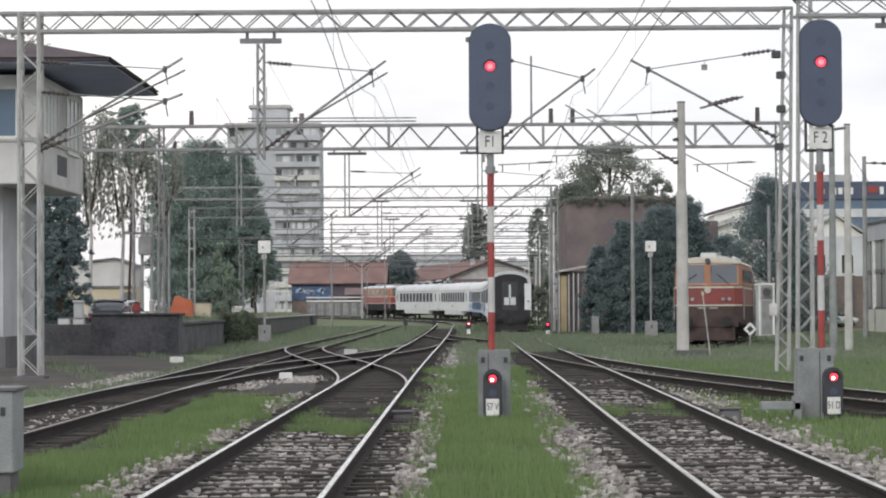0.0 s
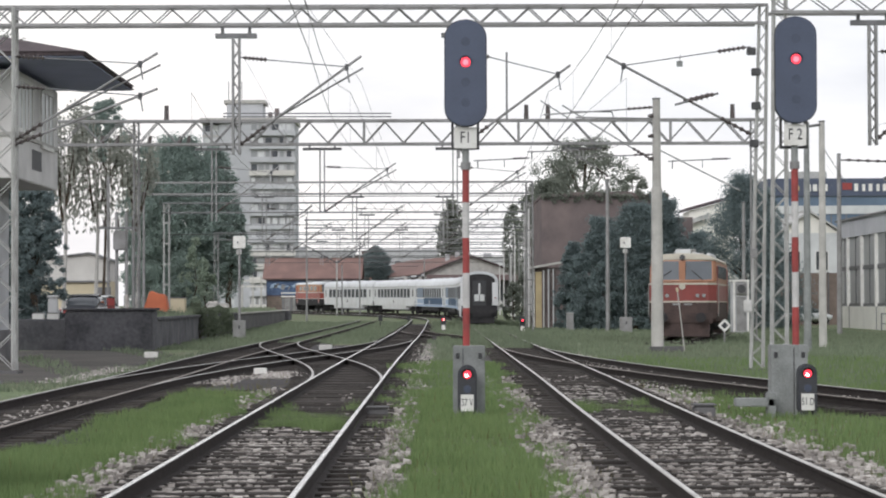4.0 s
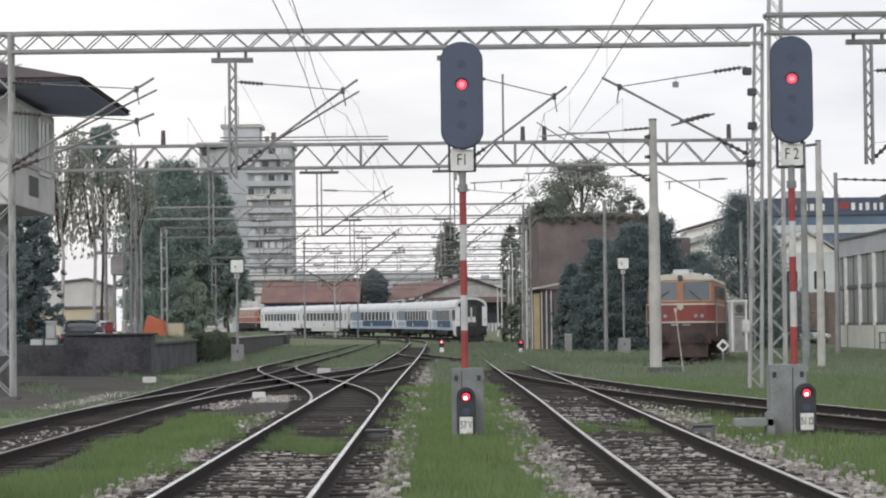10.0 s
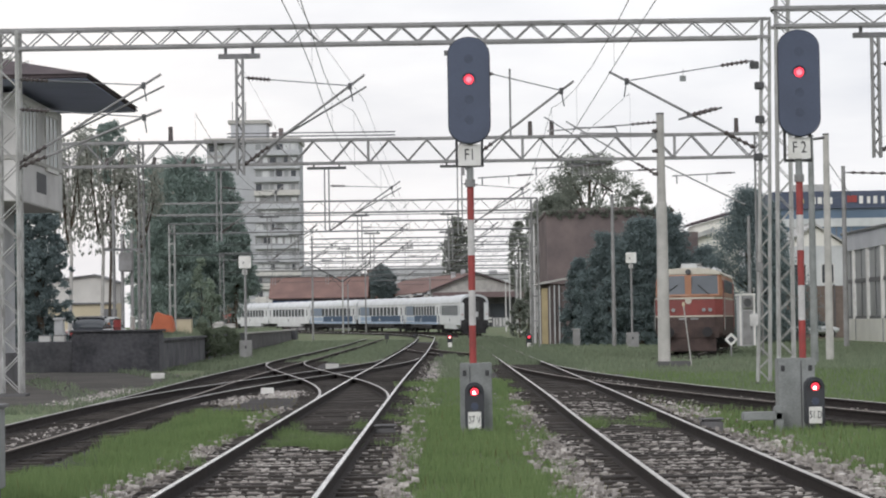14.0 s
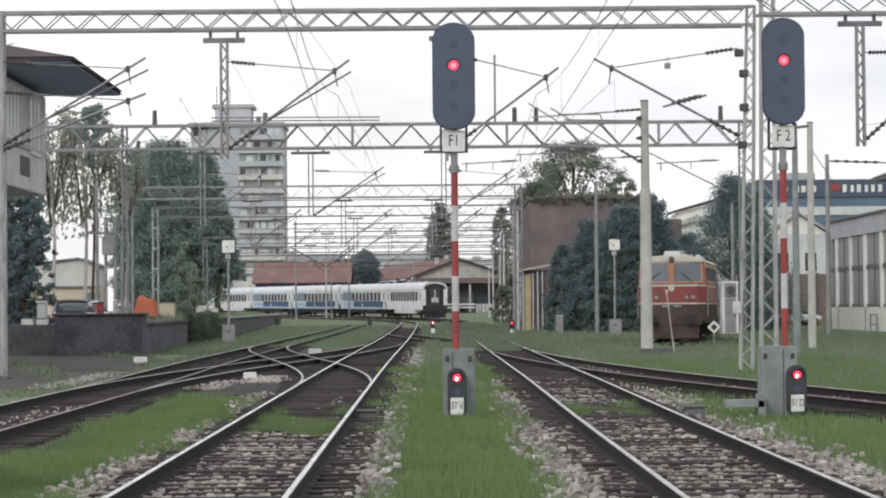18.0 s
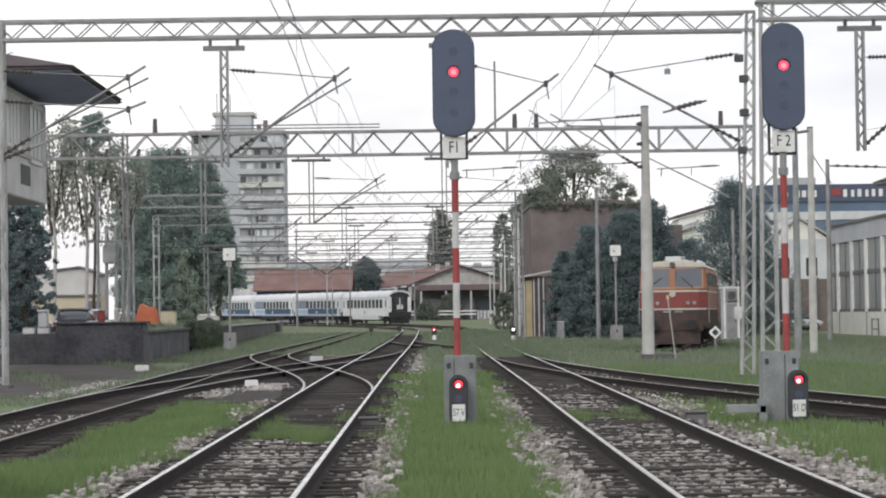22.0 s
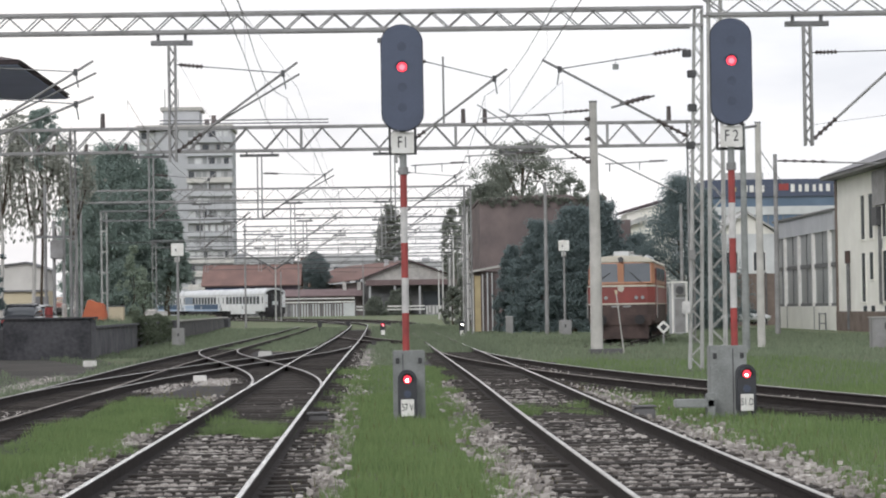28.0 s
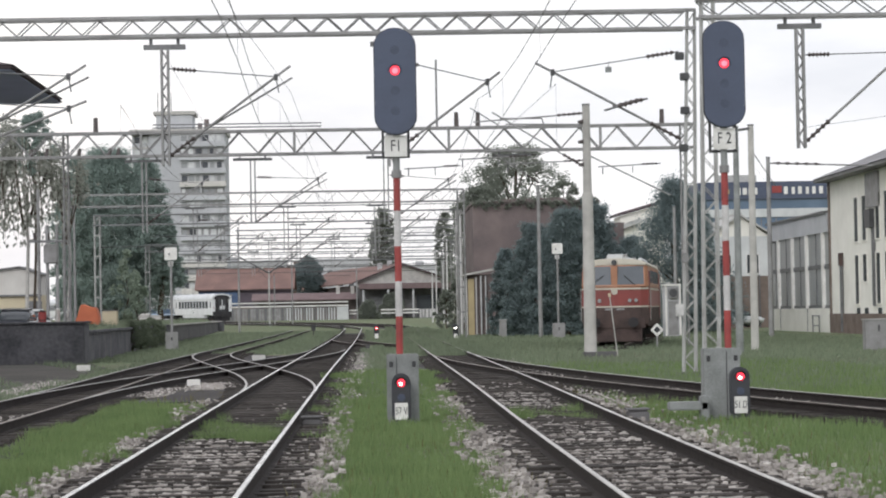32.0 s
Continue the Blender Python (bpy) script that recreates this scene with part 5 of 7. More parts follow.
        part("name_plate", Geo().box(-0.45, 0.45, min(yb, yb + yd * 0.05), max(yb, yb + yd * 0.05), 1.60, 1.68), "galv", t)
        for s in (-0.87, 0.87):
            part("buffer", Geo().rod((s, yb, 1.03), (s, yb + yd * 0.5, 1.03), 0.09, n=10).rod((s, yb + yd * 0.46, 1.03), (s, yb + yd * 0.54, 1.03), 0.23, n=16), "under", t)
    for s in (-1, 1):
        x = s * (W / 2 - 0.02)
        for i in range(5):
            y0 = 3.0 + i * 2.0
            part("side_window", Geo().box(min(x, x + s * 0.022), max(x, x + s * 0.03), y0, y0 + 1.2, 2.85, 3.45), "glass_dark", t)
        for y0 in (1.5, L - 2.2):
            d = part("cab_door", Geo().box(min(x, x + s * 0.035), max(x, x + s * 0.035), y0, y0 + 0.65, 1.2, 3.4), lower, t)
            part("handrail", Geo().rod((x + s * 0.09, y0 - 0.1, 1.1), (x + s * 0.09, y0 - 0.1, 2.6), 0.02, n=5), "steel_light", d)
        part("sole_bar", Geo().box(min(x, x - s * 0.2), max(x, x - s * 0.2), 0.9, L - 0.9, 0.85, 1.15), "loco_rust" if dull else "under", t)
    bogie(t, 3.8, 2.9)
    bogie(t, L - 3.8, 2.9)
    part("roof_gear", Geo().box(-0.5, 0.5, 6.5, 9.0, 3.9, 4.12), "coach_roof", t, "", 0.04)
    for y0 in (3.4, L - 3.4):
        p = part("pantograph", Geo().box(-0.5, 0.5, y0 - 0.5, y0 - 0.44, 4.06, 4.12).box(-0.5, 0.5, y0 + 0.44, y0 + 0.5, 4.06, 4.12), "steel_light", t, "folded pantograph")
        part("contact_strip", Geo().rod((-0.45, y0 - 0.2, 4.2), (0.45, y0 - 0.2, 4.2), 0.035, n=6).rod((-0.45, y0 + 0.2, 4.2), (0.45, y0 + 0.2, 4.2), 0.035, n=6), "steel_light", p)
        for s in (-0.4, 0.4):
            part("insulator", Geo().rod((s, y0 - 0.45, 3.85), (s, y0 - 0.45, 4.08), 0.07, n=8), "window_pale", p)
    return t


parked = locomotive("locomotive", "weathered red and orange electric locomotive parked on grass", "loco_orange", "loco_red", "loco_cream", True)
parked.matrix_basis = pose(11.13, 114.1, 0.05, 0, 0, -8.8)
part("roof_box", Geo().box(-0.36, 0.36, 1.2, 1.9, 3.95, 4.2), "window_pale", parked, "pale box on the roof", 0.03)
part("roof_pipe", Geo().rod((1.15, 1.4, 3.92), (1.15, 7.5, 3.92), 0.1, n=8), "coach_roof", parked, smooth=True)
pole = thing("leaning_pole", (8.9, 91.7, 0), "thin white rod standing askew beside the mast foot", "rod")
part("rod", Geo().rod((0.14, 0, -0.05), (-0.11, 0.05, 2.15), 0.026, n=6), "concrete", pole)
part("tip", Geo().rod((-0.11, 0.05, 2.15), (-0.125, 0.05, 2.3), 0.05, n=8), "plaster_cream", pole)

TRAIN = []  # vehicle, way from the train's rear end to the vehicle's rear end, its length
SCHEMES = ["white", "blue", "blue", "blue", "white", "white"]
made_coach = {}
s0 = 0.0
for scheme in SCHEMES:
    if scheme not in made_coach:
        made_coach[scheme] = coach(scheme, "white passenger coach with dark windows and pale roof" if scheme == "white" else "white passenger coach with blue stripes along its side")
        ob = made_coach[scheme]
    else:
        ob = copy_thing(made_coach[scheme], Matrix())
    TRAIN.append((ob, s0, 24.2))
    s0 += 24.65
for sx in (-1.22, 1.22):
    part("tail_lamp", Geo().rod((sx, -0.05, 2.05), (sx, -0.14, 2.05), 0.06, n=12), "red_paint", TRAIN[0][0], "dull red tail lamp")
engine = locomotive("locomotive", "orange and red electric locomotive pulling the coaches", "engine_orange", "engine_red", "coach_white")
TRAIN.append((engine, s0 + 0.1, 15.5))


# ---------------------------------------------------------------- buildings
def pane(t, plane, at, u0, u1, z0, z1, out, glass="glass_dark", frame_mat="white_paint", fw=0.07, mullions=0, name="window"):
    """A window on a wall: plane 'y' (u is x, wall at y=at) or 'x' (u is y, wall at x=at); out: -1 or 1, the way it faces."""
    def b(u0, u1, z0, z1, d0, d1):
        a, c = sorted((at + out * d0, at + out * d1))
        return (u0, u1, a, c, z0, z1) if plane == "y" else (a, c, u0, u1, z0, z1)
    w = part(name, Geo().box(*b(u0, u1, z0, z1, -0.06, 0.012)), glass, t)
    if frame_mat:
        g = Geo().box(*b(u0 - fw, u0, z0 - fw, z1 + fw, 0, 0.05)).box(*b(u1, u1 + fw, z0 - fw, z1 + fw, 0, 0.05)).box(*b(u0, u1, z1, z1 + fw, 0, 0.05)).box(*b(u0, u1, z0 - fw, z0, 0, 0.07))
        for i in range(mullions):
            m = u0 + (u1 - u0) * (i + 1) / (mullions + 1)
            g.box(*b(m - fw / 2, m + fw / 2, z0, z1, 0, 0.04))
        part("window_frame", g, frame_mat, w)
    return w


def signal_box():
    t = thing("signal_box", (0, 0, 0), "grey signal tower with jutting upper storey and wide dark eaves", "signal tower")
    xw, y0, y1 = -13.1, 77.0, 85.4
    part("ground_floor", Geo().box(-26, -14.6, 78.6, 84.4, -0.2, 5.66), "plaster_grey", t, "lower walls in darker grey plaster")
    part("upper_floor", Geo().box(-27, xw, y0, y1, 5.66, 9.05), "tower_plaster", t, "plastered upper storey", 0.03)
    part("sill_band", Geo().box(-27.1, xw + 0.06, y0 - 0.06, y1 + 0.06, 6.98, 7.1), "concrete", t)
    pane(t, "x", xw, 77.3, 79.9, 7.25, 8.75, 1, "window_pale", "white_paint", 0.12, 3)
    pane(t, "x", xw, 81.8, 84.2, 7.0, 8.75, 1, "window_pale", "white_paint", 0.12, 2)
    pane(t, "x", xw, 80.0, 81.9, 6.1, 6.75, 1, "ink", None)
    pane(t, "y", y0, -15.6, -13.9, 7.15, 8.6, -1, "glass_blue", "white_paint", 0.1, 1)
    pane(t, "y", y0, -18.2, -16.4, 7.15, 8.6, -1, "glass_blue", "white_paint", 0.1, 1)
    xe, ya, yb, ze = -10.78, 75.2, 87.2, 9.40
    part("soffit", Geo().extrude([(-29.5, ya), (xe, ya), (xe, yb), (-29.5, yb)], "z", ze - 0.16, ze - 0.12), "soffit", t, "boarded soffit, colour lifted for missing fill light")
    part("fascia", Geo().box(-29.5, xe + 0.03, ya - 0.03, ya, ze - 0.13, ze + 0.02).box(xe, xe + 0.03, ya, yb, ze - 0.13, ze + 0.02), "roof_brown", t)
    r = Geo()
    ridge_a, ridge_b, zr = (-16.8, 81.6), (-24.0, 81.6), 11.0
    lo = [(-29.6, ya - 0.1), (xe + 0.1, ya - 0.1), (xe + 0.1, yb + 0.1), (-29.6, yb + 0.1)]
    z = ze
    r.face([(*lo[0], z), (*lo[1], z), (*ridge_a, zr), (*ridge_b, zr)])
    r.face([(*lo[1], z), (*lo[2], z), (*ridge_a, zr)])
    r.face([(*lo[2], z), (*lo[3], z), (*ridge_b, zr), (*ridge_a, zr)])
    r.face([(*lo[3], z), (*lo[0], z), (*ridge_b, zr)])
    r.face([(*q, z - 0.11) for q in lo])
    part("roof", r, "roof_brown", t, "brown tiled hip roof")
    part("plinth", Geo().box(-26.1, -14.5, 78.5, 84.5, -0.2, 0.9), "concrete_dark", t)


def tower_block():
    D = 520.0
    t = thing("apartment_block", (0, 0, 0), "tall grey concrete apartment block with rows of balconies", "apartment block")
    x0, x1, xm = -49.6, -30.25, -41.2
    top = 40.0
    part("wall", Geo().box(xm, x1, D, D + 16, 0, top), "panel_pale", t, "grey panel wall")
    part("wall_wing", Geo().box(x0, xm, D + 1.6, D + 15, 0, top - 0.4), "panel_pale", t, "set-back wing")
    part("cornice", Geo().box(x0 - 0.4, x1 + 0.4, D - 0.5, D + 16.4, top, top + 0.9), "concrete", t)
    part("penthouse", Geo().box(x0 + 5, x0 + 12.5, D + 3, D + 12, top + 0.9, top + 4.2), "panel_pale", t)
    part("penthouse_roof", Geo().box(x0 + 4.4, x0 + 13.1, D + 2.6, D + 12.4, top + 4.2, top + 4.9), "concrete", t)
    for i, px in enumerate((x0 + 13.6, x0 + 15.0, x0 + 4.9, x0 + 8.5)):
        part("chimney", Geo().box(px, px + 0.9, D + 4, D + 5, top + 0.9, top + 2.4 + 0.8 * (i % 3)), "plaster_brown", t)
    for px in (x0 + 5.2, x0 + 8.0):
        part("antenna", Geo().rod((px, D + 5, top + 4), (px, D + 5, top + 9), 0.09, n=5), "steel_mid", t)
    rnd = random.Random(3)
    xr = xm + 1.6
    part("lit_bay", Geo().box(x0 + 3.6, xr, D + 0.7, D + 1.6, 0, top - 0.2), "panel_pale", t, "smooth pale stair bay")
    for f in range(14):
        z = 0.9 + f * 2.8
        part("floor_band", Geo().box(x0 - 0.05, x0 + 3.6, D + 1.45, D + 1.6, z - 0.25, z + 0.1), "concrete", t)
        part("floor_band", Geo().box(x0 + 3.6, xr, D + 0.62, D + 0.7, z - 0.14, z), "panel_pale", t)
        # No real recess: a flat strip whose colour imitates shade behind the balconies.
        part("recess", Geo().box(xr + 0.1, x1 - 0.1, D - 0.05, D, z + 1.0, z + 2.45), "plaster_grey" if f % 3 else "galv", t, "flat strip painting the loggia shade")
        for i in range(6):
            u = xr + 0.35 + i * 1.48
            wide = rnd.uniform(0.75, 1.3)
            w = pane(t, "y", D - 0.05, u, u + wide, z + 1.05, z + 2.3, -1, rnd.choice(["window_pale", "glass_grey", "glass_grey", "glass_dark", "window_pale"]), None)
        part("balcony", Geo().box(xr, x1 + 0.3, D - 1.0, D - 0.06, z - 0.1, z + rnd.uniform(0.95, 1.1)), "panel_pale" if rnd.random() < 0.7 else "panel_warm", t, "concrete balcony")
        if f % 2:
            part("partition", Geo().box(xr + 4.3, xr + 4.5, D - 1.0, D, z + 1.0, z + 2.7), "panel_pale", t)
        for i in range(2):
            u = x0 + 0.5 + i * 1.6
            pane(t, "y", D + 1.6, u, u + 1.1, z + 0.9, z + 2.2, -1, rnd.choice(["window_pale", "glass_grey", "glass_dark"]), None)
        if f < 9:
            u = x0 + 5.0 + rnd.random()
            pane(t, "y", D + 0.7, u, u + 1.2, z + 0.9, z + 2.2, -1, rnd.choice(["window_pale", "glass_grey"]), None)


def gable_roof(t, x0, x1, y0, y1, ze, zr, along="x", over=0.5, material="roof_tile", thick=0.18):
    """Two roof slopes; the ridge runs along x or y."""
    if along == "x":
        ym = (y0 + y1) / 2
        for s, ye in ((-1, y0 - over), (1, y1 + over)):
            g = Geo()
            a = [(x0 - over, ye, ze - 0.15), (x1 + over, ye, ze - 0.15), (x1 + over, ym, zr), (x0 - over, ym, zr)]
            g.v = a + [(p[0], p[1], p[2] + thick) for p in a]
            g.f = [(0, 1, 2, 3), (4, 5, 6, 7), (0, 1, 5, 4), (1, 2, 6, 5), (2, 3, 7, 6), (3, 0, 4, 7)]
            part("roof_slope", g, material, t)
        part("ridge", Geo().rod((x0 - over, ym, zr + thick), (x1 + over, ym, zr + thick), 0.14, n=6), material, t)
    else:
        xm = (x0 + x1) / 2
        for s, xe in ((-1, x0 - over), (1, x1 + over)):
            g = Geo()
            a = [(xe, y0 - over, ze - 0.15), (xe, y1 + over, ze - 0.15), (xm, y1 + over, zr), (xm, y0 - over, zr)]
            g.v = a + [(p[0], p[1], p[2] + thick) for p in a]
            g.f = [(0, 1, 2, 3), (4, 5, 6, 7), (0, 1, 5, 4), (1, 2, 6, 5), (2, 3, 7, 6), (3, 0, 4, 7)]
            part("roof_slope", g, material, t)
        part("ridge", Geo().rod((xm, y0 - over, zr + thick), (xm, y1 + over, zr + thick), 0.14, n=6), material, t)
        for yy in (y0, y1 - 0.2):
            part("gable", Geo().extrude([(x0, ze), (x1, ze), (xm, zr)], "y", yy, yy + 0.2), "plaster_white" if material == "steel_light" else "plaster_grey", t)


def depot_left():
    D = 420.0
    z = rise(D)
    t = thing("depot_building", (0, 0, 0), "long low depot with a red tiled roof and blue mural", "building")
    part("wall", Geo().box(-29.2, -13.6, D, D + 12, z - 0.5, 6.2), "depot_wall", t, "dark bluish weathered wall")
    part("brick_strip", Geo().box(-29.1, -13.7, D - 0.04, D, z - 0.5, 3.2), "plinth", t, "maroon lower wall")
    part("eave_shadow_board", Geo().box(-29.7, -13.2, D - 0.6, D - 0.45, 5.95, 6.1), "roof_brown", t)
    for px in (-33.2, -31.4, -30.0):
        part("porch_post", Geo().box(px, px + 0.3, D - 3, D - 2.7, z, 6.6), "concrete", t, "pale porch post")
    for pz in (4.7, 5.7):
        part("porch_beam", Geo().box(-33.4, -29.4, D - 3.1, D - 2.6, pz, pz + 0.3), "panel_warm", t, "pale porch beam")
    gable_roof(t, -29.2, -13.6, D, D + 12, 6.2, 9.5, "x", 0.6)
    mural = part("mural", Geo().box(-29.1, -22.6, D - 0.05, D - 0.01, 3.4, 5.75), "blue_paint", t, "blue graffiti mural")
    rnd = random.Random(5)
    for i in range(8):
        u = -28.6 + i * 0.6
        part("paint_stroke", Geo().extrude([(u, 3.9 + rnd.random()), (u + 0.5 + rnd.random(), 4.0 + rnd.random()), (u + 1.0, 4.9 + rnd.random() * 0.6), (u + 0.2, 4.7 + rnd.random() * 0.6)], "y", D - 0.09, D - 0.055), "galv" if i % 2 else "coach_pale", mural)
    part("lean_roof", Geo().extrude([(D - 4, 3.1), (D - 4, 3.25), (D - 0.1, 3.75), (D - 0.1, 3.6)], "x", -19.5, -13.6), "roof_tile", t, "red lean-to roof")


def shed_centre():
    D = 402.0
    z = rise(D)
    t = thing("goods_shed", (0, 0, 0), "wide goods shed with a shallow red roof and pale gable", "building")
    x0, x1, xr = -2.5, 12.6, 4.95
    part("wall", Geo().box(x0, x1, D, D + 14, z - 0.5, 6.0), "concrete_dark", t, "dark grey wall below the gable")
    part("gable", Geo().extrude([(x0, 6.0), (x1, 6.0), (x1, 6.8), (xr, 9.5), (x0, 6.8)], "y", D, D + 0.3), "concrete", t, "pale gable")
    part("store_wall", Geo().extrude([(-2.3, D + 1), (-14.0, D + 78), (-12.0, D + 79), (0.5, D + 1)], "z", z - 0.5, 6.3), "plaster_brown", t, "dark side wall")
    for side, xe in ((-1, -3.0), (1, 13.6)):
        g = Geo()
        back = -12.6
        a = [(xe, D - 0.9, 6.75), (xe + back, D + 78, 6.6), (xr + back, D + 78, 10.0), (xr, D - 0.9, 9.8)]
        g.v = a + [(p[0], p[1], p[2] - 0.2) for p in a]
        g.f = [(0, 1, 2, 3), (4, 5, 6, 7), (0, 1, 5, 4), (1, 2, 6, 5), (2, 3, 7, 6), (3, 0, 4, 7)]
        part("roof_slope", g, "roof_tile", t, "long red tiled slope")
    part("barge_board", Geo().extrude([(-3.1, 6.55), (xr, 9.6), (13.7, 6.55), (13.7, 6.73), (xr, 9.82), (-3.1, 6.73)], "y", D - 1.0, D - 0.92), "roof_brown", t)
    part("canopy", Geo().box(x0 + 0.5, x1 + 1, D - 3.2, D, 5.62, 6.5), "roof_maroon", t, "deep maroon canopy")
    part("side_canopy", Geo().extrude([(D - 2.5, 4.0), (D + 1, 5.05), (D + 1, 5.2), (D - 2.5, 4.15)], "x", -19.3, x0), "roof_maroon", t, "maroon lean-to roof")
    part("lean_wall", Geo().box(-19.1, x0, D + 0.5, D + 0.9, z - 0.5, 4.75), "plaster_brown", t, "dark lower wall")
    for px in (x0 + 1, x0 + 5, x0 + 9, x1):
        part("canopy_post", Geo().box(px, px + 0.3, D - 3.0, D - 2.7, z, 5.5), "plaster_grey", t)
    part("gate", Geo().box(7.2, 10.6, D - 0.08, D, z, 4.6), "glass_dark", t, "dark gate opening")
    part("gate", Geo().box(-1.6, 3.5, D - 0.06, D, z, 4.3), "steel_mid", t, "grey gate")
    for px in (-5.75, -3.4):
        part("chimney_stack", Geo().box(px, px + 0.6, D + 0.2, D + 0.8, 4.6, 6.25), "concrete", t, "pale short stack", 0.03)
    for px, pz in ((1.0, 10.0), (2.6, 10.4)):
        part("chimney", Geo().box(px, px + 0.8, D + 8, D + 9, 7.5, pz), "plaster_grey", t)
    fence = thing("fence", (0, 0, 0), "pale slatted fence with white rails before the depot", "fence")
    F = 395.0
    zf = rise(F)
    for h in (2.05, 2.62):
        part("rail", Geo().box(-25.1, -3.75, F - 0.1, F, zf + h, zf + h + 0.2), "white_paint", fence)
    for i in range(44):
        px = -25.0 + i * 0.44
        part("slat", Geo().box(px, px + (0.24 if px > -14 else 0.4), F, F + 0.06, zf - 0.1, zf + 1.86), "window_pale" if px > -14 and i % 4 else "steel_mid" if i % 3 == 0 else "galv", fence)
    for i in range(8):
        part("post", Geo().box(-25.0 + i * 3.02, -24.86 + i * 3.02, F + 0.06, F + 0.2, zf - 0.2, zf + 2.8), "steel_mid", fence)
    part("panel", Geo().box(-5.6, -3.75, F - 0.12, F - 0.05, zf - 0.1, zf + 1.95), "window_pale", fence, "pale panel")
    barrier = thing("guard_rail", (0, 0, 0), "white guard rail before the goods shed", "barrier")
    for a, b in ((-3.6, -2.2), (1.4, 7.4)):
        part("rail", Geo().box(a, b, F + 1, F + 1.1, zf + 1.22, zf + 1.44), "white_paint", barrier)
        part("rail", Geo().box(a, b, F + 1, F + 1.1, zf + 0.72, zf + 0.92), "white_paint", barrier)
        for px in (a + 0.1, (a + b) / 2, b - 0.2):
            part("post", Geo().box(px, px + 0.12, F + 1.1, F + 1.2, zf - 0.2, zf + 1.5), "steel_mid", barrier)
    board = thing("painted_board", (0, 0, 0), "low grey board with worn white painted shapes", "board")
    part("board", Geo().box(7.5, 10.2, F + 1.0, F + 1.1, zf - 0.3, zf + 1.4), "galv", board)
    for px, w, h0 in ((7.6, 0.2, 0.0), (8.05, 0.22, 0.3), (8.6, 0.3, 0.0), (9.2, 0.25, 0.1), (9.7, 0.3, -0.1)):
        part("painted_bar", Geo().box(px, px + w, F + 0.94, F + 0.99, zf + h0, zf + 1.32), "white_worn", board, "worn white bar")


def brown_house():
    t = thing("warehouse", (0, 0, 0), "tall dark brown warehouse partly hidden by ivy and trees", "building")
    part("wall", Geo().box(7.84, 17.5, 190, 206, -0.3, 9.9), "plaster_brown", t, "stained brown wall")
    part("parapet", Geo().box(7.76, 17.58, 189.9, 206.1, 9.9, 10.1), "plaster_brown", t)
    part("side_annex", Geo().box(17.6, 19.6, 192, 204, -0.3, 8.4), "plaster_brown", t)
    part("loft", Geo().extrude([(9.2, 10.1), (15.8, 10.1), (14.6, 10.35), (10.2, 10.3)], "y", 191, 204), "plaster_brown", t, "low flat roof")
    s = thing("shed", (0, 0, 0), "small shed with a yellow door and white posts", "shed")
    part("wall", Geo().box(7.0, 9.9, 182.2, 186, -0.2, 4.4), "plaster_brown", s)
    part("door", Geo().box(7.05, 7.5, 182.1, 182.2, 0, 4.1), "yellow_paint", s, "yellow door")
    part("post", Geo().box(6.86, 6.97, 182.0, 182.2, 0, 4.3), "white_paint", s)
    part("post", Geo().box(7.6, 7.69, 181.95, 182.1, 0, 4.2), "white_worn", s)
    part("post", Geo().box(7.95, 8.04, 181.9, 182.1, 0, 4.3), "window_pale", s)
    part("post", Geo().box(8.3, 8.38, 181.9, 182.1, 0, 4.3), "window_pale", s)
    part("roof", Geo().extrude([(6.7, 4.3), (9.2, 4.75), (9.2, 4.9), (6.7, 4.45)], "y", 181.6, 186.3), "concrete", s)
    c = thing("cabinet", (8.66, 165, 0), "small pale grey lineside cabinet on grass", "cabinet")
    part("body", Geo().box(-0.24, 0.24, -0.2, 0.2, -0.1, 1.1), "galv", c, "", 0.02)
    part("lid", Geo().box(-0.28, 0.28, -0.24, 0.24, 1.1, 1.15), "steel_light", c)
    k = thing("equipment_hut", (0, 0, 0), "narrow white equipment hut with a dark vent", "hut")
    part("body", Geo().box(17.62, 18.52, 149, 150.6, -0.1, 3.02), "plaster_grey", k, "", 0.02)
    part("roof", Geo().box(17.56, 18.58, 148.9, 150.7, 3.02, 3.14), "white_paint", k, "", 0.02)
    unit = part("cooling_unit", Geo().box(17.78, 18.40, 148.8, 149.0, 2.28, 2.92), "galv", k, "grey cooling unit", 0.02)
    part("fan", Geo().rod((18.08, 148.8, 2.6), (18.08, 148.77, 2.6), 0.25, n=18), "steel_dark", unit, "dark round fan")
    part("door", Geo().box(17.8, 18.38, 148.97, 149.0, 0.1, 2.1), "galv", k)
    part("door_handle", Geo().box(18.3, 18.34, 148.92, 148.97, 1.0, 1.14), "steel_dark", k)
    for px in (17.6, 18.44):
        part("corner_strip", Geo().box(px, px + 0.12, 148.95, 148.99, 0.0, 3.02), "white_paint", k)


def house(x0, x1, y0, y1, ze, zr, along, label, wall="plaster_white", roof="roof_tile", windows=()):
    t = thing("house", (0, 0, 0), label, "house")
    part("wall", Geo().box(x0, x1, y0, y1, -0.3, ze), wall, t)
    gable_roof(t, x0, x1, y0, y1, ze, zr, along, 0.5, roof)
    for u0, u1, z0, z1 in windows:
        pane(t, "y", y0, u0, u1, z0, z1, -1)
    return t


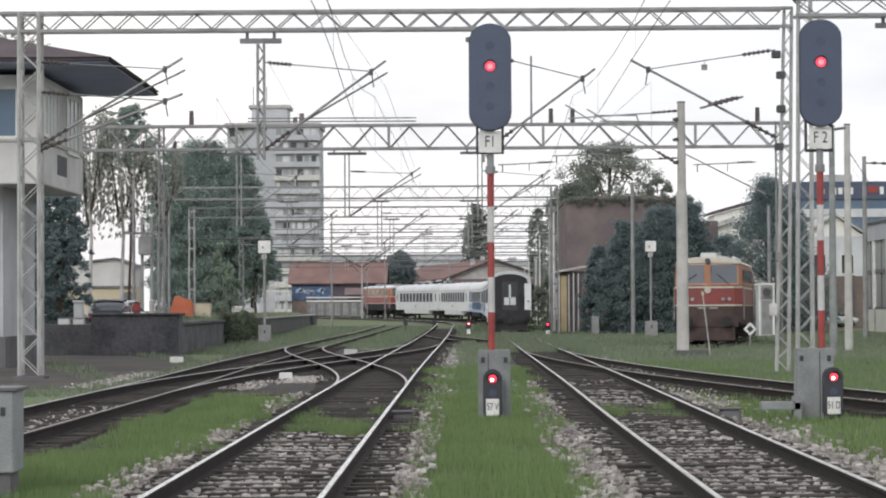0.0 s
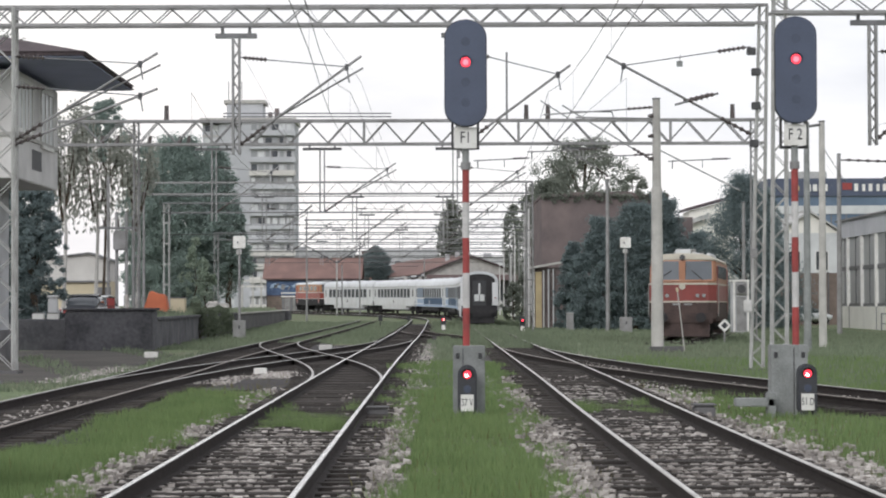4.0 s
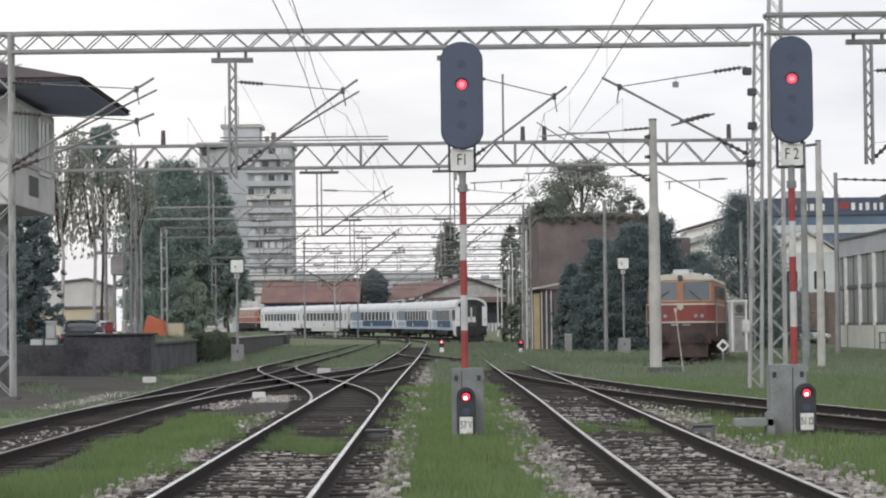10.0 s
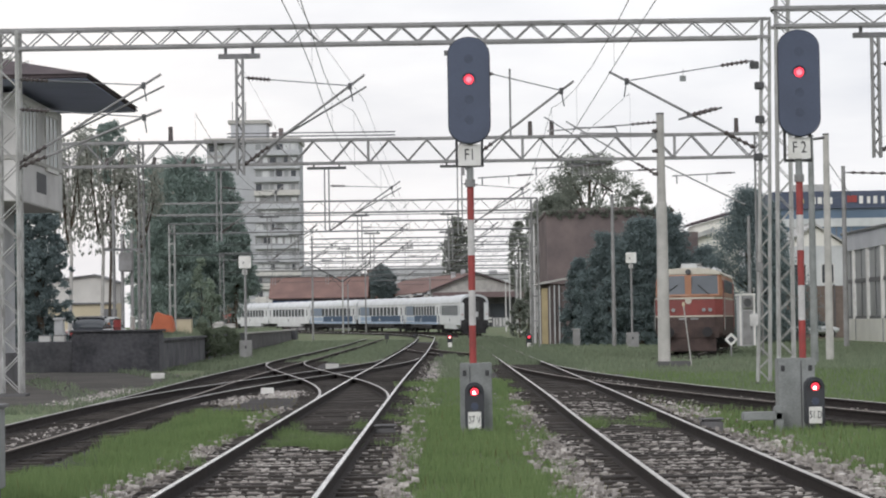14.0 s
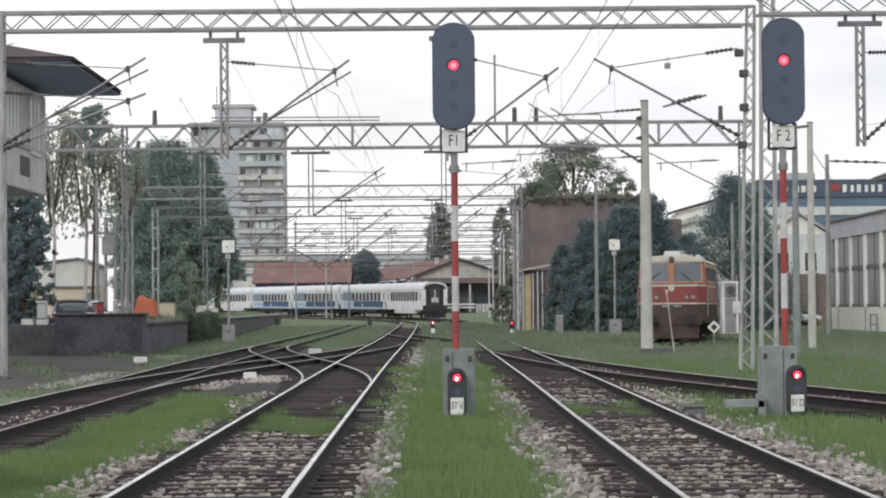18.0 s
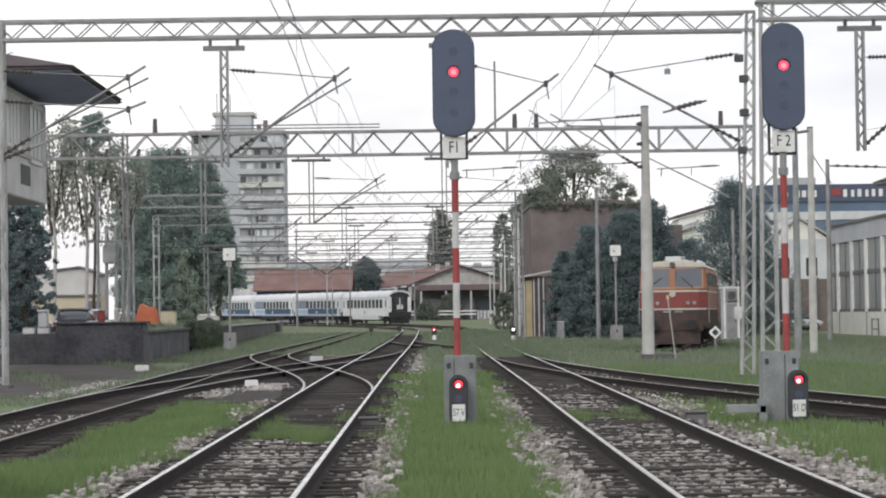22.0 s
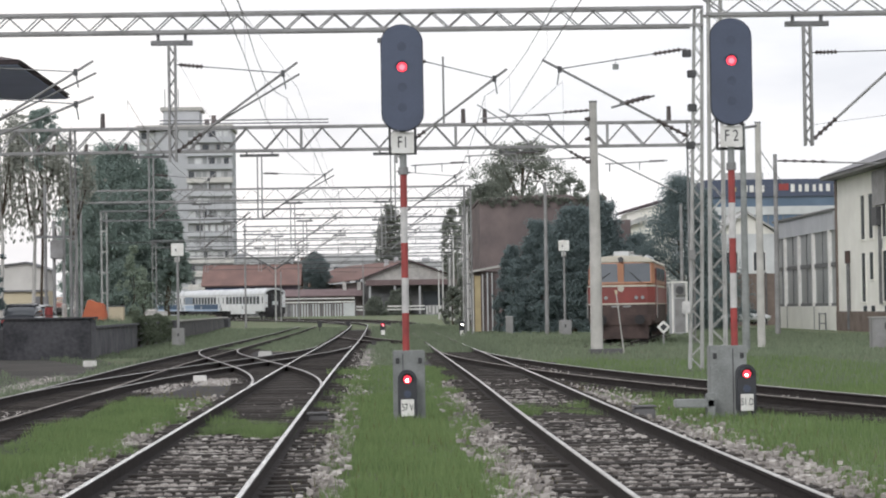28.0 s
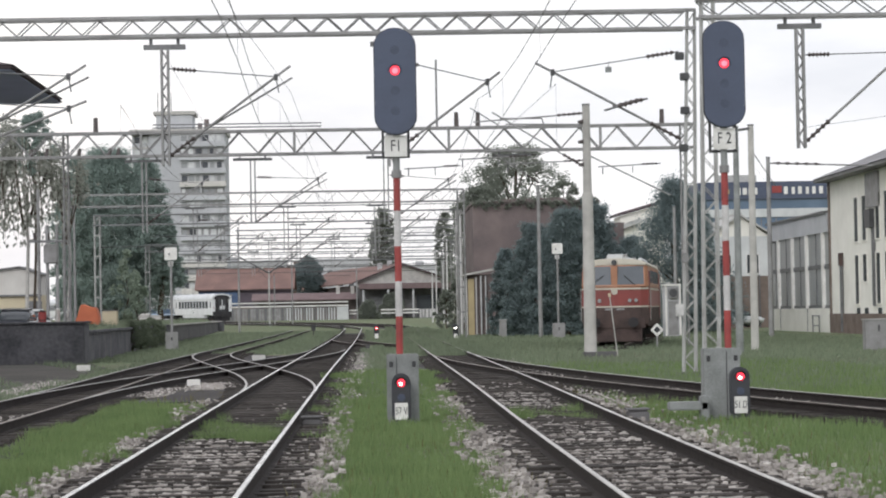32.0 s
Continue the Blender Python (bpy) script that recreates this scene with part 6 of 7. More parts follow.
def hall_right():
    X = 30.0
    t = thing("glazed_hall", (0, 0, 0), "low hall with grey glazing between pale columns", "hall")
    part("wall", Geo().box(X, X + 14, 162, 186, -0.2, 7.5), "glass_grey", t, "large dusty glass wall")
    part("plinth", Geo().box(X - 0.12, X, 162, 186, -0.2, 1.5), "plaster_white", t, "white plinth")
    part("fascia", Geo().box(X - 0.15, X + 14.2, 162, 186.3, 6.5, 7.75), "panel_pale", t, "light grey fascia")
    part("roof_edge", Geo().box(X - 0.3, X + 14.4, 162, 186.5, 7.75, 7.9), "steel_mid", t)
    part("transom", Geo().box(X - 0.08, X, 162, 186, 4.1, 4.4), "steel_mid", t)
    part("transom", Geo().box(X - 0.08, X, 162, 186, 1.5, 1.7), "steel_mid", t)
    for y in (163.6, 169.8, 175.6, 181.5, 185.5):
        part("column", Geo().box(X - 0.2, X, y, y + 0.5, 1.5, 6.5), "white_paint", t)
    for y in (164.3, 170.5, 176.3, 181.0):
        part("mullion", Geo().box(X - 0.06, X, y + 2.5, y + 2.56, 1.5, 6.5), "steel_mid", t)
        part("glass_pane", Geo().box(X - 0.03, X, y + 0.2, y + 2.4, 4.4, 6.4), "glass_grey", t)
        part("glass_pane", Geo().box(X - 0.035, X, y + 2.7, y + 4.7, 1.8, 4.1), "glass_grey", t)
    for y in (169.9, 181.2):
        part("plinth_joint", Geo().box(X - 0.13, X - 0.11, y, y + 0.25, -0.1, 1.5), "steel_mid", t)
    cage = thing("ladder_frame", (29.6, 164.1, 0), "small dark steel frame standing at the hall plinth", "frame")
    for fy in (0.0, 2.4):
        part("upright", Geo().rod((0, fy, -0.1), (0, fy, 1.05), 0.05, n=6), "steel_mid", cage)
    for fz in (0.35, 1.0):
        part("rung", Geo().rod((0, 0, fz), (0, 2.4, fz), 0.04, n=6), "steel_mid", cage)
    w = thing("station_building", (0, 0, 0), "cream plastered two-storey building with tall narrow windows", "building")
    Y0, Y1 = 112, 161.9
    part("wall", Geo().box(X, X + 14, Y0, Y1, -0.2, 9.7), "plaster_white", w, "cream plaster wall")
    part("plinth", Geo().box(X - 0.1, X, Y0, Y1, -0.2, 1.15), "plinth", w, "brown plinth")
    part("edge_strip", Geo().box(X - 0.08, X, Y1 - 0.5, Y1, -0.2, 9.7), "plinth", w)
    part("eave", Geo().box(X - 0.95, X + 15, Y0, Y1 + 0.25, 9.7, 9.88), "steel_mid", w, "dark eaves")
    g = Geo()
    a = [(X - 1.05, Y0, 9.9), (X - 1.05, Y1 + 0.35, 9.9), (X + 7, Y1 - 5, 13.2), (X + 7, Y0, 13.2)]
    g.face(a)
    g.face([(X - 1.05, Y1 + 0.35, 9.9), (X + 15, Y1 + 0.35, 9.9), (X + 7, Y1 - 5, 13.2)])
    part("roof", g, "roof_grey", w, "weathered grey tiled roof")
    for y in (152.2, 149.7, 145.7, 143.1, 138.6, 136.0, 131.5, 129.0, 124.4, 121.8):
        pane(w, "x", X, y, y + 1.25, 5.6, 8.3, -1, "glass_dark", "plaster_white", 0.1)
        pane(w, "x", X, y, y + 1.25, 1.75 if y in (152.2, 145.7) else 3.1, 4.75, -1, "glass_dark", "plaster_white", 0.1)
        pane(w, "x", X, y - 0.1, y + 1.0, 0.2, 1.5, -1, "glass_dark", None)
    part("lamp_panel", Geo().box(X - 0.12, X, 145.6, 149.4, 7.5, 9.6), "galv", w, "plain grey panel")
    part("downpipe", Geo().rod((X - 0.12, 157.4, 0), (X - 0.12, 157.4, 4.3), 0.12, n=8), "steel_mid", w)
    part("pipe_head", Geo().rod((X - 0.12, 157.4, 4.2), (X - 0.12, 157.4, 5.0), 0.2, n=10), "loco_rust", w, "rusty pipe head")
    part("meter_box", Geo().box(X - 0.35, X, 147.0, 148.6, 6.3, 7.4), "steel_dark", w)
    part("cable_duct", Geo().box(X - 0.15, X, 147.1, 147.6, 1.6, 6.3), "steel_mid", w)
    c = thing("cabinet", (19.75, 97, 0), "plain grey steel lineside cabinet on grass", "cabinet")
    part("body", Geo().box(-0.5, 0.6, -0.3, 0.3, -0.1, 1.1), "galv", c, "", 0.02)
    part("lock", Geo().box(0.0, 0.06, -0.32, -0.3, 0.65, 0.9), "ink", c)
    part("lid", Geo().box(-0.54, 0.64, -0.34, 0.34, 1.1, 1.14), "steel_light", c)


def back_wall():
    t = thing("yard_wall", (0, 0, 0), "brownish concrete yard wall before the white house", "wall")
    for i in range(6):
        part("panel", Geo().box(25.4 + i * 1.6, 26.94 + i * 1.6, 203, 203.25, -0.2, 4.2), "plinth", t, "", 0.02)
        part("post", Geo().box(25.3 + i * 1.6, 25.42 + i * 1.6, 202.9, 203.3, -0.2, 4.3), "concrete_dark", t)


def office_right():
    D = 330.0
    t = thing("office_building", (0, 0, 0), "blue glass office building with a lettered roof band", "office building")
    part("wall", Geo().box(44, 75, D, D + 20, 0, 18.0), "glass_blue", t, "blue glazed facade")
    part("roof_band", Geo().box(43.7, 75.3, D - 0.4, D + 20, 16.0, 18.3), "sig_black", t, "dark navy roof band")
    for z in (13.6, 10.6, 7.6):
        part("pale_band", Geo().box(43.9, 75, D - 0.2, D, z, z + 1.1), "window_pale", t)
        for i in range(15):
            part("mullion", Geo().box(44 + i * 2, 44.12 + i * 2, D - 0.12, D, z - 2, z), "steel_mid", t)
    sign = part("sign", Geo().box(53.5, 54.8, D - 0.5, D - 0.41, 16.8, 17.7), "red_paint", t, "red square emblem")
    x = 55.1
    for w in (1.0, 0.8, 1.0, 0.8, 0.9, 1.0, 0.7, 1.0, 0.6):
        part("sign_bar", Geo().box(x, x + w * 0.5, D - 0.5, D - 0.41, 16.6, 17.25 + w * 0.35), "white_paint", t, "white sign shape")
        x += w * 1.05
    x = 47.6
    part("sign_bar", Geo().box(47.2, 47.8, D - 0.5, D - 0.41, 16.7, 17.3), "yellow_paint", t, "yellow emblem")
    for w in (0.9, 0.7, 0.5, 0.8):
        part("sign_bar", Geo().box(x + 1, x + 1 + w * 0.8, D - 0.5, D - 0.41, 16.6, 17.5), "white_paint", t)
        x += w * 1.1
    part("roof_unit", Geo().box(47, 52, D + 3, D + 8, 18.3, 19.4), "steel_light", t)


def left_yard():
    t = thing("loading_ramp", (0, 0, 0), "dark stained concrete loading ramp with broken edges", "loading ramp")
    part("end_block", Geo().box(-15.0, -11.5, 99.7, 101.5, -0.2, 1.52), "ramp_concrete", t, "dark concrete block", 0.05)
    part("cap", Geo().box(-15.1, -11.4, 99.6, 101.6, 1.52, 1.60), "ramp_concrete", t, "", 0.02)
    part("lower_wall", Geo().box(-17.5, -15.0, 101, 106, -0.2, 1.15), "ramp_concrete", t, "", 0.05)
    pl = thing("loading_platform", (0, 0, 0), "long low loading platform with a pale edge", "platform")
    ter = part("terrace", Geo().extrude([(-15.3, 107), (-19.6, 262), (-60, 262), (-60, 107)], "z", -0.4, 0.75), "earth")
    tagged(ter, "raised earthy yard behind the loading platform", "ground", kind="structure")
    for ya, yb, face, lip in ((101.6, 163, "ramp_concrete", "ramp_concrete"), (163, 262, "concrete_dark", "concrete")):
        xa, xb = platform_edge(ya), platform_edge(yb)
        part("body", Geo().extrude([(xa, ya), (xb, yb), (xb - 3.6, yb), (xa - 3.6, ya)], "z", -0.3, 1.12), face, pl, "dark stained face" if ya < 110 else "grey concrete face")
        part("edge", Geo().extrude([(xa + 0.1, ya), (xb + 0.1, yb), (xb - 0.7, yb), (xa - 0.7, ya)], "z", 1.12, 1.22), lip, pl, "" if ya < 110 else "pale overhanging edge slab")
    part("end_pier", Geo().box(-15.72, -15.2, 252, 256, -0.2, 1.1), "ramp_concrete", pl, "dark pier")
    b = thing("storage_hall", (0, 0, 0), "pale flat-roofed hall with cream lower walls", "building")
    part("wall", Geo().box(-36, -26.5, 200, 204, 0, 3.66), "plaster_cream", b, "cream lower wall")
    part("upper_wall", Geo().extrude([(-36, 3.66), (-26.5, 3.66), (-26.5, 5.3), (-28.1, 5.88), (-36, 5.0)], "y", 199.9, 204), "panel_warm", b, "pale corrugated upper wall")
    part("gutter", Geo().box(-36.1, -26.4, 199.75, 199.9, 3.58, 3.72), "steel_mid", b)
    part("roof_edge", Geo().extrude([(-36.2, 4.98), (-28.1, 5.88), (-26.3, 5.26), (-26.3, 5.36), (-28.1, 6.0), (-36.2, 5.1)], "y", 199.6, 204.2), "steel_mid", b, "thin dark roof edge")
    part("door", Geo().box(-27.6, -26.4, 199.9, 200, 0.3, 3.2), "steel_mid", b)
    tr = thing("transformer_post", (0, 0, 0), "pole-mounted transformer on two grey posts", "transformer")
    for px in (-17.3, -16.85, -16.35):
        part("post", Geo().rod((px, 130, 0), (px, 130, 8.5 if px < -17 else 6.6), 0.09, n=8), "galv", tr, smooth=True)
    part("tank", Geo().box(-17.0, -16.3, 129.6, 130.4, 4.6, 5.6), "galv", tr, "grey tank", 0.06)
    part("crossarm", Geo().box(-17.8, -15.8, 129.9, 130.1, 5.7, 5.82), "steel_mid", tr)
    for px in (-17.5, -16.8, -16.0):
        part("insulator", Geo().rod((px, 130, 5.82), (px, 130, 6.2), 0.07, n=8), "insul", tr)
    tent = thing("tarpaulin", (-14.2, 125, 1.12), "bright orange tarpaulin draped over a pile", "tarpaulin")
    part("cover", Geo().extrude([(-0.78, 0), (0.64, 0), (0.56, 0.55), (0.44, 1.12), (0.05, 1.18), (-0.30, 1.33), (-0.47, 0.8)], "y", -0.5, 0.7), "orange_cloth", tent, "", 0.06)
    crate = thing("crate", (-13.45, 128, 1.12), "pale beige crate beside the tarpaulin", "crate")
    part("body", Geo().box(-0.35, 0.4, -0.4, 0.4, 0, 0.95), "plaster_cream", crate, "", 0.02)
    part("lid", Geo().box(-0.38, 0.43, -0.43, 0.43, 0.95, 1.0), "steel_mid", crate)
    for bx in (-16.35, -15.75):
        bo = thing("box", (bx, 101.6, 1.15), "small white box standing on the low ramp wall", "box", group="white boxes")
        part("body", Geo().box(-0.24, 0.22, -0.2, 0.2, 0, 0.24), "white_paint", bo, "", 0.02)
        part("lid", Geo().box(-0.26, 0.24, -0.22, 0.22, 0.24, 0.28), "galv", bo, "", 0.01)
    barrel = thing("barrel", (-16.1, 122, 0.75), "tall rusty red drum in the raised yard", "barrel")
    part("drum", Geo().rod((0, 0, 0), (0, 0, 1.36), 0.19, n=16), "red_paint", barrel, smooth=True)
    for z in (0.44, 0.9, 1.32):
        part("rim", Geo().rod((0, 0, z), (0, 0, z + 0.04), 0.2, n=16), "loco_rust", barrel)
    for bx, by, bh in ((-15.85, 126, 1.45), (-15.45, 127, 1.25)):
        b = thing("bollard", (bx, by, 0.75), "pale weathered concrete post in the raised yard", "post", group="yard posts")
        part("shaft", Geo().rod((0, 0, -0.1), (0, 0, bh), 0.15, 0.12, n=12), "concrete", b, smooth=True)
        part("cap", Geo().rod((0, 0, bh), (0, 0, bh + 0.06), 0.14, 0.05, n=12), "concrete", b)
    gp = thing("gate_pillar", (-16.7, 107.6, 0.6), "pale stone gate pillar beside the ramp", "pillar")
    part("shaft", Geo().box(-0.2, 0.2, -0.2, 0.2, 0, 1.45), "plaster_grey", gp, "", 0.04)
    part("capstone", Geo().box(-0.25, 0.25, -0.25, 0.25, 1.45, 1.56), "plaster_grey", gp, "", 0.03)


def loft(stations, n=20):
    """A closed skin through rounded cross-sections: each station is (x, half width, bottom, top)."""
    g = Geo()
    for x, w, z0, z1 in stations:
        zc, h = (z0 + z1) / 2, (z1 - z0) / 2
        for k in range(n):
            a = 2 * math.pi * k / n
            c, d = math.cos(a), math.sin(a)
            g.v.append((x, w * math.copysign(abs(c) ** 0.55, c), zc + h * math.copysign(abs(d) ** 0.6, d)))
    for i in range(len(stations) - 1):
        for k in range(n):
            m = (k + 1) % n
            g.f.append((i * n + k, i * n + m, (i + 1) * n + m, (i + 1) * n + k))
    g.f.append(tuple(range(n)))
    g.f.append(tuple(range(len(g.v) - n, len(g.v))))
    return g


def car(x, y, z, turn, paint, label):
    """A small saloon along its own x, the nose at +x."""
    t = thing("car", (x, y, z), label, "car", turn, group="parked cars")
    part("body", loft([(-2.08, 0.66, 0.42, 0.80), (-2.0, 0.80, 0.30, 0.92), (-1.4, 0.85, 0.26, 0.97), (0.0, 0.86, 0.26, 0.97), (1.2, 0.85, 0.26, 0.93), (1.9, 0.78, 0.30, 0.80), (2.08, 0.62, 0.40, 0.68)]), paint, t, smooth=True)
    part("cabin", loft([(-1.75, 0.66, 0.86, 0.98), (-1.35, 0.72, 0.86, 1.30), (-0.9, 0.73, 0.86, 1.43), (0.1, 0.73, 0.86, 1.44), (0.55, 0.71, 0.86, 1.26), (1.15, 0.66, 0.86, 0.96)]), "glass_dark", t, "dark glazed cabin", smooth=True)
    part("roof", loft([(-1.18, 0.60, 1.36, 1.41), (-0.85, 0.64, 1.40, 1.475), (0.0, 0.65, 1.41, 1.485), (0.32, 0.60, 1.36, 1.42)]), paint, t, smooth=True)
    for sy in (-0.70, 0.70):
        part("pillar", Geo().rod((-1.62, sy * 0.95, 0.96), (-1.0, sy * 0.90, 1.40), 0.035, n=6), paint, t)
        part("tail_light", Geo().box(-2.09, -2.0, sy - 0.1, sy + 0.06, 0.62, 0.78), "red_paint", t, "red tail light", 0.02)
        part("headlight", Geo().box(1.92, 2.03, sy - 0.12, sy + 0.06, 0.58, 0.72), "window_pale", t, "pale headlight", 0.02)
    part("number_plate", Geo().box(-2.12, -2.08, -0.26, 0.26, 0.55, 0.66), "white_paint", t)
    part("bumper", loft([(-2.14, 0.60, 0.34, 0.48), (-2.02, 0.80, 0.30, 0.50)]), "steel_dark", t)
    for sx in (-1.3, 1.3):
        for sy in (-0.78, 0.78):
            w = part("wheel", Geo().rod((sx, sy - 0.1, 0.31), (sx, sy + 0.1, 0.31), 0.31, n=18), "tyre", t)
            part("rim", Geo().rod((sx, sy - 0.11, 0.31), (sx, sy + 0.11, 0.31), 0.19, n=14), "steel_light", w)


signal_box()
tower_block()
depot_left()
shed_centre()
brown_house()
hall_right()
back_wall()
office_right()
left_yard()
villa = thing("house", (0, 0, 0), "white house with stepped low roofs behind the conifers", "house")
part("wall", Geo().box(24.6, 31.0, 262, 272, -0.3, 9.3), "plaster_white", villa)
part("gable", Geo().extrude([(24.6, 9.3), (31.0, 9.3), (31.0, 10.9), (28.0, 10.4)], "y", 261.9, 262.2), "plaster_white", villa)
part("roof", Geo().extrude([(24.0, 9.35), (28.4, 10.75), (28.4, 11.25), (24.0, 9.75)], "y", 261, 273), "steel_light", villa, "pale sloping lower roof")
part("upper_wall", Geo().extrude([(26.6, 9.6), (32, 9.6), (32, 13.0), (26.6, 11.6)], "y", 264, 271), "plaster_white", villa)
part("upper_roof", Geo().extrude([(26.2, 11.6), (32.2, 13.2), (32.2, 13.5), (26.2, 11.85)], "y", 263.4, 271.5), "roof_brown", villa, "dark upper roof edge")
pane(villa, "y", 262, 25.0, 26.6, 7.4, 8.3, -1)
house(29.4, 34.6, 215, 228, 7.8, 9.6, "y", "white rendered house with a pale gable", wall="window_pale", roof="steel_light", windows=((30.2, 31.2, 4.6, 6.2), (32.6, 33.6, 4.6, 6.2), (30.2, 31.2, 1.6, 3.2)))
car(-16.0, 113.0, 0.75, 90, "car_dark", "dark saloon car parked behind the loading ramp")
car(-18.75, 115.5, 0.75, 84, "car_dark", "dark saloon car parked beside the signal tower")
car(-17.5, 128.5, 0.75, 84, "window_pale", "pale grey car parked in the raised yard")
car(-19.4, 136, 0.75, 80, "white_paint", "white car parked in the raised yard")
for sx, sh in ((-17.0, 1.15), (-17.9, 1.3)):
    stack = thing("pallet_stack", (sx, 196, 0.75), "small stack of weathered pale pallets", "pallets", group="pallet stacks")
    for i in range(int(sh / 0.16)):
        part("pallet", Geo().box(-0.42, 0.42, -0.5, 0.5, i * 0.16, i * 0.16 + 0.11).box(-0.36, 0.36, -0.44, 0.44, i * 0.16 + 0.11, i * 0.16 + 0.16), "panel_warm" if i % 2 else "concrete", stack)
car(29.3, 199, 0.05, 20, "window_pale", "white car parked before the yard wall")


def far_blocks():
    rnd = random.Random(11)
    for x0, x1, y0, h, wall in ((-36.0, -20.5, 600, 14.6, "plaster_grey"), (-20.5, -14.0, 606, 13.6, "plinth"), (10.0, 18.5, 640, 13.7, "plaster_grey"), (18.5, 30.0, 646, 12.6, "panel_warm")):
        t = thing("far_building", (0, 0, 0), "distant grey flat-roofed block with rows of windows", "building", group="town skyline")
        part("wall", Geo().box(x0, x1, y0, y0 + 12, 0, h), wall, t)
        part("parapet", Geo().box(x0 - 0.2, x1 + 0.2, y0 - 0.2, y0 + 12.2, h, h + 0.35), "roof_grey", t)
        part("stair_head", Geo().box(x0 + 1.5, x0 + 3.5, y0 + 3, y0 + 7, h, h + 1.3), wall, t)
        for i in range(int((x1 - x0) / 2.2)):
            for z in (h - 2.4, h - 5.2):
                part("window", Geo().box(x0 + 0.6 + i * 2.2, x0 + 1.8 + i * 2.2, y0 - 0.06, y0, z, z + 1.4), rnd.choice(["glass_dark", "glass_grey", "window_pale"]), t)
    x = -62.0
    while x < 190:
        w = rnd.uniform(12, 26)
        h = rnd.uniform(10.5, 15.5)
        y = rnd.uniform(640, 700)
        t = thing("far_building", (0, 0, 0), "distant pale town building with small windows", "building", group="town skyline")
        part("wall", Geo().box(x, x + w, y, y + 15, 0, h), rnd.choice(["plaster_grey", "window_pale", "plaster_white"]), t)
        part("roof", Geo().box(x - 0.4, x + w + 0.4, y - 0.4, y + 15.4, h, h + rnd.uniform(0.8, 2.2)), rnd.choice(["roof_grey", "plaster_grey", "roof_brown"]), t)
        for i in range(int(w / 3)):
            for z in (h - 3.0, h - 6.0):
                part("window", Geo().box(x + 0.8 + i * 3, x + 2.2 + i * 3, y - 0.06, y, z, z + 1.5), "glass_dark", t)
        x += w + rnd.uniform(1, 9)


far_blocks()


# ---------------------------------------------------------------- trees and shrubs
def leaves(rng, centres, radii, count, size, shell=0.5):
    """Small leaf clumps spread through uneven lobes; returns a mesh's points and faces."""
    centres, radii = np.array(centres, float), np.array(radii, float)
    pick = rng.choice(len(centres), count, p=radii[:, 0] ** 1.6 / (radii[:, 0] ** 1.6).sum())
    d = rng.normal(size=(count, 3))
    d /= np.linalg.norm(d, axis=1)[:, None]
    r = rng.random(count) ** shell * rng.uniform(0.8, 1.15, count)
    r = r * (1 + 0.18 * np.sin(d[:, 0] * 7 + pick) * np.cos(d[:, 2] * 6 + pick * 2))
    p = centres[pick] + d * r[:, None] * radii[pick]
    s = size * rng.uniform(0.5, 1.3, count)
    face = d * 0.5 + rng.normal(size=(count, 3)) * 0.7 + np.array([0, 0, 0.3])
    face /= np.linalg.norm(face, axis=1)[:, None]
    a = rng.normal(size=(count, 3))
    a -= face * (a * face).sum(1)[:, None]
    a /= np.linalg.norm(a, axis=1)[:, None]
    b = np.cross(face, a)
    a, b = a * s[:, None], b * (s * rng.uniform(0.45, 0.8, count))[:, None]
    v = np.stack([p - a, p - a * 0.1 - b, p + a, p + a * 0.15 + b], 1).reshape(-1, 3)
    f = np.arange(count * 4).reshape(-1, 4)
    return v, f


def crown_mesh(name, v, f, material):
    me = bpy.data.meshes.new(name)
    me.from_pydata(v.tolist(), [], f.tolist())
    me.materials.append(M[material])
    return me


def envelope(kind, u):
    """How wide a crown is at the height u, from 0 at its foot to 1 at its top."""
    if kind == "round":
        return math.sqrt(max(0.02, 1 - (2 * u - 0.9) ** 2 / 1.3))
    if kind == "cone":
        return max(0.10, min(1.0, 1.12 * (1 - u) ** 0.75)) * (0.75 + 0.25 * min(1, u * 6))
    if kind == "mound":
        return max(0.12, (1 - u ** 2.2)) ** 0.6
    return 0.85 if u < 0.75 else 0.85 * max(0.15, (1 - u) * 4) ** 0.6


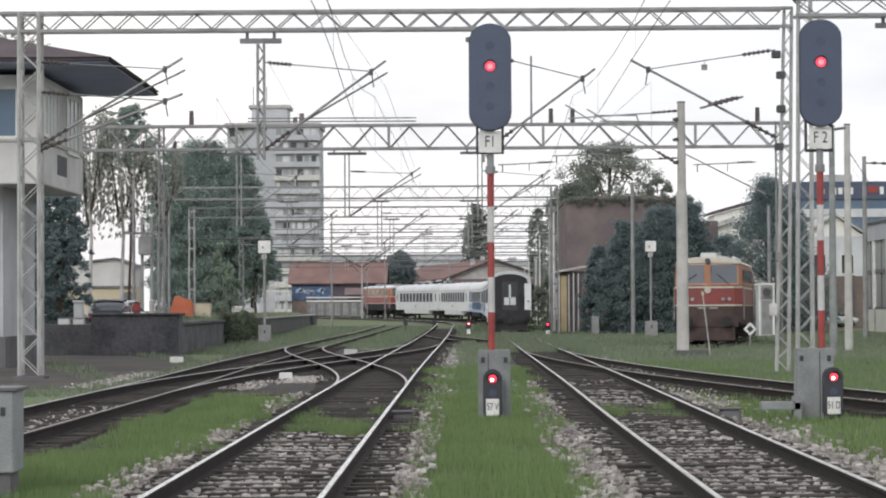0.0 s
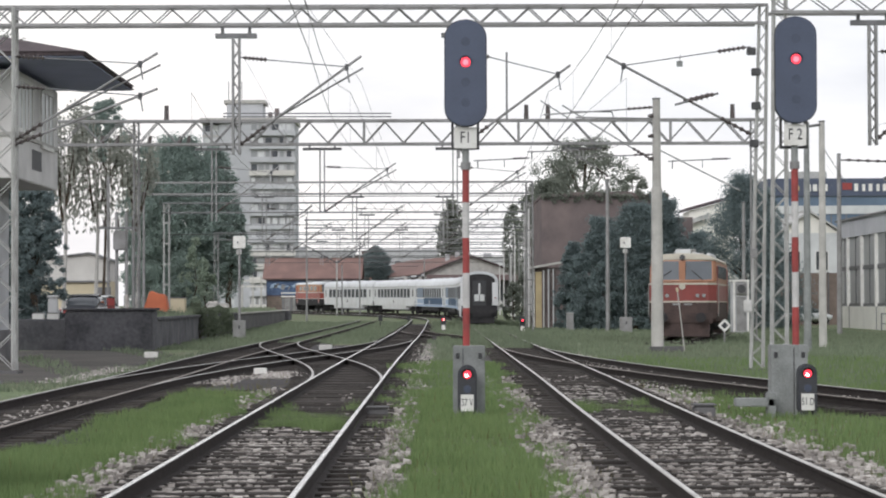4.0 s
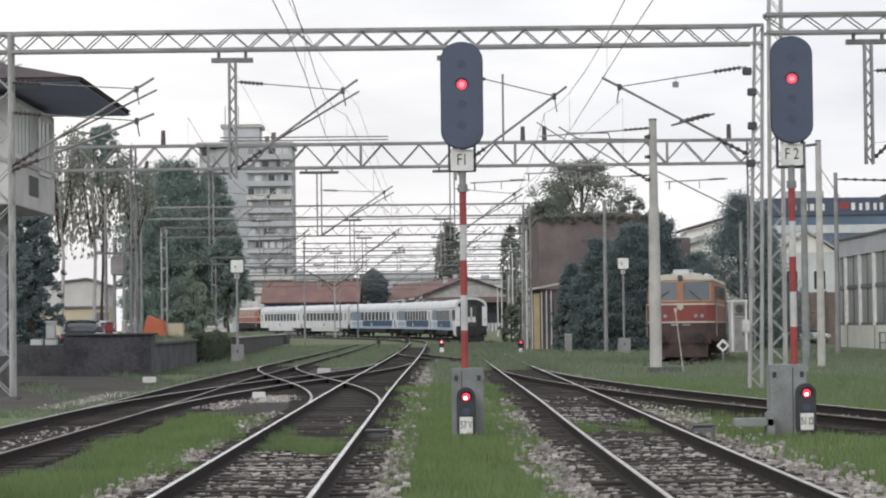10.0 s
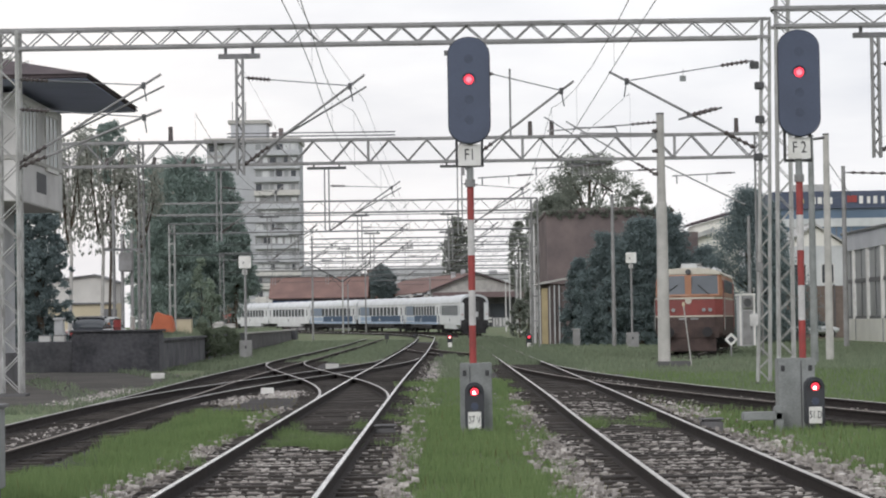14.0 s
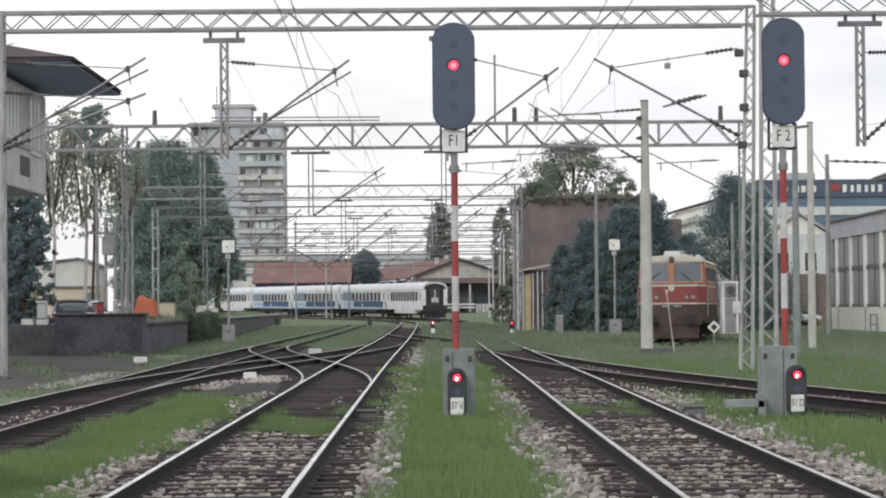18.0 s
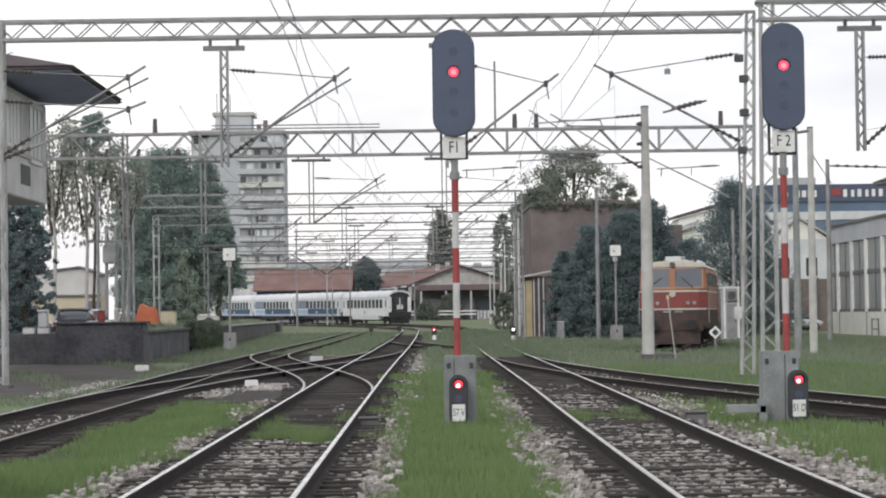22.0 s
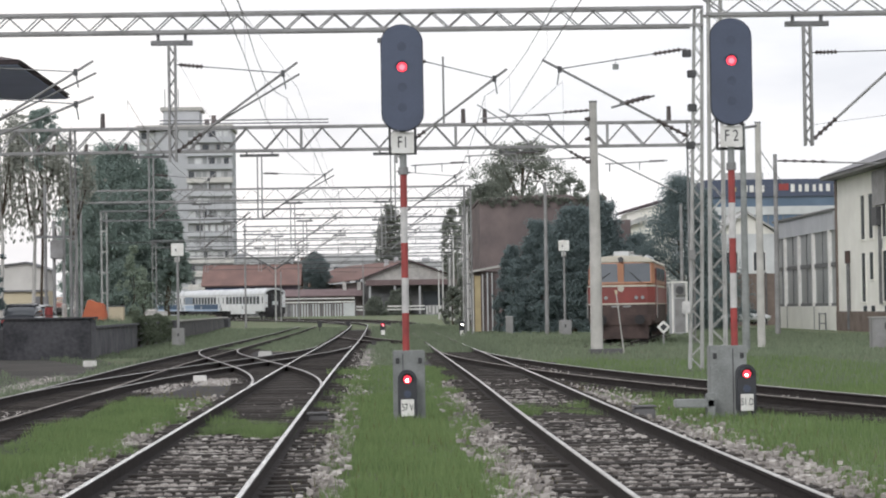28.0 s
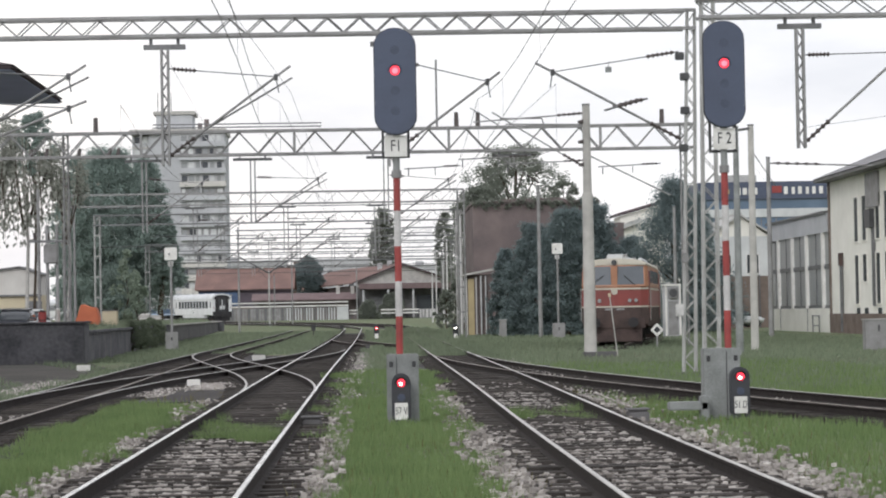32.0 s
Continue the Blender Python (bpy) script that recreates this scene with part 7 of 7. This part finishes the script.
def tree(x, y, h, spread, base, label, material="leaf_mid_hazed", clumps=60, count=5000, size=0.22, seed=1, trunk=0.25, category="tree", depth=None, kind="round", lump=0.2, fill=1.0):
    """A tapered trunk, limbs and a crown of many small leaf clumps between the heights base and h."""
    rng = np.random.default_rng(seed)
    t = thing("tree" if category == "tree" else category, (x, y, rise(y) - 0.05), label, category)
    g = Geo()
    p = Vector((0, 0, 0))
    r = trunk
    top = max(0.5, base + (h - base) * 0.7)
    for i in range(5):
        q = Vector((rng.normal(0, 0.12), rng.normal(0, 0.12), top * (i + 1) / 5))
        g.rod(p, q, r, r * 0.8, n=8)
        p, r = q, r * 0.8
    part("trunk", g, "bark", t, smooth=True)
    cs, rs = [], []
    dep = depth or spread
    for i in range(clumps):
        u = rng.random() ** 0.9
        w = rng.uniform(0, 6.283)
        k = spread * lump * rng.uniform(0.6, 1.4)
        rr = max(0.0, envelope(kind, u) * spread * rng.uniform(0.85, 1.1) - k * 0.8) * math.sqrt(rng.uniform(0.15, 1.0))
        z = base + k * 0.6 + (h - base - k * 1.3) * u
        c = (math.cos(w) * rr, math.sin(w) * rr * dep / spread, z)
        cs.append(c)
        rs.append((k, k, k * rng.uniform(0.6, 0.95)))
        if i % 6 == 0:
            part("limb", Geo().rod(Vector((0, 0, min(z * 0.72, top))), Vector(c), trunk * 0.3, trunk * 0.07, n=5), "bark", t)
    loose = int(count * fill / 40)
    for i in range(loose):
        u = rng.random()
        w = rng.uniform(0, 6.283)
        rr = envelope(kind, u) * spread * math.sqrt(rng.random()) * (0.92 + 0.1 * math.sin(w * 3 + u * 9))
        k = spread * rng.uniform(0.05, 0.13)
        cs.append((math.cos(w) * rr, math.sin(w) * rr * dep / spread, base + (h - base) * u * 0.97))
        rs.append((k * 1.6, k * 1.6, k * 1.3))
    soft = material in ("leaf_mid_hazed", "leaf_dark_hazed")
    v, f = leaves(rng, cs, rs, int(count * (3.0 if soft else 2.0)), size * (0.60 if soft else 0.68), 0.45)
    part("crown", crown_mesh("crown", v, f, material), None, t, "leafy uneven crown")
    return t


def weeping(x, y, h, spread, low, label, seed=2, count=7000, material="leaf_birch"):
    """A birch with a loose top and long hanging twigs."""
    rng = np.random.default_rng(seed)
    t = thing("birch_tree", (x, y, rise(y)), label, "tree")
    g = Geo()
    g.rod((0, 0, -0.1), (0.2, 0, h * 0.45), 0.13, 0.09, n=8).rod((0.2, 0, h * 0.45), (-0.1, 0, h * 0.85), 0.09, 0.04, n=7)
    part("trunk", g, "concrete", t, "pale birch trunk")
    cs, rs = [], []
    for i in range(8):
        w = i * 2.1
        c = (math.cos(w) * spread * 0.55, math.sin(w) * spread * 0.4, h * (0.72 + 0.24 * rng.random()))
        cs.append(c)
        rs.append((spread * 0.34, spread * 0.3, h * 0.09))
        part("limb", Geo().rod((0, 0, h * 0.5), c, 0.06, 0.02, n=5), "bark", t)
    v1, f1 = leaves(rng, cs, rs, count // 2, 0.11)
    strands = max(40, count // 45)
    pts = []
    twig = Geo()
    for i in range(strands):
        w = rng.uniform(0, 6.28)
        rr = spread * rng.uniform(0.25, 1.0)
        sx, sy = math.cos(w) * rr, math.sin(w) * rr * 0.7
        z1 = h * rng.uniform(0.62, 0.92)
        z0 = low + (z1 - low) * rng.uniform(0.0, 0.55)
        twig.rod((sx, sy, z1), (sx + 0.1, sy, z0), 0.012, 0.006, n=3, caps=False)
        n = int((z1 - z0) * 2.2)
        for k in range(n):
            pts.append((sx + rng.normal(0, 0.17), sy + rng.normal(0, 0.15), z0 + (z1 - z0) * k / n))
    tagged(part("hanging_twig", twig, "bark", t, "thin hanging twigs"), kind="stuff")
    pts = np.array(pts)
    n = len(pts)
    a = np.stack([rng.normal(0, 0.04, n), rng.normal(0, 0.04, n), -rng.uniform(0.08, 0.2, n)], -1)
    b = np.stack([rng.uniform(0.04, 0.11, n), rng.normal(0, 0.04, n), rng.normal(0, 0.02, n)], -1)
    v2 = np.stack([pts - a, pts - b, pts + a, pts + b], 1).reshape(-1, 3)
    f2 = np.arange(n * 4).reshape(-1, 4) + len(v1)
    part("crown", crown_mesh("crown", np.concatenate([v1, v2]), np.concatenate([f1, f2]), material), None, t, "loose hanging foliage")
    return t


weeping(-19.4, 140, 13.4, 2.6, 5.8, "weeping birch with long hanging twigs", 2, 3800)
weeping(-20.3, 134, 12.4, 1.5, 6.4, "weeping birch beside the signal tower", 5, 3000)
weeping(-17.8, 146, 12.2, 1.6, 8.2, "weeping birch with long hanging twigs", 12, 2200)
tree(-20.2, 150, 14.2, 1.7, 10.4, "loose dark crown among the birches", "leaf_mid_hazed", 34, 3600, 0.12, 31, 0.12)
tree(-18.3, 112, 7.3, 1.7, 0.8, "dense dark tree behind the signal tower", "leaf_dark_hazed", 60, 9000, 0.12, 3)
tree(-21.0, 118, 8.0, 2.6, 0.8, "dense dark tree behind the signal tower", "leaf_dark_hazed", 70, 11000, 0.12, 13)
tree(-25.0, 135, 17.0, 4.0, 9.0, "tall tree rising above the tower roof", "leaf_birch", 50, 4500, 0.16, 4)
tree(-30.2, 290, 21.0, 7.6, 2.6, "broad dark green tree far behind the platform", "leaf_mid_hazed", 150, 34000, 0.23, 6, 0.5, kind="mound", lump=0.16)
tree(-26.6, 294, 20.2, 4.3, 3.6, "broad dark green tree far behind the platform", "leaf_mid_hazed", 90, 15000, 0.22, 7, 0.4, kind="mound")
tree(-34.2, 294, 20.8, 4.0, 1.0, "dark green tree far behind the platform", "leaf_mid_hazed", 90, 17000, 0.23, 8, 0.4)
tree(-29.4, 286, 8.0, 3.9, 0.6, "low dark foliage under the broad tree", "leaf_mid_hazed", 60, 9000, 0.2, 36, 0.2, "shrub", 2.0, "mound")
tree(-24.3, 288, 14.0, 2.7, 5.0, "broad dark green tree far behind the platform", "leaf_mid_hazed", 80, 14000, 0.22, 35, 0.4, kind="mound")
tree(-14.75, 150, 5.9, 0.95, 1.75, "young pointed green tree on the platform", "leaf_young", 34, 1700, 0.11, 9, 0.06, kind="mound", fill=0.5)
tree(-14.2, 151.5, 4.7, 0.85, 1.7, "young pointed green tree on the platform", "leaf_young", 34, 1500, 0.11, 39, 0.06, kind="mound", fill=0.5)
tree(2.3, 470, 20.6, 3.9, 3.0, "dark columnar poplar behind the goods shed", "leaf_olive", 80, 8000, 0.3, 11, 0.4, kind="column", lump=0.3)
tree(-11.2, 440, 10.9, 3.3, 3.4, "uneven dark tree between the red roofs", "leaf_dark_hazed", 50, 9000, 0.24, 12, 0.3, lump=0.34)
tree(13.2, 226, 17.0, 5.2, 8.0, "large loose-crowned tree behind the warehouse", "leaf_olive", 70, 9000, 0.17, 14, 0.4, lump=0.16, fill=0.5)
tree(9.9, 222, 13.2, 2.8, 7.0, "leafy tree behind the warehouse", "leaf_olive", 50, 6000, 0.16, 15, 0.3)
tree(17.6, 224, 13.4, 2.6, 7.0, "leafy tree behind the warehouse", "leaf_olive", 34, 3200, 0.16, 16, 0.3, lump=0.17, fill=0.4)
tree(11.2, 172, 7.8, 2.6, -0.2, "dense dark green shrub before the warehouse", "leaf_dark_hazed", 90, 18000, 0.13, 17, 0.2, "shrub", 1.6, "mound")
tree(13.4, 170, 8.7, 3.2, -0.2, "dense dark green shrub before the warehouse", "leaf_dark_hazed", 110, 22000, 0.13, 18, 0.2, "shrub", 1.6, "mound")
tree(15.7, 174, 9.2, 2.8, -0.2, "dense dark green shrub before the warehouse", "leaf_dark_hazed", 100, 18000, 0.13, 19, 0.2, "shrub", 1.6, "mound")
tree(21.0, 172, 10.8, 5.6, 0.0, "dark conifer beside the hall", "leaf_dark_hazed", 110, 18000, 0.12, 20, 0.25, kind="cone")
tree(18.6, 178, 7.0, 2.6, 0.0, "dark conifer beside the hall", "leaf_dark_hazed", 80, 12000, 0.12, 21, 0.25, kind="mound")
tree(23.8, 180, 10.2, 2.6, 0.0, "dark conifer beside the hall", "leaf_dark_hazed", 90, 14000, 0.12, 22, 0.25, kind="cone")
tree(-0.5, 388, 2.9, 2.0, 0.0, "low grey-green shrub before the goods shed", "leaf_olive", 40, 5000, 0.2, 23, 0.15, "shrub", None, "mound")
tree(3.2, 398.5, 4.3, 2.7, 0.0, "low grey-green shrub before the goods shed", "leaf_olive", 40, 4000, 0.2, 33, 0.15, "shrub", None, "mound")
tree(10.5, 300, 14.0, 1.7, 2.0, "ragged tree among the masts", "leaf_olive", 60, 4500, 0.12, 24, 0.12, fill=2.0)
tree(9.8, 330, 14.6, 1.7, 5.0, "ragged tree among the masts", "leaf_olive", 60, 5000, 0.15, 25, 0.14, fill=2.0)
tree(11.2, 290, 12.5, 1.5, 1.0, "ragged tree beside the warehouse", "leaf_mid_hazed", 40, 3600, 0.16, 26, 0.12)
tree(8.0, 215, 9.0, 1.0, 0.0, "ragged tree beside the warehouse", "leaf_olive", 30, 1400, 0.13, 27, 0.12)
tree(9.5, 177, 6.3, 1.6, -0.2, "dense dark green shrub before the warehouse", "leaf_dark_hazed", 70, 9000, 0.12, 53, 0.15, "shrub", 1.2, "mound")
tree(16.6, 187, 10.4, 2.2, 0.0, "ivy-like shrub climbing the warehouse wall", "leaf_dark_hazed", 70, 9000, 0.12, 29, 0.12, "shrub", 0.9, "mound")
tree(6.9, 231, 3.7, 1.3, 0.0, "grey-green brush among the masts", "leaf_olive", 40, 2600, 0.12, 51, 0.08, "bush", None, "mound")
tree(7.9, 236, 4.6, 1.2, 0.0, "grey-green brush among the masts", "leaf_olive", 40, 2600, 0.12, 52, 0.08, "bush", None, "mound")
rng = np.random.default_rng(61)
creeper = thing("creeper", (0, 189.8, 9.6), "ragged creeper along the top of the warehouse wall", "climbing plant")
spots = [(8.0 + 0.24 * i, 0.0, 0.35 + 0.22 * math.sin(i * 1.7) + rng.normal(0, 0.12)) for i in range(40)]
part("crown", crown_mesh("crown", *leaves(rng, spots, [(0.34, 0.2, rng.uniform(0.15, 0.4)) for _ in spots], 1800, 0.09), "leaf_olive"), None, creeper, "uneven olive foliage")
for i, (by, bh, bs, out, base) in enumerate(((113, 1.5, 0.6, -0.9, 0.9), (119, 1.45, 0.6, -0.8, 0.9), (127, 1.65, 0.75, 0.05, 0.2), (133, 1.6, 0.8, 0.05, 0.15), (138, 1.6, 0.8, 0.0, 0.1), (144, 1.7, 0.85, 0.05, 0.1), (150, 1.6, 0.8, 0.0, 0.2), (142, 1.9, 0.9, -1.2, 0.9), (156, 1.7, 0.9, -0.9, 0.9), (166, 1.5, 0.8, -0.8, 0.9), (190, 1.5, 0.9, -1.2, 0.9))):
    tree(platform_edge(by) + out, by, bh - rise(by), bs, base, "dark weedy bush hanging over the platform edge" if base < 0.5 else "low weedy bush on the loading platform", "leaf_weed", 30, 4200, 0.05, 40 + i, 0.05, "bush", None, "mound", 0.24)


# ---------------------------------------------------------------- moving things
REAR = [(0.0, 164.7), (3.0, 181.8), (9.0, 217.4), (13.0, 241.8), (16.0, 260.6), (20.0, 285.4), (24.0, 309.1), (30.0, 346.8), (32.0, 360.0)]


def rear_at(t):
    for (a, p), (b, q) in zip(REAR, REAR[1:]):
        if t <= b:
            return p + (q - p) * (t - a) / (b - a)
    return REAR[-1][1]


def motions():
    times = [i * 1.0 for i in range(33)]
    for ob, off, length in TRAIN:
        rows = []
        for t in times:
            s = rear_at(t) + off
            xa, ya, _ = train_point(s + 3.0)
            xb, yb, _ = train_point(s + length - 3.0)
            za, zb = rise(ya), rise(yb)
            d = Vector((xb - xa, yb - ya, zb - za))
            run = math.hypot(d.x, d.y)
            yaw = math.degrees(math.atan2(-d.x, d.y))
            up = math.degrees(math.atan2(d.z, run))
            back = Vector((xa, ya, za)) - d.normalized() * 3.0
            rows.append((t, pose(back.x, back.y, back.z + 0.15, 0, 0, yaw) @ pose(0, 0, 0, up)))
        walk(ob, rows)
    home = (0, -0.05, 0.4)
    walk(turning_lens, [(0.0, pose(*home)), (21.6, pose(*home)), (21.7, pose(*home, 70)), (21.8, pose(*home, 150)), (21.9, pose(*home, 180)), (32.0, pose(*home, 180))])


motions()
